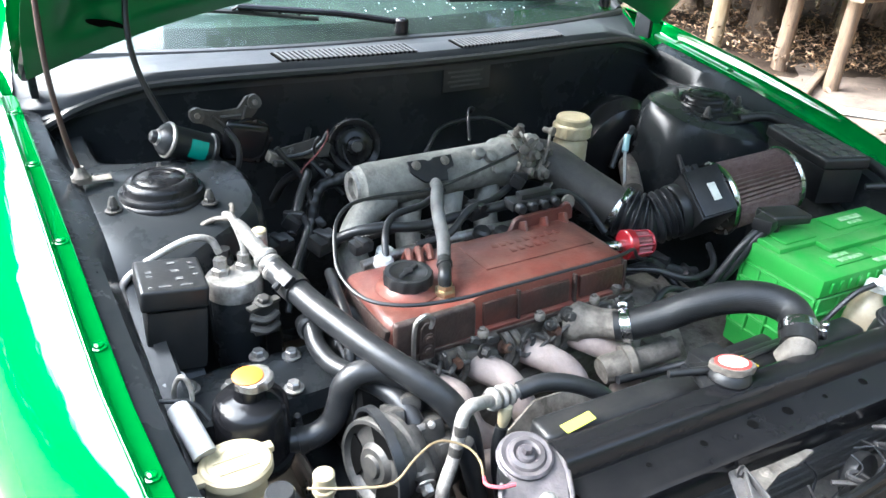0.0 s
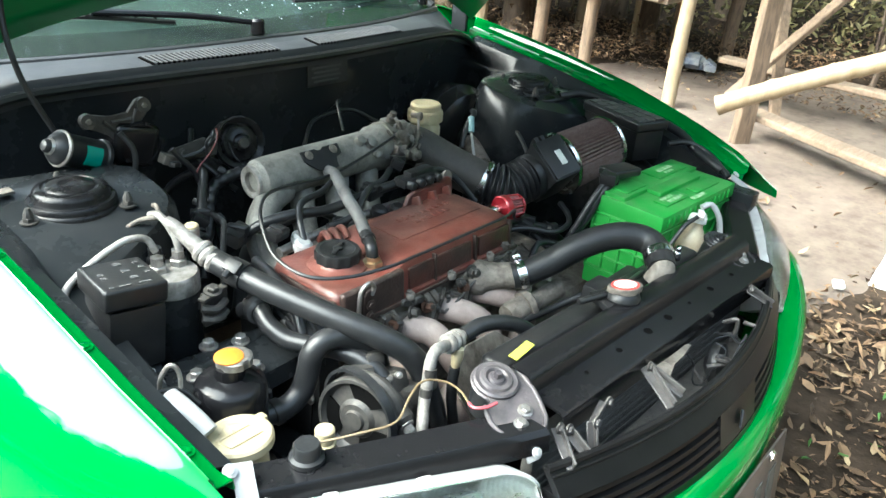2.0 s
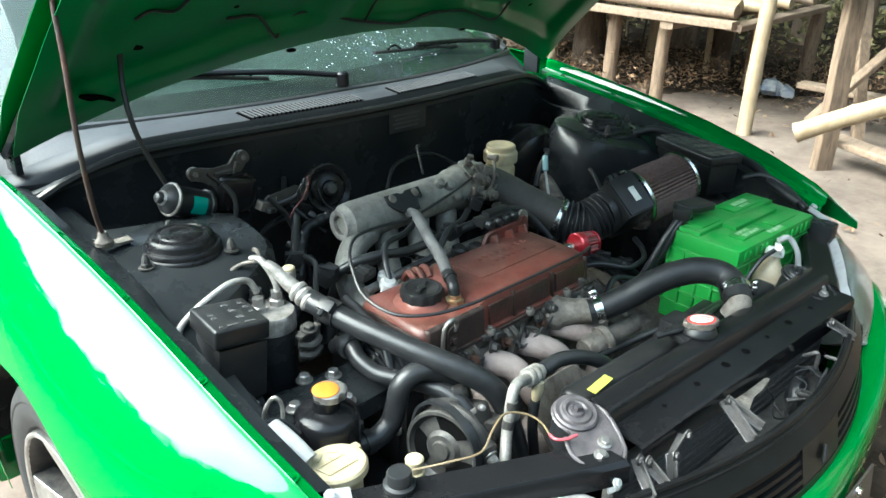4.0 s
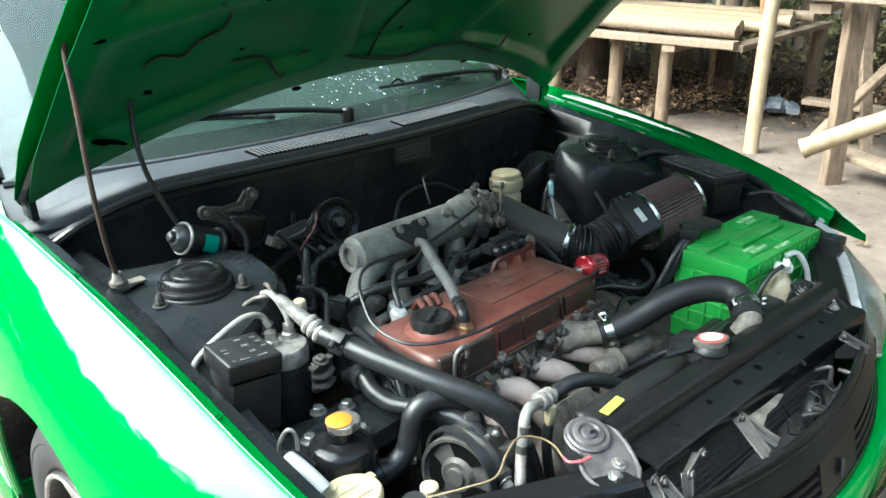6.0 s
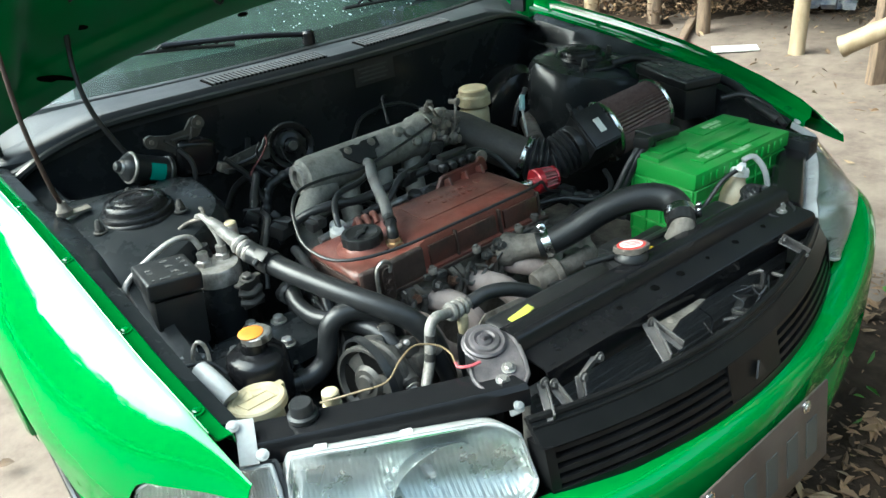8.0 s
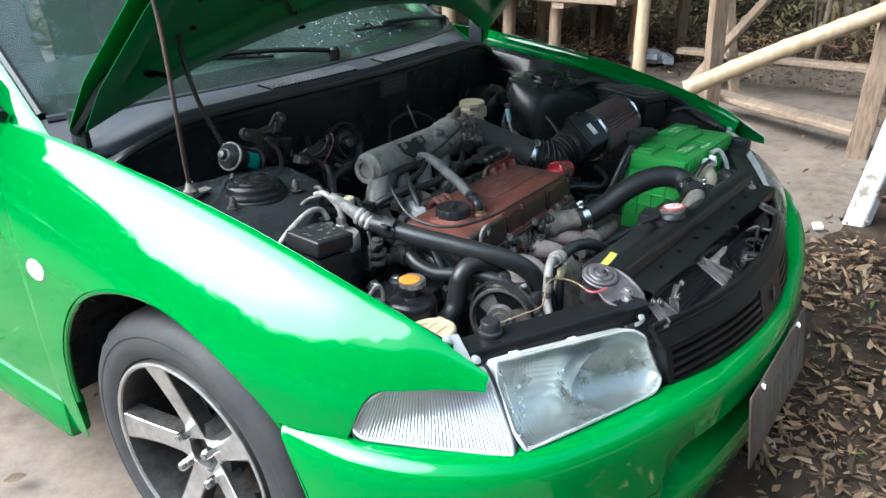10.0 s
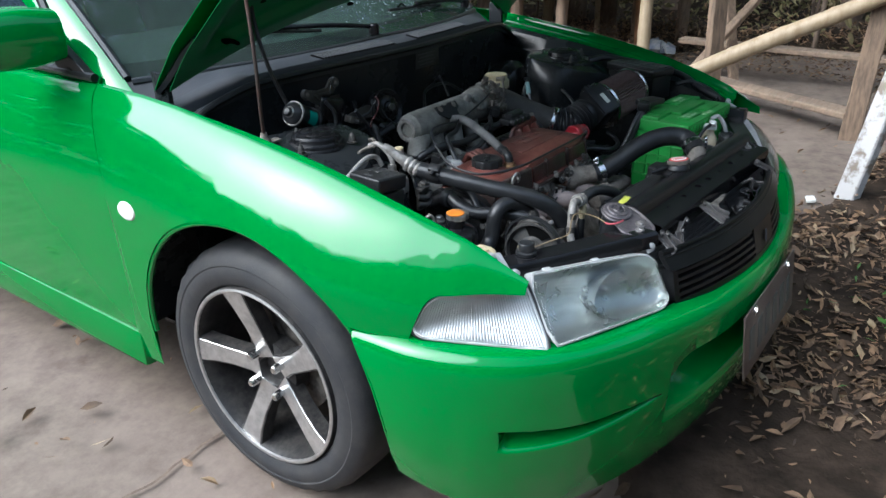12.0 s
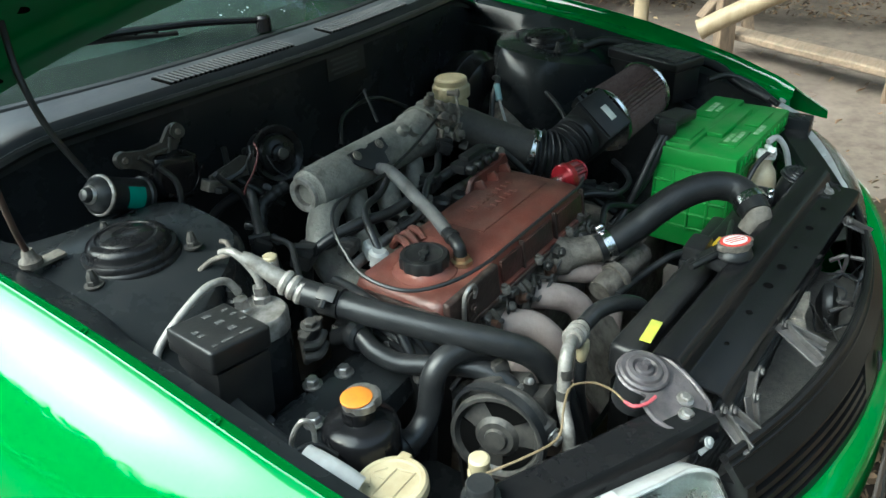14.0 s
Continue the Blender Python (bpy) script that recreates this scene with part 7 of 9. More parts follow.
lathe(bm, [(0.0172, 0), (0.0172, 0.0012), (0.016, 0.0018), (0.002, 0.0018)], Matrix.Translation((-0.537, 0.530, 0.6662)), 30)
part("cap_disc", bm, M_YELLOW, rcap, "orange-yellow cap face")
bm = bmesh.new()
tube(bm, [(-0.610, 0.556, 0.610), (-0.613, 0.552, 0.655), (-0.606, 0.540, 0.682), (-0.598, 0.534, 0.670), (-0.598, 0.538, 0.62)], 0.0028, 8, 5)
solo("wire_hook", bm, M_PIPE, "bent pale metal wire hook beside the reservoir", "hook")
bm = bmesh.new()
box(bm, (0.032, 0.034, 0.03), Matrix.Translation((-0.610, 0.612, 0.622)) @ Matrix.Rotation(0.5, 4, "Z"), 0.005)
solo("wiring_connector", bm, M_GREYPL, "pale grey plug of the wing wiring", "connector")

# washer bottle neck and cap
wash = thing("washer_bottle", (-0.578, 0.456, 0.47), "cream washer bottle neck with a yellowed snap cap", "bottle")
bm = bmesh.new()
lathe(bm, [(0.045, 0), (0.045, 0.05), (0.033, 0.085), (0.031, 0.135), (0.034, 0.138), (0.034, 0.146)], Matrix.Translation((-0.578, 0.456, 0.470)), 30)
part("bottle_neck", bm, M_CREAM, wash)
wm = Matrix.Translation((-0.576, 0.458, 0.605)) @ Matrix.Rotation(radians(-5), 4, "X")
bm = bmesh.new()
lathe(bm, [(0.036, 0.0), (0.0385, 0.002), (0.0385, 0.011), (0.036, 0.014), (0.031, 0.0145), (0.029, 0.0125), (0.016, 0.0125), (0.002, 0.0125)], wm, 40)
box(bm, (0.014, 0.018, 0.008), wm @ Matrix.Translation((-0.040, -0.006, 0.008)), 0.003)
box(bm, (0.012, 0.014, 0.008), wm @ Matrix.Translation((0.038, 0.012, 0.008)), 0.003)
wc = part("washer_cap", bm, M_CREAM, wash, "yellowed snap-on washer cap")
bm = bmesh.new()
for a, b in ((tuple(1.5 * c for c in p), tuple(1.5 * c for c in q)) for p, q in (((-0.013, -0.010), (-0.016, 0.004)), ((-0.016, 0.004), (0.012, 0.004)), ((0.012, 0.004), (0.014, -0.010)), ((-0.013, -0.010), (0.014, -0.010)), ((-0.010, 0.010), (-0.002, 0.016)), ((0.002, 0.016), (0.010, 0.010)), ((0, 0.006), (0, 0.017)))):
    tube(bm, [wm @ Vector((*a, 0.0132)), wm @ Vector((*b, 0.0132))], 0.0011, 6, 1)
part("washer_symbol", bm, M_CREAM, wc, "moulded screen-washer symbol")
bm = bmesh.new()
tube(bm, [(-0.613, 0.535, 0.644), (-0.610, 0.515, 0.640), (-0.606, 0.495, 0.632), (-0.602, 0.478, 0.622)], 0.0130, 14, 4)
solo("silver_tube", bm, M_GREYPL, "short dull silver tube along the wing", "tube")
bm = bmesh.new()
lathe(bm, [(0.010, 0), (0.010, 0.03), (0.013, 0.031), (0.013, 0.036), (0.0105, 0.037), (0.0115, 0.040), (0.0115, 0.054), (0.009, 0.056)], Matrix.Translation((-0.501, 0.402, 0.562)), 16)
solo("service_cap", bm, M_CREAM, "small pale yellow service port cap", "cap")
bm = bmesh.new()
lathe(bm, [(0.022, 0), (0.022, 0.006), (0.017, 0.008), (0.017, 0.022), (0.015, 0.025), (0.003, 0.025)], Matrix.Translation((-0.560, 0.362, 0.636)) @ Matrix.Diagonal((0.85, 0.85, 0.85, 1)), 24)
solo("rubber_buffer", bm, M_RUBBER, "round black rubber bonnet buffer on the crossbar", "buffer")
bm = bmesh.new()
tube(bm, [(-0.525, 0.385, 0.622), (-0.490, 0.352, 0.636), (-0.455, 0.336, 0.640), (-0.425, 0.345, 0.652), (-0.395, 0.352, 0.656), (-0.370, 0.338, 0.650), (-0.365, 0.318, 0.645), (-0.372, 0.300, 0.642)], 0.0014, 6, 5)
solo("yellow_wire", bm, mat("yellowed_wire", (0.15, 0.11, 0.06), 0.5), "thin yellowed wire over the crossbar", "wire")
bm = bmesh.new()
tube(bm, [(-0.372, 0.300, 0.642), (-0.376, 0.288, 0.644), (-0.366, 0.278, 0.645), (-0.352, 0.274, 0.646)], 0.0020, 6, 5)
solo("red_wire", bm, mat("pinkish_wire", (0.34, 0.06, 0.075), 0.5), "short pinkish red wire", "wire")

# relay box, receiver-drier and their pipes
fuse = thing("relay_box", (-0.582, 0.680, 0.58), "black plastic relay box with a printed lid", "relay box")
ft = Matrix.Translation((-0.581, 0.680, 0.012)) @ Matrix.Rotation(radians(-4), 4, "Z") @ Matrix.Rotation(radians(6), 4, "Y")
bm = bmesh.new()
box(bm, (0.070, 0.074, 0.085), ft @ Matrix.Translation((-0.070, 0, 0.640)), 0.005)
part("box_body", bm, M_PLASTIC, fuse)
bm = bmesh.new()
box(bm, (0.077, 0.081, 0.028), ft @ Matrix.Translation((-0.073, 0, 0.700)), 0.005, 3)
bx = part("box_lid", bm, M_PLASTIC, fuse)
M_FAINT = mat("faint_print", (0.055, 0.055, 0.055), 0.7)
for x, y, w, l in ((-0.024, 0.006, 0.009, 0.008), (-0.024, -0.004, 0.009, 0.006), (0.004, 0.026, 0.012, 0.009), (0.006, 0.006, 0.012, 0.009), (0.008, -0.014, 0.012, 0.009), (0.026, 0.024, 0.008, 0.006), (0.027, 0.010, 0.008, 0.006), (0.028, -0.006, 0.008, 0.006), (-0.010, -0.030, 0.018, 0.005), (0.014, -0.030, 0.018, 0.005), (-0.026, -0.030, 0.006, 0.005)):
    bm = bmesh.new()
    box(bm, (w * 0.75, l * 0.75, 0.0008), ft @ Matrix.Translation((-0.073 + x, y, 0.7143)), 0.0)
    part("lid_print", bm, M_FAINT, bx, "faint grey printing")
drier = thing("receiver_drier", (-0.498, 0.735, 0.55), "silver-topped receiver-drier can with pipe fittings", "drier")
bm = bmesh.new()
lathe(bm, [(0.034, 0.0), (0.036, 0.006), (0.036, 0.11), (0.033, 0.114)], Matrix.Translation((-0.494, 0.722, 0.55)), 30)
part("drier_can", bm, M_BLACK, drier)
bm = bmesh.new()
lathe(bm, [(0.037, 0.0), (0.037, 0.022), (0.034, 0.026), (0.004, 0.026)], Matrix.Translation((-0.494, 0.722, 0.660)), 30)
part("drier_head", bm, M_PIPE, drier)
for dx, dy, m_ in ((-0.014, 0.008, M_STEEL), (0.018, 0.010, M_STEEL), (-0.002, 0.034, M_PLASTIC)):
    bm = bmesh.new()
    lathe(bm, [(0.012, 0), (0.012, 0.008), (0.009, 0.010), (0.009, 0.022)], Matrix.Translation((-0.494 + dx, 0.722 + dy, 0.686)), 6 if m_ is M_STEEL else 18)
    part("pipe_nut", bm, m_, drier)
hose("drier_pipe", [(-0.628, 0.640, 0.640), (-0.626, 0.668, 0.656), (-0.630, 0.715, 0.682), (-0.628, 0.732, 0.698), (-0.608, 0.738, 0.712), (-0.575, 0.740, 0.728), (-0.540, 0.742, 0.738), (-0.516, 0.738, 0.734), (-0.507, 0.732, 0.715)], 0.0048, M_PIPE,
     "chalky aluminium pipe round the relay box", "pipe")
hose("drier_outlet_pipe", [(-0.474, 0.731, 0.705), (-0.475, 0.736, 0.724), (-0.478, 0.752, 0.742), (-0.480, 0.768, 0.748), (-0.482, 0.785, 0.742)], 0.0052, M_PIPE, "short bent aluminium pipe from the drier", "pipe")
bm = bmesh.new()
tube(bm, [(-0.530, 0.790, 0.712), (-0.515, 0.792, 0.728), (-0.495, 0.786, 0.738), (-0.480, 0.770, 0.744), (-0.472, 0.782, 0.752), (-0.470, 0.796, 0.750)], 0.0034, 10, 4)
joint = solo("pipe_joint", bm, M_CAST, "dull metal pipe joint with a capped valve", "pipe joint")
part("valve_stem", lathe(bmesh.new(), [(0.010, 0), (0.010, 0.022), (0.007, 0.025)], Matrix.Translation((-0.453, 0.731, 0.712)), 14), M_STEEL, joint)
bm = bmesh.new()
lathe(bm, [(0.0095, 0), (0.0095, 0.016), (0.007, 0.018)], Matrix.Translation((-0.453, 0.731, 0.722)), 14)
solo("valve_cap", bm, M_CREAM, "small pale yellow valve cap", "cap")

# engine mount beam on the near rail
bm = bmesh.new()
rows = []
for i in range(9):
    u = i / 8
    x = -0.60 + 0.20 * u
    rows.append([(x, 0.545 + 0.02 * u, 0.56), (x, 0.552 + 0.02 * u, 0.592 - 0.01 * u), (x, 0.57 + 0.02 * u, 0.598 - 0.01 * u), (x, 0.64, 0.600), (x, 0.655, 0.592), (x, 0.66, 0.54)])
grid(bm, rows, False, True)
wobble(bm, 0.002, 25)
mount = solo("engine_mount", bm, M_BLACK, "dusty black engine mount bracket", "mount")
for p in ((-0.452, 0.632, 0.598), (-0.47, 0.575, 0.592), (-0.54, 0.60, 0.600), (-0.585, 0.62, 0.600), (-0.49, 0.65, 0.598)):
    bm = bmesh.new()
    bolt(bm, p, r=0.0085, h=0.011)
    part("mount_bolt", bm, M_STEEL, mount)
bm = bmesh.new()
box(bm, (0.09, 0.12, 0.09), Matrix.Translation((-0.53, 0.62, 0.53)), 0.02, 3)
part("mount_rubber", bm, M_RUBBER, mount)

# wiper motor on the firewall
wip = thing("wiper_motor", (-0.44, 1.0, 0.74), "black wiper motor with a teal label on the firewall", "motor")
wa = axis((-0.522, 0.972, 0.795), (-0.432, 0.988, 0.752)) @ Matrix.Diagonal((0.88, 0.88, 1, 1))
bm = bmesh.new()
lathe(bm, [(0.002, -0.014), (0.008, -0.013), (0.011, -0.010), (0.012, -0.004), (0.017, -0.001), (0.023, 0.003), (0.0275, 0.008), (0.0300, 0.014), (0.028, 0.017), (0.028, 0.078), (0.031, 0.080), (0.031, 0.086), (0.02, 0.09)], wa, 30)
part("motor_can", bm, M_RUBBER, wip)
facing = wa.to_3x3().inverted() @ Vector((-0.5, -1.1, 0.35))
face = math.atan2(facing.y, facing.x)
bm = bmesh.new()
rows = []
for k in range(13):
    a = face + radians(-34 + 68 * k / 12)
    rows.append([wa @ Vector((0.0288 * math.cos(a), 0.0288 * math.sin(a), z)) for z in (0.040, 0.068)])
grid(bm, rows)
shell(bm, 0.0006)
part("motor_label", bm, M_TEAL, wip, "bright teal label")
bm = bmesh.new()
lathe(bm, [(0.0290, 0.010), (0.0315, 0.012), (0.0315, 0.015), (0.0290, 0.017)], wa, 30)
lathe(bm, [(0.0120, -0.006), (0.0140, -0.004), (0.0150, -0.001)], wa, 24)
part("motor_ring", bm, M_STEEL, wip, "dull steel rings of the motor cap")
bm = bmesh.new()
box(bm, (0.075, 0.045, 0.07), Matrix.Translation((-0.392, 0.992, 0.768)) @ Matrix.Rotation(0.25, 4, "Y"), 0.015, 3)
lathe(bm, [(0.036, 0), (0.036, 0.012), (0.033, 0.015), (0.031, 0.015), (0.030, 0.013), (0.004, 0.013)], axis((-0.388, 0.985, 0.770), (-0.387, 0.90, 0.776)), 26)
for a in range(0, 360, 72):
    bolt(bm, (-0.388 + 0.034 * math.cos(radians(a)), 0.968, 0.771 + 0.034 * math.sin(radians(a))), (0, -1, 0.1), 0.0035, 0.004, False)
part("gear_case", bm, M_BLACKBAR, wip)
bm = bmesh.new()
slab(bm, [(-0.474, 0.820), (-0.464, 0.831), (-0.446, 0.825), (-0.426, 0.818), (-0.398, 0.820), (-0.386, 0.840), (-0.368, 0.842), (-0.360, 0.828), (-0.372, 0.810), (-0.392, 0.798), (-0.404, 0.776), (-0.418, 0.770), (-0.430, 0.792), (-0.450, 0.804), (-0.470, 0.808)], 0.006, Matrix.Translation((0, 0.986, 0)) @ Matrix.Rotation(radians(90), 4, "X"), 0.002)
for x, z in ((-0.462, 0.819), (-0.373, 0.830)):
    lathe(bm, [(0.005, -0.004), (0.0115, -0.004), (0.0115, 0.006), (0.005, 0.006)], axis((x, 0.982, z), (x, 0.90, z + 0.01)), 18)
for x0, z0, x1, z1 in ((-0.440, 0.815, -0.410, 0.785), (-0.385, 0.825, -0.400, 0.790), (-0.428, 0.812, -0.395, 0.812)):
    tube(bm, [(x0, 0.979, z0), (x1, 0.979, z1)], 0.003, 8, 1)
wobble(bm, 0.0012, 60)
part("motor_bracket", bm, M_DARKCAST, wip, "grimy cast bracket")
for x, z in ((-0.462, 0.819), (-0.373, 0.830), (-0.405, 0.796)):
    part("motor_bolt", bolt(bmesh.new(), (x, 0.980, z), (0, -1, 0.1), 0.005, 0.006), M_CAST, wip)
bm = bmesh.new()
box(bm, (0.028, 0.02, 0.016), Matrix.Translation((-0.352, 0.955, 0.742)) @ Matrix.Rotation(0.4, 4, "Y"), 0.003)
part("motor_plug", bm, M_CAST, wip)
hose("motor_cable", [(-0.425, 0.962, 0.80), (-0.412, 0.95, 0.775), (-0.415, 0.945, 0.745), (-0.43, 0.95, 0.72)], 0.0045, M_RUBBER, "black wiper motor cable", "cable", n=8)

# vacuum capsule, servo and fluid reservoirs
bm = bmesh.new()
lathe(bm, [(0.044, 0.03), (0.046, 0.020), (0.047, 0.006), (0.044, 0.002), (0.038, 0.004), (0.034, 0.007), (0.030, 0.003), (0.024, 0.003), (0.016, 0.000), (0.015, -0.006), (0.010, -0.009), (0.002, -0.009)], axis((-0.210, 0.960, 0.740), (-0.195, 1.04, 0.718)), 36)
vac = solo("vacuum_capsule", bm, M_STRUT, "round black vacuum capsule on the firewall", "capsule")
bm = bmesh.new()
lathe(bm, [(0.0095, -0.010), (0.0085, -0.014), (0.003, -0.0145)], axis((-0.210, 0.960, 0.740), (-0.195, 1.04, 0.718)), 20)
part("capsule_tip", bm, M_DARKCAST, vac)
bm = bmesh.new()
box(bm, (0.07, 0.04, 0.05), Matrix.Translation((-0.19, 1.02, 0.715)), 0.008)
part("capsule_bracket", bm, M_PLASTIC, vac)
servo = thing("brake_servo", (0.42, 1.02, 0.53), "large round black brake servo with master cylinder", "brake servo")
bm = bmesh.new()
lathe(bm, [(0.112, 0.09), (0.118, 0.06), (0.118, 0.048), (0.110, 0.040), (0.104, 0.018), (0.085, 0.004), (0.045, 0.0), (0.040, -0.012), (0.02, -0.014)], axis((0.415, 0.945, 0.625), (0.42, 1.05, 0.63)), 44)
part("servo_shell", bm, M_BLACKBAR, servo)
bm = bmesh.new()
tube(bm, [(0.41, 0.94, 0.625), (0.36, 0.87, 0.615), (0.33, 0.83, 0.61)], 0.02, 16, 3)
part("master_cylinder", bm, M_CAST, servo)
brk = thing("brake_fluid_reservoir", (0.245, 0.938, 0.61), "cream brake fluid reservoir with a ribbed screw cap", "reservoir")
bm = bmesh.new()
lathe(bm, [(0.032, 0), (0.034, 0.01), (0.034, 0.06), (0.030, 0.066), (0.028, 0.075)], Matrix.Translation((0.245, 0.938, 0.631)), 30)
part("reservoir_body", bm, M_CREAM, brk)
bm = bmesh.new()
rows = []
for r, z in ((0.036, 0.0), (0.0385, 0.002), (0.0385, 0.022), (0.035, 0.025), (0.033, 0.026), (0.033, 0.036), (0.030, 0.039), (0.003, 0.039)):
    rows.append([(0.245 + (r - (0.0016 if k % 4 < 2 and r > 0.038 else 0)) * math.cos(2 * math.pi * k / 64), 0.938 + (r - (0.0016 if k % 4 < 2 and r > 0.038 else 0)) * math.sin(2 * math.pi * k / 64), 0.704 + z) for k in range(64)])
grid(bm, rows, True, True)
part("screw_cap", bm, M_CREAM, brk, "ribbed yellowed screw cap")
clu = thing("clutch_fluid_reservoir", (0.485, 1.0, 0.62), "small clouded clutch fluid reservoir", "reservoir")
bm = bmesh.new()
lathe(bm, [(0.015, 0), (0.016, 0.04), (0.022, 0.050), (0.023, 0.054)], Matrix.Translation((0.485, 1.0, 0.635)), 24)
part("reservoir_body", bm, M_GREYPL, clu)
bm = bmesh.new()
lathe(bm, [(0.025, 0), (0.026, 0.002), (0.026, 0.012), (0.023, 0.014), (0.003, 0.014)], Matrix.Translation((0.485, 1.0, 0.687)), 28)
part("screw_cap", bm, M_GREYPL, clu)
hose("servo_hose", [(0.40, 0.93, 0.70), (0.375, 0.905, 0.705), (0.345, 0.90, 0.68), (0.32, 0.89, 0.64)], 0.006, M_RUBBER, "black vacuum hose at the servo", n=10)
bm = bmesh.new()
tube(bm, [(0.36, 0.90, 0.70), (0.345, 0.885, 0.672)], 0.007, 10, 2)
solo("check_valve", bm, mat("pale_blue_plastic", (0.22, 0.36, 0.38), 0.5), "pale blue plastic check valve", "valve")
hose("thin_pipe", [(0.345, 0.885, 0.672), (0.33, 0.86, 0.63), (0.32, 0.84, 0.60)], 0.003, M_GREYPL, "thin pale pipe below the valve", "pipe", n=8)
hose("speed_cable", [(0.44, 0.85, 0.69), (0.40, 0.78, 0.665), (0.37, 0.74, 0.64), (0.35, 0.72, 0.60)], 0.0045, M_RUBBER, "thin black cable beside the filter", "cable", n=8)
# second relay box by the far wing
rb = thing("fuse_box", (0.615, 0.655, 0.60), "long black fuse box with a moulded lid beside the wing", "fuse box")
rt = Matrix.Translation((0.592, 0.645, 0.022)) @ Matrix.Rotation(radians(-20), 4, "Z")
bm = bmesh.new()
box(bm, (0.080, 0.180, 0.070), rt @ Matrix.Translation((0, 0, 0.665)), 0.006)
part("box_body", bm, M_PLASTIC, rb)
bm = bmesh.new()
box(bm, (0.090, 0.190, 0.022), rt @ Matrix.Translation((0, 0, 0.708)) , 0.006, 3)
M_FUSE = mat("dusty_lid_plastic", (0.030, 0.031, 0.030), 0.5, 0.0, (0.055, 0.053, 0.048), 30, bump=0.1, dust=DUST, dust_amount=0.35)
lid2 = part("box_lid", bm, M_PLASTIC, rb)
for k in range(18):
    bm = bmesh.new()
    box(bm, (0.0225, 0.0255, 0.005), rt @ Matrix.Translation((-0.0265 + 0.0265 * (k % 3), -0.0745 + 0.0298 * (k // 3), 0.7200)), 0.0015, 1)
    part("lid_panel", bm, M_FUSE, lid2)
bm = bmesh.new()
box(bm, (0.040, 0.085, 0.14), Matrix.Translation((0.562, 0.352, 0.585)), 0.006)
solo("support_post", bm, M_BLACK, "black painted sheet-metal corner post", "post")

# identification plate on the firewall
bm = bmesh.new()
box(bm, (0.105, 0.002, 0.046), Matrix.Translation((0.060, 1.0445, 0.808)), 0.001)
idp = solo("maker_plate", bm, mat("dull_plate_metal", (0.022, 0.022, 0.023), 0.5, 0.3, (0.035, 0.035, 0.035), 50), "small dark riveted data plate on the firewall", "plate")
for k in range(4):
    bm = bmesh.new()
    box(bm, (0.078 - 0.012 * (k % 2), 0.0008, 0.0035), Matrix.Translation((0.056, 1.0432, 0.822 - 0.009 * k)), 0)
    part("plate_bar", bm, bpy.data.materials["faint_print"], idp)

# bonnet prop and the hanging cable
bm = bmesh.new()
tube(bm, ROD, 0.0037, 10, 6)
prop = solo("bonnet_prop", bm, M_ROD, "rusty thin steel bonnet prop rod", "prop rod")
bm = bmesh.new()
lathe(bm, [(0.013, 0), (0.013, 0.006), (0.009, 0.010), (0.006, 0.02)], Matrix.Translation(ROD[0]) @ Matrix.Translation((0, 0, -0.012)), 16)
box(bm, (0.045, 0.02, 0.004), Matrix.Translation(ROD[0]) @ Matrix.Translation((0.016, 0, -0.014)), 0.001)
part("prop_foot", bm, M_CAST, prop)
hose("washer_tube", STAY, 0.0045, M_RUBBER, "thin black washer tube hanging from the bonnet", "tube", n=8)

# wiper arms on the screen
for x0, v0, x1, v1 in ((-0.02, 0.02, -0.44, 0.10), (0.62, 0.03, 0.12, 0.085)):
    wpr = thing("windscreen_wiper", (x0, 1.25, 0.88), "black wiper arm and blade at the foot of the screen", "wiper", "windscreen wipers")
    off = Vector((0, -0.012, 0.016))
    p0, p1 = Vector(screen_point(x0, v0)) + off, Vector(screen_point(x1, v1)) + off
    bm = bmesh.new()
    tube(bm, [p0, p0.lerp(p1, 0.3) + Vector((0, -0.004, 0.008)), p0.lerp(p1, 0.7) + Vector((0, 0, 0.006))], 0.006, 8, 4)
    lathe(bm, [(0.014, -0.02), (0.014, 0.004), (0.01, 0.008)], Matrix.Translation(p0), 16)
    part("wiper_arm", bm, M_BLACKBAR, wpr)
    bm = bmesh.new()
    a, b = p0.lerp(p1, 0.36), p1
    tube(bm, [a + Vector((0, 0.006, -0.006)), a.lerp(b, 0.5) + Vector((0, 0.004, -0.004)), b + Vector((0, 0.006, -0.006))], 0.0045, 6, 4)
    part("wiper_blade", bm, M_RUBBER, wpr)
    for u in (0.2, 0.5, 0.8):
        bm = bmesh.new()
        q = a.lerp(b, u)
        tube(bm, [q + (b - a) * -0.07, q + Vector((0, 0, 0.009)), q + (b - a) * 0.07], 0.0025, 6, 4)
        part("blade_bridge", bm, M_BLACKBAR, wpr)

# throttle cable over the cover, looms and vacuum hoses
hose("throttle_cable", [(0.07, 0.835, 0.745), (-0.05, 0.80, 0.735), (-0.16, 0.785, 0.722), (-0.255, 0.765, 0.736), (-0.312, 0.750, 0.740), (-0.345, 0.725, 0.732), (-0.362, 0.695, 0.712), (-0.372, 0.655, 0.690), (-0.362, 0.600, 0.680), (-0.322, 0.562, 0.680), (-0.258, 0.545, 0.681), (-0.200, 0.543, 0.681), (-0.096, 0.542, 0.681), (0.013, 0.542, 0.681), (0.060, 0.556, 0.675), (0.10, 0.58, 0.640), (0.16, 0.60, 0.61)],
     0.0028, M_RUBBER, "thin black cable looped over the cam cover", "cable", n=8)
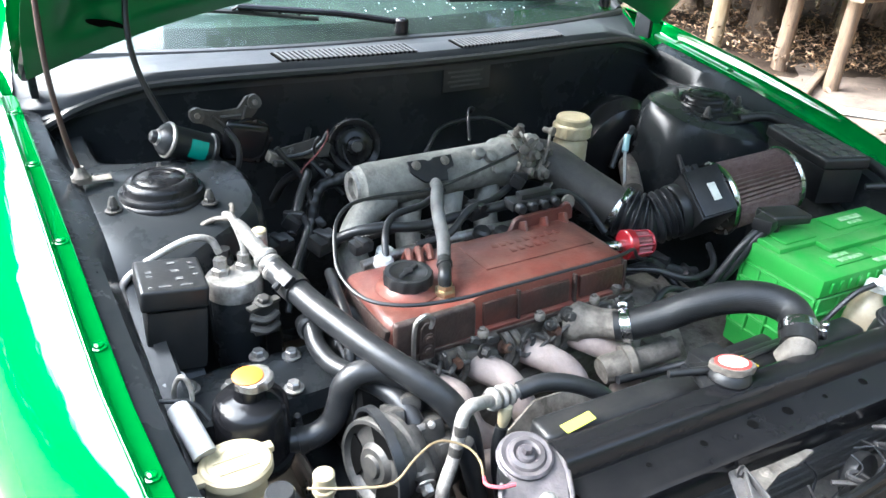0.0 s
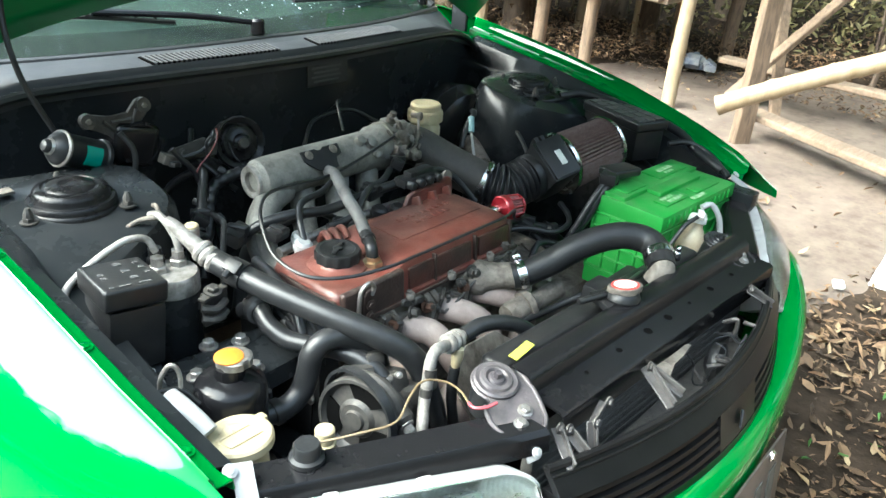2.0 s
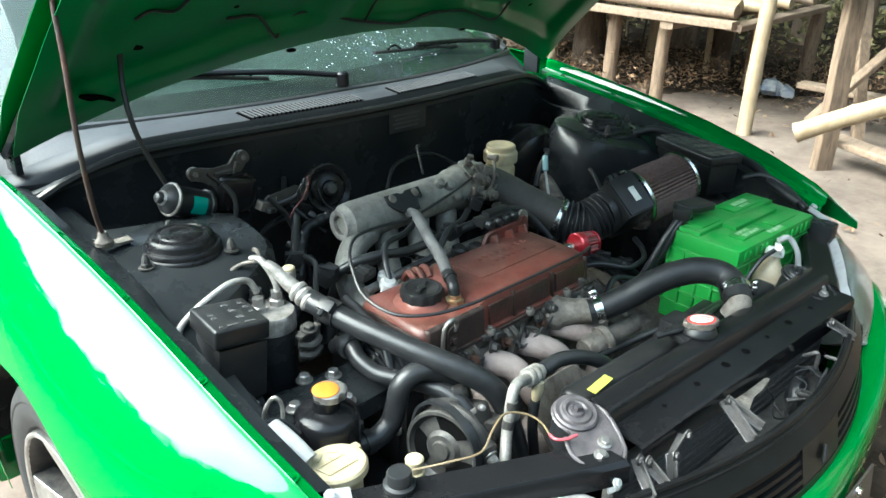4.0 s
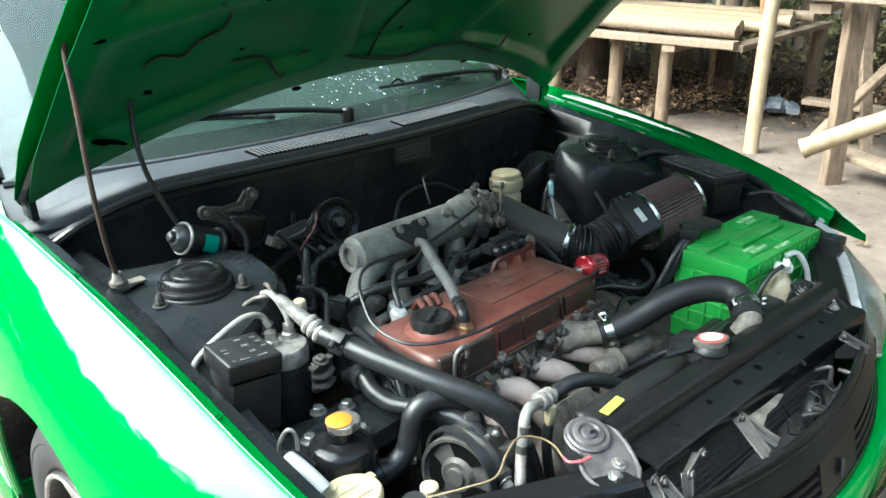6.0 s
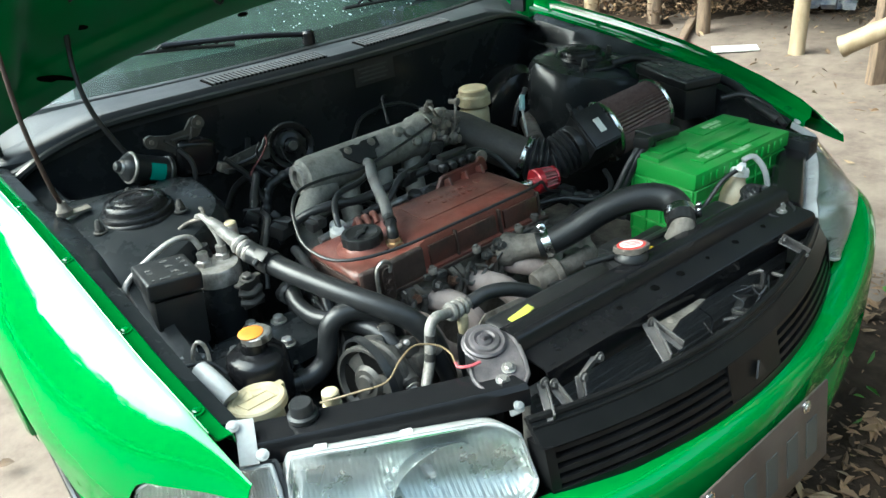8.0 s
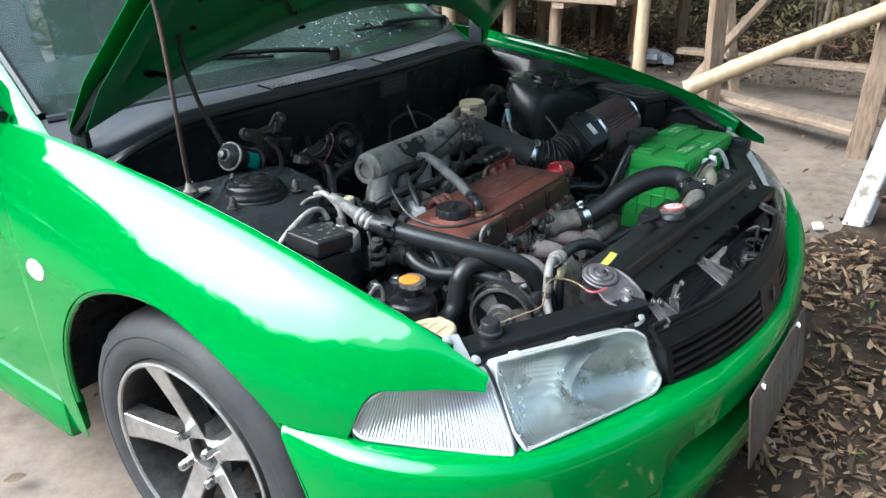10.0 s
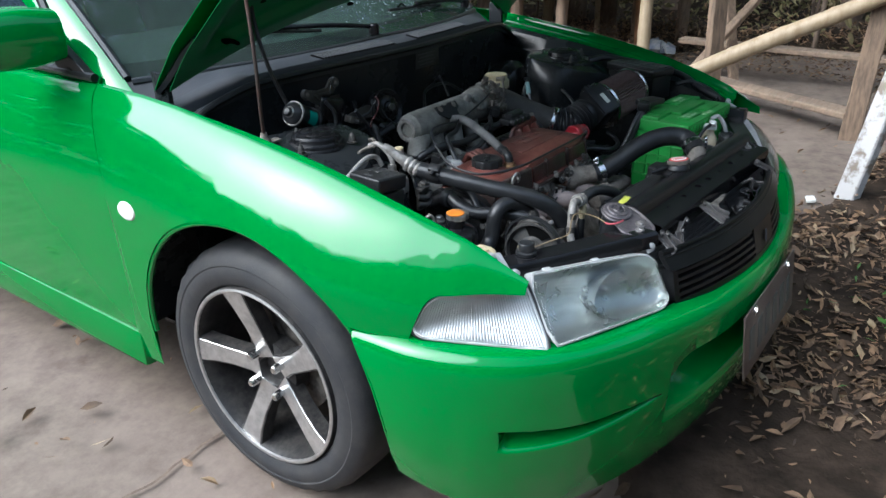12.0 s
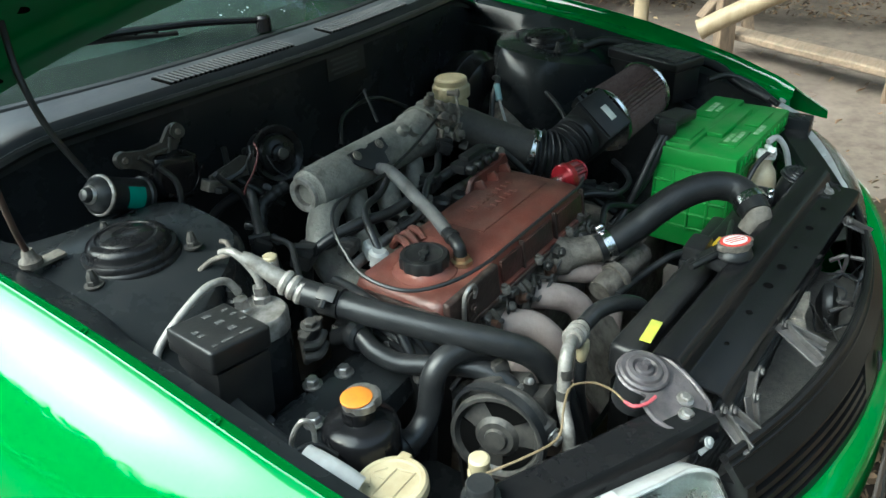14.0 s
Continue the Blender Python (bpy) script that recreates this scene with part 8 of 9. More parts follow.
LOOMS = [([(-0.33, 0.80, 0.655), (-0.30, 0.775, 0.680), (-0.26, 0.755, 0.690), (-0.20, 0.745, 0.684), (-0.10, 0.742, 0.690), (-0.01, 0.738, 0.694)], 0.0085),
         ([(-0.28, 0.70, 0.65), (-0.265, 0.735, 0.69), (-0.235, 0.765, 0.70), (-0.18, 0.78, 0.70), (-0.13, 0.80, 0.71)], 0.0055), ([(-0.22, 0.72, 0.668), (-0.17, 0.715, 0.676), (-0.12, 0.735, 0.70), (-0.06, 0.76, 0.695), (0.0, 0.80, 0.69)], 0.0060),
         ([(-0.37, 0.845, 0.66), (-0.34, 0.885, 0.70), (-0.31, 0.93, 0.72), (-0.33, 0.98, 0.69), (-0.34, 1.02, 0.64)], 0.0075), ([(-0.245, 0.93, 0.67), (-0.27, 0.955, 0.70), (-0.29, 0.985, 0.73), (-0.27, 1.02, 0.76)], 0.005),
         ([(-0.20, 0.92, 0.69), (-0.23, 0.95, 0.72), (-0.225, 0.98, 0.755), (-0.20, 1.02, 0.77)], 0.0013), ([(0.0, 0.93, 0.73), (0.02, 0.97, 0.77), (0.05, 1.0, 0.76), (0.04, 1.04, 0.72)], 0.0028), ([(-0.08, 0.95, 0.71), (-0.02, 0.99, 0.74), (0.08, 1.0, 0.74), (0.16, 0.99, 0.70)], 0.0038),
         ([(0.10, 0.62, 0.59), (0.16, 0.60, 0.60), (0.21, 0.58, 0.585), (0.245, 0.56, 0.555)], 0.009), ([(0.08, 0.66, 0.60), (0.15, 0.65, 0.60), (0.20, 0.615, 0.575), (0.22, 0.56, 0.54)], 0.007), ([(0.11, 0.54, 0.57), (0.15, 0.55, 0.585), (0.2, 0.535, 0.57), (0.24, 0.51, 0.55)], 0.006),
         ([(0.56, 0.80, 0.74), (0.62, 0.75, 0.745), (0.63, 0.55, 0.72), (0.60, 0.46, 0.69), (0.59, 0.40, 0.67)], 0.010), ([(0.57, 0.52, 0.70), (0.60, 0.49, 0.705), (0.61, 0.44, 0.69), (0.58, 0.38, 0.665)], 0.006), ([(-0.645, 0.60, 0.66), (-0.635, 0.55, 0.655), (-0.60, 0.535, 0.65), (-0.585, 0.52, 0.63)], 0.0028),
         ([(-0.40, 0.56, 0.60), (-0.385, 0.60, 0.645), (-0.375, 0.66, 0.66), (-0.36, 0.72, 0.655)], 0.008), ([(-0.43, 0.70, 0.62), (-0.41, 0.73, 0.66), (-0.38, 0.77, 0.68), (-0.36, 0.80, 0.69), (-0.345, 0.86, 0.68)], 0.0045),
         ([(-0.17, 0.76, 0.655), (-0.21, 0.765, 0.675), (-0.27, 0.78, 0.665), (-0.30, 0.82, 0.64)], 0.006), ([(0.03, 0.73, 0.67), (0.06, 0.75, 0.69), (0.11, 0.74, 0.67), (0.14, 0.70, 0.62)], 0.006), ([(-0.05, 0.44, 0.55), (0.02, 0.43, 0.55), (0.07, 0.40, 0.57), (0.10, 0.37, 0.57)], 0.006)]
for pts, r in LOOMS:
    hose("wiring_loom", pts, r, M_RUBBER, "taped black wiring loom in the engine bay", "wiring loom", "engine bay wiring", 10)
for x, y, z, s, t in ((-0.335, 0.80, 0.66, 0.03, 0.4), (-0.36, 0.86, 0.675, 0.026, 0.9), (-0.10, 0.745, 0.69, 0.026, 0.2), (0.02, 0.80, 0.70, 0.024, 0.7), (-0.27, 0.98, 0.70, 0.03, 0.1), (0.17, 0.60, 0.60, 0.03, 0.5), (0.22, 0.575, 0.58, 0.026, 1.0), (-0.40, 0.82, 0.66, 0.028, 0.3), (-0.30, 0.745, 0.672, 0.022, 0.2)):
    bm = bmesh.new()
    box(bm, (s * 1.5, s, s * 0.8), Matrix.Translation((x, y, z)) @ Matrix.Rotation(t, 4, "Z") @ Matrix.Rotation(t * 0.6, 4, "X"), 0.004)
    box(bm, (s * 0.5, s * 1.2, s * 0.5), Matrix.Translation((x, y, z + s * 0.3)) @ Matrix.Rotation(t, 4, "Z"), 0.002)
    solo("wiring_plug", bm, M_PLASTIC, "dusty black plug of the engine wiring", "connector", "wiring plugs")
# taped harness, red lead and bracket between the wiper motor and the plenum
hose("taped_harness", [(-0.238, 0.925, 0.703), (-0.262, 0.930, 0.697), (-0.287, 0.932, 0.688), (-0.303, 0.925, 0.662), (-0.312, 0.915, 0.632), (-0.335, 0.895, 0.600), (-0.36, 0.87, 0.56)], 0.0105, M_RUBBER, "thick taped black wiring harness by the firewall", "wiring loom", n=12, radius=lambda u: 1 + 0.10 * math.sin(u * 70))
hose("taped_harness", [(-0.357, 0.935, 0.767), (-0.345, 0.932, 0.750), (-0.327, 0.930, 0.729), (-0.314, 0.930, 0.700), (-0.306, 0.925, 0.673), (-0.300, 0.915, 0.63), (-0.30, 0.90, 0.58)], 0.0048, M_RUBBER, "thin taped wiring harness by the firewall", "wiring loom", n=10)
hose("red_lead", [(-0.262, 0.955, 0.778), (-0.270, 0.940, 0.768), (-0.290, 0.930, 0.750), (-0.312, 0.928, 0.733), (-0.322, 0.925, 0.722)], 0.0014, mat("dull_red_lead", (0.11, 0.022, 0.020), 0.5), "thin dull red lead beside the vacuum capsule", "wire", n=6)
hose("vacuum_tube", [(-0.255, 0.975, 0.765), (-0.275, 0.955, 0.755), (-0.300, 0.950, 0.745), (-0.335, 0.955, 0.742), (-0.36, 0.965, 0.752)], 0.0036, M_RUBBER, "thin black vacuum tube at the firewall", "tube", n=8)
hose("vacuum_tube", [(-0.285, 0.935, 0.775), (-0.292, 0.940, 0.760), (-0.285, 0.945, 0.735), (-0.262, 0.95, 0.72)], 0.0026, M_RUBBER, "thin black vacuum tube at the firewall", "tube", n=8)
bm = bmesh.new()
slab(bm, [(-0.045, -0.012), (0.040, -0.016), (0.046, 0.004), (0.020, 0.018), (-0.020, 0.012), (-0.046, 0.008)], 0.004, Matrix.Translation((-0.297, 0.972, 0.742)) @ Matrix.Rotation(radians(80), 4, "X"), 0.001)
bolt(bm, (-0.320, 0.966, 0.744), (0, -1, 0.15), 0.005, 0.005)
solo("firewall_bracket", bm, M_DARKCAST, "grimy steel bracket on the firewall", "bracket")
for x, y, z, s_, t_ in ((-0.325, 0.922, 0.672, 0.016, 0.5), (-0.300, 0.905, 0.640, 0.020, 1.0), (-0.355, 0.932, 0.742, 0.013, 0.2), (-0.266, 0.940, 0.708, 0.015, 0.8)):
    bm = bmesh.new()
    box(bm, (s_ * 1.4, s_ * 0.8, s_ * 0.7), Matrix.Translation((x, y, z)) @ Matrix.Rotation(t_, 4, "Y") @ Matrix.Rotation(t_, 4, "Z"), 0.003)
    for e in (-0.3, 0.3):
        box(bm, (s_ * 0.2, s_ * 0.9, s_ * 0.5), Matrix.Translation((x, y - 0.002, z)) @ Matrix.Rotation(t_, 4, "Y") @ Matrix.Rotation(t_, 4, "Z") @ Matrix.Translation((s_ * e * 1.6, 0, 0)), 0.001)
    solo("wiring_plug", bm, M_PLASTIC, "dusty black plug of the engine wiring", "connector", "wiring plugs")
# black heater pipes low on the firewall
hose("heater_hose", [(-0.12, 1.04, 0.66), (-0.13, 0.97, 0.66), (-0.17, 0.93, 0.62), (-0.25, 0.90, 0.56), (-0.34, 0.80, 0.52)], 0.013, M_RUBBER, "black heater hose by the firewall")
hose("heater_hose", [(-0.06, 1.04, 0.655), (-0.06, 0.97, 0.65), (-0.02, 0.93, 0.62), (0.05, 0.90, 0.56)], 0.013, M_RUBBER, "black heater hose by the firewall")
bm = bmesh.new()
box(bm, (0.75, 0.55, 0.006), Matrix.Translation((0.0, 0.75, 0.235)), 0.001)
solo("undertray", bm, M_BLACK, "black splash tray under the engine", "tray")

# ---- yard behind the car ----
def timber(bm, a, b, w, d, turn=0.0, bevel=0.006):
    """A sawn length of timber from a to b."""
    a, b = Vector(a), Vector(b)
    L = (b - a).length
    t = bmesh.new()
    n = 10
    rows = []
    for i in range(n + 1):
        z = L * i / n
        k = 1 + 0.03 * noise.noise(Vector((a.x * 3 + i * 0.7, a.y * 5, 1)))
        o = 0.004 * noise.noise(Vector((i * 0.5, a.x * 7, a.y * 3)))
        c = 0.006
        rows.append([(x * k + o, y * k - o, z) for x, y in ((-w / 2 + c, -d / 2), (w / 2 - c, -d / 2), (w / 2, -d / 2 + c), (w / 2, d / 2 - c), (w / 2 - c, d / 2), (-w / 2 + c, d / 2), (-w / 2, d / 2 - c), (-w / 2, -d / 2 + c))])
    grid(t, rows, True, True)
    add(bm, t, axis(a, b) @ Matrix.Rotation(turn, 4, "Z"))
    return bm


def bamboo(bm, a, b, r, nodes):
    """A culm with swollen joints."""
    a, b = Vector(a), Vector(b)
    n = nodes * 8
    pts, rad = [], []
    bend = (b - a).orthogonal().normalized() * (b - a).length * 0.008
    rows = []
    m = axis(a, b)
    L = (b - a).length
    for i in range(n + 1):
        u = i / n
        f = (u * nodes) % 1.0
        k = 1 + 0.09 * math.exp(-((min(f, 1 - f)) / 0.045) ** 2) - 0.10 * u
        off = Vector((0.010 * math.sin(u * 5), 0.012 * math.sin(u * 3.1 + 1), 0))
        rows.append([m @ (Vector((r * k * math.cos(q * math.pi / 8), r * k * math.sin(q * math.pi / 8), L * u)) + off) for q in range(16)])
    grid(bm, rows, True, True)
    return bm


frame_ = thing("timber_frame", (2.95, 0.85, 0), "low workbench frame of weathered sawn posts and planks", "workbench")
for a, b, w, d in (((3.11, 1.18, -0.02), (3.22, 1.24, 1.05), 0.105, 0.055), ((2.82, 0.33, -0.02), (2.90, 0.30, 0.80), 0.10, 0.06), ((4.05, 1.45, -0.02), (4.05, 1.45, 1.0), 0.09, 0.06), ((4.0, 0.45, -0.02), (4.02, 0.5, 1.0), 0.09, 0.06)):
    part("post", timber(bmesh.new(), a, b, w, d, 0.5), M_WOOD, frame_)
for a, b, w, d, m_ in (((3.32, 1.22, 0.12), (2.86, 0.34, 0.12), 0.14, 0.035, M_WOODB), ((4.0, 1.7, 0.24), (4.0, 0.2, 0.22), 0.13, 0.035, M_WOODB), ((3.05, 1.45, 0.95), (3.02, 0.15, 0.90), 0.10, 0.05, M_WOODB), ((3.05, 1.35, 0.88), (4.1, 1.5, 0.92), 0.10, 0.05, M_WOODB)):
    part("plank", timber(bmesh.new(), a, b, w, d, 0.0), m_, frame_, "pale sawn plank")
for a, b in (((3.55, 1.45, 0.12), (4.05, 0.90, 0.98)), ((3.70, 1.20, 0.0), (4.02, 1.44, 0.80))):
    part("brace", timber(bmesh.new(), a, b, 0.07, 0.035, 0.2), M_WOOD, frame_)
beam = solo("bamboo_pole", bamboo(bmesh.new(), (2.61, 1.16, 0.28), (2.84, 0.28, 0.755), 0.045, 4), M_BAMBOO, "thick pale bamboo pole leaning on the frame", "bamboo pole", "bamboo poles")
solo("bamboo_pole", bamboo(bmesh.new(), (3.44, 1.765, -0.02), (3.76, 1.87, 1.80), 0.044, 5), M_BAMBOO, "tall pale bamboo pole propped upright", "bamboo pole", "bamboo poles")
solo("thin_pole", timber(bmesh.new(), (4.40, 2.20, -0.02), (4.50, 2.31, 1.7), 0.040, 0.035, 0.3), mat("orange_stick", (0.34, 0.17, 0.08), 0.7, 0.0, (0.22, 0.11, 0.06), 12), "thin reddish brown upright stick", "stick")
bm = bmesh.new()
timber(bm, (1.86, 0.17, -0.02), (1.97, 0.08, 0.60), 0.085, 0.06, 0.3)
solo("painted_post", bm, M_WHITEWOOD, "leaning post with peeling white paint", "post")
bm = bmesh.new()
timber(bm, (2.9, 2.25, 0.02), (4.2, 2.9, 0.035), 0.05, 0.04)
solo("loose_stick", bm, M_WOOD, "loose weathered stick lying on the ground", "stick")

# slatted bamboo platform further back
plat = thing("bamboo_platform", (4.3, 3.3, 0), "raised platform with a split-bamboo deck on rough posts", "platform")
for k in range(13):
    part("bamboo_slat", bamboo(bmesh.new(), (3.62 + 0.10 * k, 4.6 - 0.05 * (k % 3), 0.70 + 0.012 * (k % 2)), (3.62 + 0.10 * k, 2.02 + 0.04 * (k % 4), 0.685), 0.042, 6), M_BAMBOO if k % 3 else M_WOODB, plat)
for a, b, w, d in (((3.60, 4.6, 0.62), (3.58, 2.0, 0.60), 0.10, 0.05), ((3.55, 2.45, 0.56), (5.0, 2.5, 0.56), 0.09, 0.06), ((3.55, 3.9, 0.56), (5.0, 3.95, 0.56), 0.09, 0.06), ((3.60, 2.02, 0.58), (5.1, 2.05, 0.60), 0.10, 0.04)):
    part("bearer", timber(bmesh.new(), a, b, w, d), M_WOODB, plat)
for x, y, r in ((3.66, 2.52, 0.045), (3.72, 2.95, 0.05), (3.70, 3.5, 0.06), (3.7, 4.1, 0.06), (4.6, 2.3, 0.05), (4.7, 3.2, 0.05), (5.0, 2.05, 0.05)):
    bm = bmesh.new()
    tube(bm, [(x, y, -0.03), (x + 0.02, y + 0.01, 0.3), (x, y - 0.01, 0.60)], r, 10, 3)
    wobble(bm, 0.008, 9, x)
    part("post", bm, M_WOOD if y < 3 else M_BAMBOO, plat)

# trunks
def trunk(name, at, top, r, material, label, seed, limbs=0):
    t = thing(name, at, label, "tree")
    bm = bmesh.new()
    a, b = Vector(at), Vector(top)
    rows = []
    n, m = (110, 48) if limbs else (40, 26)
    for i in range(n + 1):
        u = i / n
        c = a.lerp(b, u) + Vector((0.05 * math.sin(u * 4 + seed), 0.05 * math.sin(u * 3 + 2 * seed), 0)) * min(1, u * 4)
        k = r * (1 - 0.35 * u) * (1 + 0.5 * math.exp(-u * 18))
        rows.append([c + Vector((math.cos(2 * math.pi * q / m), math.sin(2 * math.pi * q / m), 0)) * k * (1 + 0.10 * noise.noise(Vector((math.cos(2 * math.pi * q / m) * 1.6, math.sin(2 * math.pi * q / m) * 1.6, u * 9 + seed))) + (0.07 * noise.noise(Vector((math.cos(2 * math.pi * q / m) * 4, math.sin(2 * math.pi * q / m) * 4, u * 34))) if limbs else 0.0)) for q in range(m)])
    grid(bm, rows, True, True)
    part("trunk", bm, material, t)
    rs = random.Random(seed)
    for k in range(limbs):
        bm = bmesh.new()
        p = a.lerp(b, rs.uniform(0.65, 0.98))
        d = Vector((rs.uniform(-1, 1), rs.uniform(-1, 1), rs.uniform(0.3, 1.0)))
        tube(bm, [p, p + d * 0.6, p + d * 1.2 + Vector((0, 0, 0.3)), p + d * 2.0 + Vector((0, 0, 0.3))], r * 0.3, 8, 3, lambda u: 1 - 0.75 * u)
        part("limb", bm, material, t)
    return t, b


def leaf_cloud(count, place, size, rs):
    """Many small bent leaves in one mesh."""
    vs, fs = [], []
    for k in range(count):
        c, nrm = place(rs)
        s = size * rs.uniform(0.6, 1.4)
        q = Matrix.Rotation(rs.uniform(0, 6.28), 4, "Z") @ Matrix.Rotation(rs.uniform(-nrm, nrm), 4, "X") @ Matrix.Rotation(rs.uniform(-nrm, nrm), 4, "Y")
        i = len(vs)
        curl = rs.uniform(-0.15, 0.35) * s
        wide, fold, tear = rs.uniform(0.5, 1.25), rs.uniform(-0.5, 1.1), rs.uniform(0.6, 1.0)
        for x, y, z in ((-0.5, 0, 0), (-0.12, 0.19 * tear, curl * 0.3 / s), (0.2, 0.17, curl * 0.5 / s), (0.55 * tear, 0.0, curl / s), (0.2, -0.17 * tear, curl * 0.5 / s), (-0.12, -0.19, curl * 0.3 / s)):
            vs.append(Vector(c) + (q @ Vector((x * s, y * wide * s, (z + fold * abs(y)) * s))))
        fs.append((i, i + 1, i + 2, i + 3))
        fs.append((i, i + 3, i + 4, i + 5))
    me = bpy.data.meshes.new("leaves")
    me.from_pydata([tuple(v) for v in vs], [], fs)
    return me


tree, tip = trunk("yard_tree", (0.655, -0.335, -0.03), (0.45, 0.08, 4.2), 0.110, M_BARK, "mottled grey-brown tree trunk beside the car", 4.0, 6)
rs = random.Random(2)


# Unseen leaves, set off the trunk and thickened to shade the yard.
def shade_crown_spot(r):
    d = Vector((r.gauss(0, 1), r.gauss(0, 1), r.gauss(0, 1))).normalized()
    c = Vector((2.9, 0.9, 6.0)) + Vector((d.x * 3.4, d.y * 3.6, d.z * 1.1)) * r.uniform(0.05, 1.0) ** 0.5
    c += Vector(noise.noise_vector(c * 0.8)) * 0.7
    return c, 0.9


me = leaf_cloud(16000, shade_crown_spot, 0.26, rs)
me.materials.append(M_LEAF)
shade_crown = new("shade_crown", me)
shade_crown.parent = tree
shade_crown.matrix_parent_inverse = Matrix.Translation(-SPOT[tree.name])
for k, (x, y, r, lx) in enumerate(((4.35, 3.6, 0.10, 0.1), (4.9, 2.7, 0.07, -0.1), (5.4, 3.3, 0.11, 0.2), (4.6, 4.6, 0.12, 0.0), (5.6, 1.9, 0.07, 0.1), (5.9, 0.9, 0.10, -0.2), (5.2, 0.2, 0.06, 0.15), (4.2, 5.6, 0.13, 0.1), (6.3, 2.6, 0.12, 0.0), (5.1, 4.0, 0.05, 0.2), (6.0, -0.6, 0.11, 0.1), (3.9, 4.4, 0.16, -0.1))):
    tall, _ = trunk("thicket_tree", (x, y, -0.05), (x + lx, y + 0.1, 4.5), r, M_TRUNK, "dark slim trunk in the thicket behind the yard", 7.0 + k, 0)

    # Unseen boughs added low to keep sun off the yard.
    def bough(q, x=x, y=y):
        d = Vector((q.gauss(0, 1), q.gauss(0, 1), q.gauss(0, 0.7)))
        c = Vector((x, y, 3.6)) + d * 0.85
        return c + Vector(noise.noise_vector(c * 0.9)) * 0.6, 1.2

    me = leaf_cloud(900, bough, 0.24, random.Random(60 + k))
    me.materials.append(M_LEAF)
    top = new("shade_crown", me)
    top.parent = tall
    top.matrix_parent_inverse = Matrix.Translation(-SPOT[tall.name])
for k in range(26):
    rs2 = random.Random(100 + k)
    x, y = rs2.uniform(4.4, 6.8), rs2.uniform(0.0, 6.0)
    bm = bmesh.new()
    tube(bm, [(x, y, -0.05), (x + rs2.uniform(-0.15, 0.15), y + rs2.uniform(-0.1, 0.1), 0.9), (x + rs2.uniform(-0.4, 0.4), y + rs2.uniform(-0.3, 0.3), 2.2)], rs2.uniform(0.010, 0.028), 8, 3)
    solo("sapling", bm, M_TRUNK if k % 3 else M_BAMBOO, "thin bare stem in the thicket", "sapling", "thicket stems")

# litter, thicket leaves and the woods all round
rs = random.Random(8)


def litter(r):
    while True:
        x, y = r.uniform(-2.2, 7.5), r.uniform(-2.7, 7.0)
        if r.random() < (-1.3 - y) / 1.4:
            continue
        n = noise.noise(Vector((x * 1.3, y * 1.3, 5)))
        edge = lerp([(-0.6, -0.65), (-0.4, -0.10), (-0.1, 0.12), (0.3, 0.36), (0.8, 0.46), (1.5, 0.36), (2.2, 0.18), (3.6, 0.05)], x)
        if x > 4.2:
            w = 0.22
        elif x >= 3.4 and y < 0.4:
            w = 0.25
        elif -0.6 < x < 3.4 and y < edge:
            w = min(1.0, max(0.06, 0.45 + 1.3 * n)) * (1.0 if x > 0.15 else 0.25)
        else:
            w = 0.012
        if r.random() < w:
            h = 0.05 * (x - 4.5) * 0.8 if x > 4.5 else 0.0
            return (x, y, 0.013 + h + r.uniform(0, 0.014)), 0.55


me = leaf_cloud(17000, litter, 0.046, rs)
me.materials.append(M_DEAD)
tagged(new("leaf_litter", me), "brown curled dead leaves scattered over the ground", "leaf litter", kind="stuff")
me = leaf_cloud(26000, litter, 0.019, rs)
me.materials.append(M_DEAD)
tagged(new("leaf_crumbs", me), "small dry crumbs of broken dead leaves", "leaf litter", kind="stuff")
me = leaf_cloud(2600, litter, 0.046, rs)
me.materials.append(M_PALELEAF)
tagged(new("pale_leaf_litter", me), "pale yellow fallen leaves scattered over the ground", "leaf litter", kind="stuff")
me = leaf_cloud(36, lambda r: ((r.gauss(0.75, 0.35), r.gauss(-0.1, 0.25), r.uniform(0.01, 0.06)), 0.9), 0.045, rs)
me.materials.append(M_LEAF)
tagged(new("weeds", me), "a few small green weeds among dead leaves", "weeds", kind="stuff")
me = leaf_cloud(20000, lambda r: ((lambda x, y: (x, y, 0.05 + abs(r.gauss(0, 0.9))))(r.uniform(5.2, 8.5), r.uniform(-1.5, 8.0)), 1.5), 0.085, rs)
me.materials.append(M_DRYLEAF)
tagged(new("thicket", me), "tangled olive and dry undergrowth behind the yard", "undergrowth", kind="stuff")


def bank_edge(x):
    return lerp([(3.5, 3.4), (3.62, 2.75), (4.05, 2.38), (4.44, 2.10), (5.0, 1.2), (5.6, -1.0), (9.0, -1.5)], x)


# The thicket's shade is put into this bank's dark soil colour.
bm = bmesh.new()
rows = []
for i in range(61):
    x = 3.5 + 5.5 * i / 60
    rows.append([(x, y, max(0.0, 0.04 * (x - 4.5)) + 0.10 * min(1.0, k / 8) - 0.03 + 0.06 * noise.noise(Vector((x * 2.3, y * 2.3, 3)))) for k, y in enumerate([bank_edge(x) + 0.12 * noise.noise(Vector((x * 4, 1, 2))) + 0.18 * k for k in range(34)])])
grid(bm, rows)
solo("earth_bank", bm, M_SOIL, "dark shaded earth at the back of the yard", "earth", kind="structure")
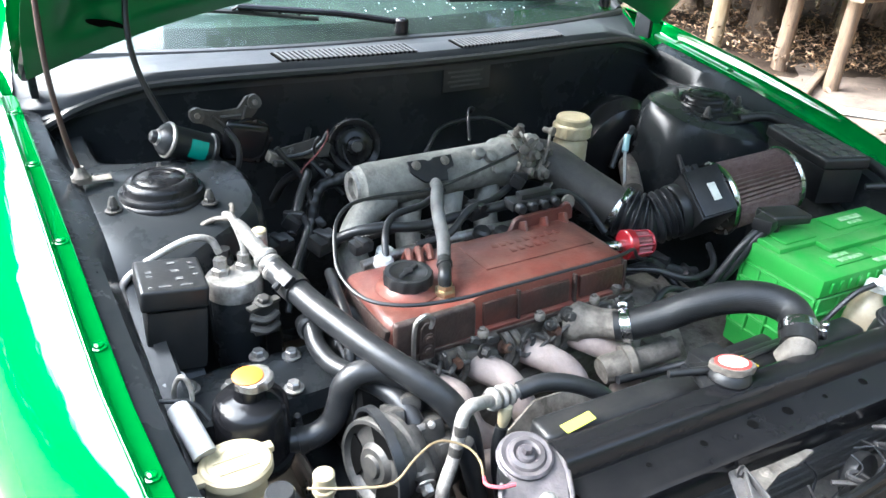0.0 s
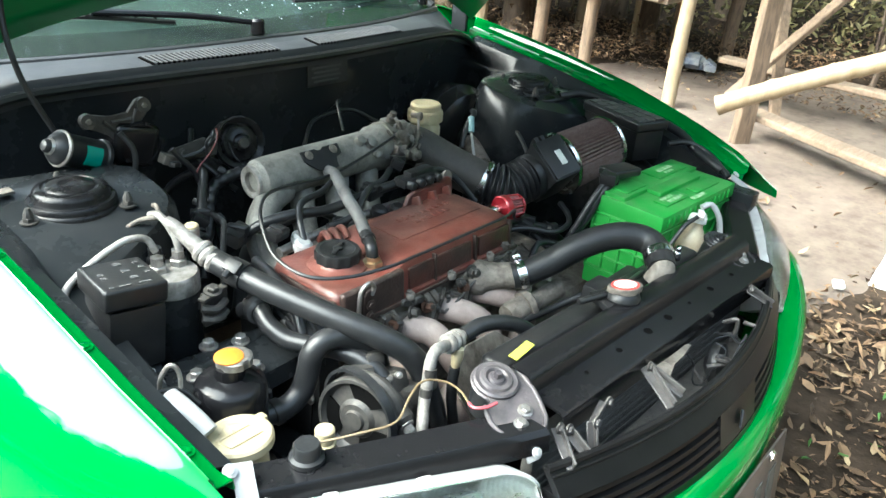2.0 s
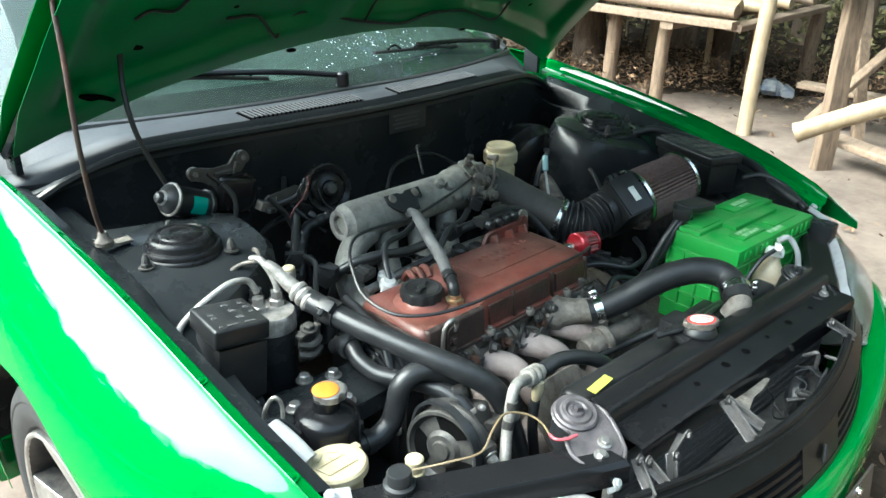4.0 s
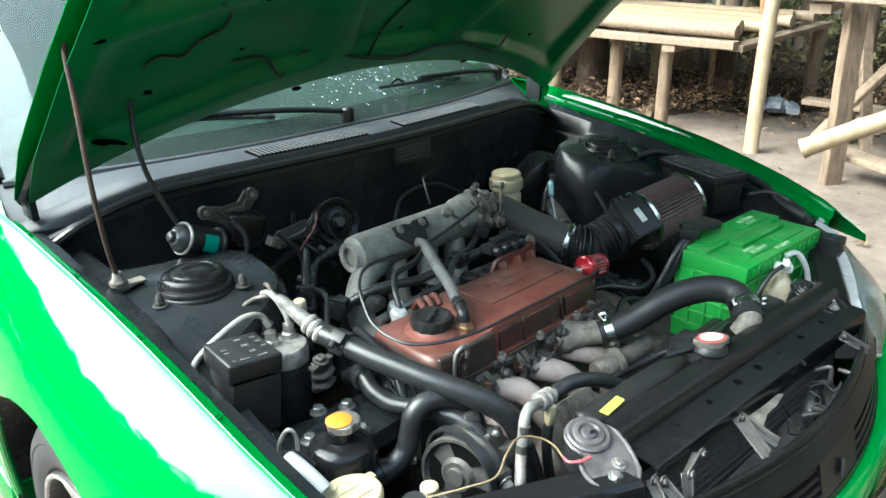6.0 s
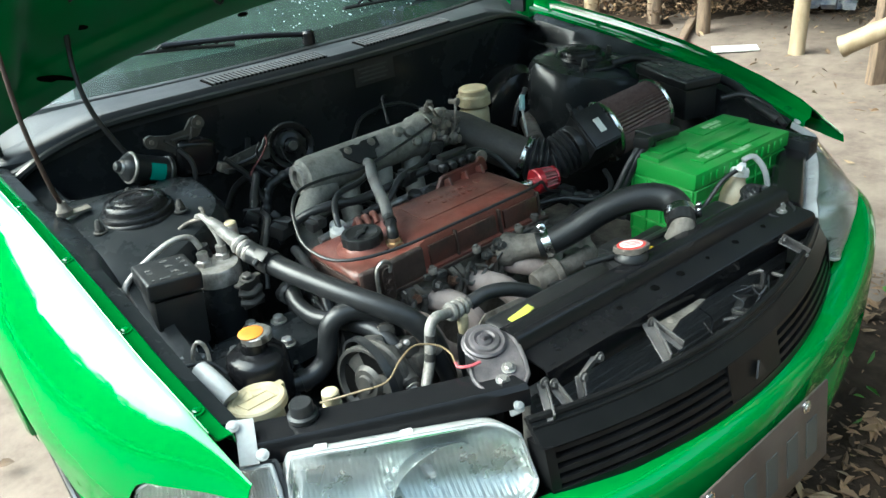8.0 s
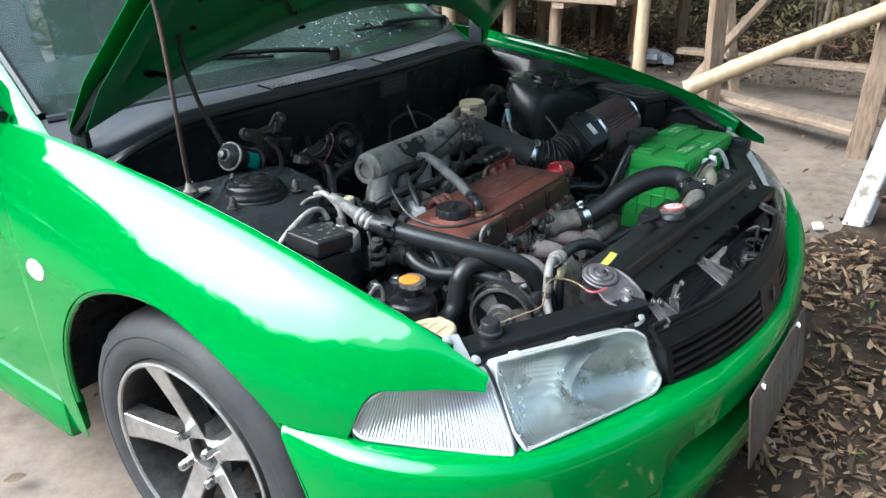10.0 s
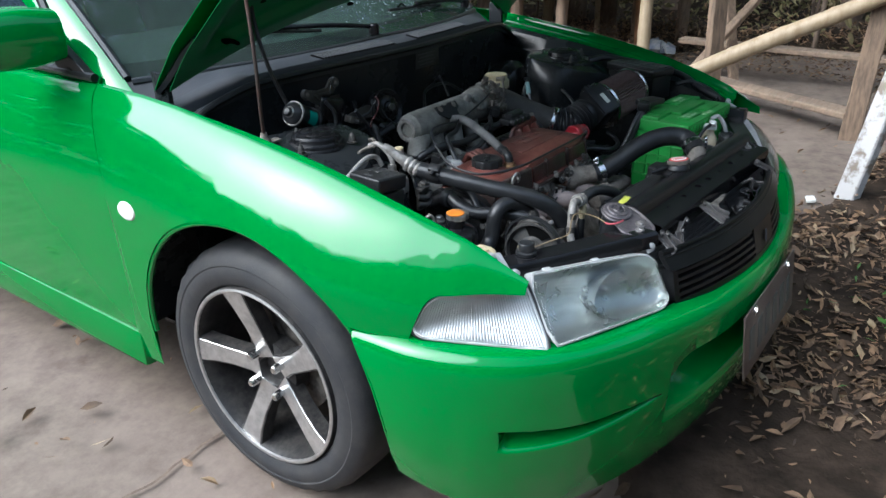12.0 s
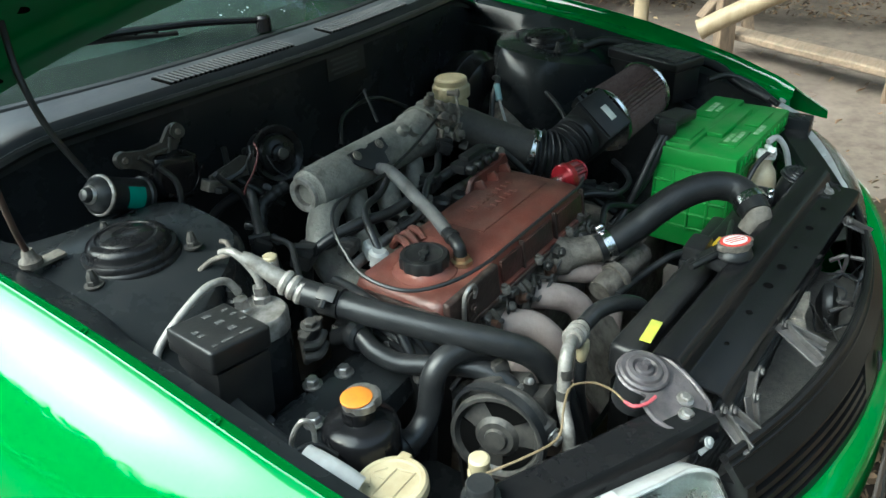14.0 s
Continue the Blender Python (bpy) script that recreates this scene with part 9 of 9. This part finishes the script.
me = leaf_cloud(11000, lambda r: ((lambda x: (x, bank_edge(x) + 0.1 + abs(r.gauss(0, 1.4)), 0.06 + max(0.0, 0.04 * (x - 4.5)) + abs(r.gauss(0, 0.08))))(r.uniform(3.6, 8.0)), 0.9), 0.042, random.Random(77))
me.materials.append(M_DEAD)
tagged(new("bank_litter", me), "dry leaves and twigs on the dark bank", "leaf litter", kind="stuff")


# Undergrowth stretched upward to block low sun from the yard.
def far_thicket(r):
    x, y = r.uniform(2.2, 8.5), r.uniform(6.2, 9.0)
    return (x, y, abs(r.gauss(0, 2.6)) + 0.02), 1.5


me = leaf_cloud(24000, far_thicket, 0.15, rs)
me.materials.append(M_DRYLEAF)
tagged(new("far_thicket", me), "olive undergrowth at the back of the yard, heightened to shade it", "undergrowth", kind="stuff")


def woods(r):
    a = r.uniform(0, 2 * math.pi)
    rad = r.uniform(9.0, 14.0)
    high = 7.5 + 1.6 * noise.noise(Vector((math.cos(a) * 3, math.sin(a) * 3, 2))) + 1.0 * noise.noise(Vector((math.cos(a) * 11, math.sin(a) * 11, 7)))
    high *= lerp([(0.0, 1.2), (0.55, 1.0), (0.95, 0.70), (1.5, 0.75), (1.95, 0.70), (2.15, 0.56), (2.3, 0.46), (2.5, 0.45), (2.9, 0.46), (3.2, 0.60), (3.7, 0.70), (4.4, 0.75), (5.1, 0.75), (5.7, 1.0), (6.3, 1.2)], a)
    return (0.5 + rad * math.cos(a), 1.0 + rad * math.sin(a), r.uniform(0.0, 1.0) ** 0.65 * high), 1.5


me = leaf_cloud(75000, woods, 0.38, rs)
me.materials.append(mat("wood_leaves", (0.045, 0.085, 0.022), 0.7, 0.0, (0.08, 0.12, 0.03), 1.5, island=0.5))
tagged(new("surrounding_woods", me), "dense green trees standing all round the yard", "woods", kind="stuff")

# small litter
bm = bmesh.new()
box(bm, (0.26, 0.12, 0.012), Matrix.Translation((3.35, 2.10, 0.012)) @ Matrix.Rotation(radians(-52), 4, "Z"), 0.004)
solo("paper_sheet", bm, M_WHITE, "crumpled white paper sheet on the ground", "paper")
bm = bmesh.new()
box(bm, (0.052, 0.034, 0.016), Matrix.Translation((1.72, 0.285, 0.018)) @ Matrix.Rotation(radians(20), 4, "Z"), 0.008)
wobble(bm, 0.006, 30)
solo("crushed_packet", bm, M_WHITE, "crushed white packet among dead leaves", "packet")
bm = bmesh.new()
for k in range(12):
    r3 = random.Random(k)
    box(bm, (0.10, 0.08, 0.05), Matrix.Translation((4.5 + r3.uniform(-0.15, 0.15), 2.05 + r3.uniform(-0.15, 0.15), 0.06 + 0.05 * r3.random())) @ Matrix.Rotation(r3.uniform(0, 3), 4, "Z") @ Matrix.Rotation(r3.uniform(0, 1), 4, "X"), 0.01)
tagged(solo("rubbish_heap", bm, mat("pale_rubbish", (0.32, 0.32, 0.32), 0.7, 0.0, (0.12, 0.14, 0.2), 12), "small heap of pale rubbish", "rubbish"), kind="stuff")
# crack and joint in the hard ground
bm = bmesh.new()
pts = [(-1.70, 1.16, 0.0), (-1.112, 1.137, 0.0), (-0.948, 1.114, 0.0), (-0.82, 1.12, 0.0), (-0.70, 1.125, 0.0), (-0.3, 1.14, 0.0)]
grid(bm, [[p + Vector((0, -0.004, 0.004)), p + Vector((0, 0.004, 0.004))] for p in [q + Vector((0.01 * noise.noise(q * 20), 0.01 * noise.noise(q * 20 + Vector((5, 0, 0))), 0)) for q in smoothed(pts, 10)]])
solo("ground_crack", bm, M_TRUNK, "dark crack in the hard ground", "crack", kind="structure")
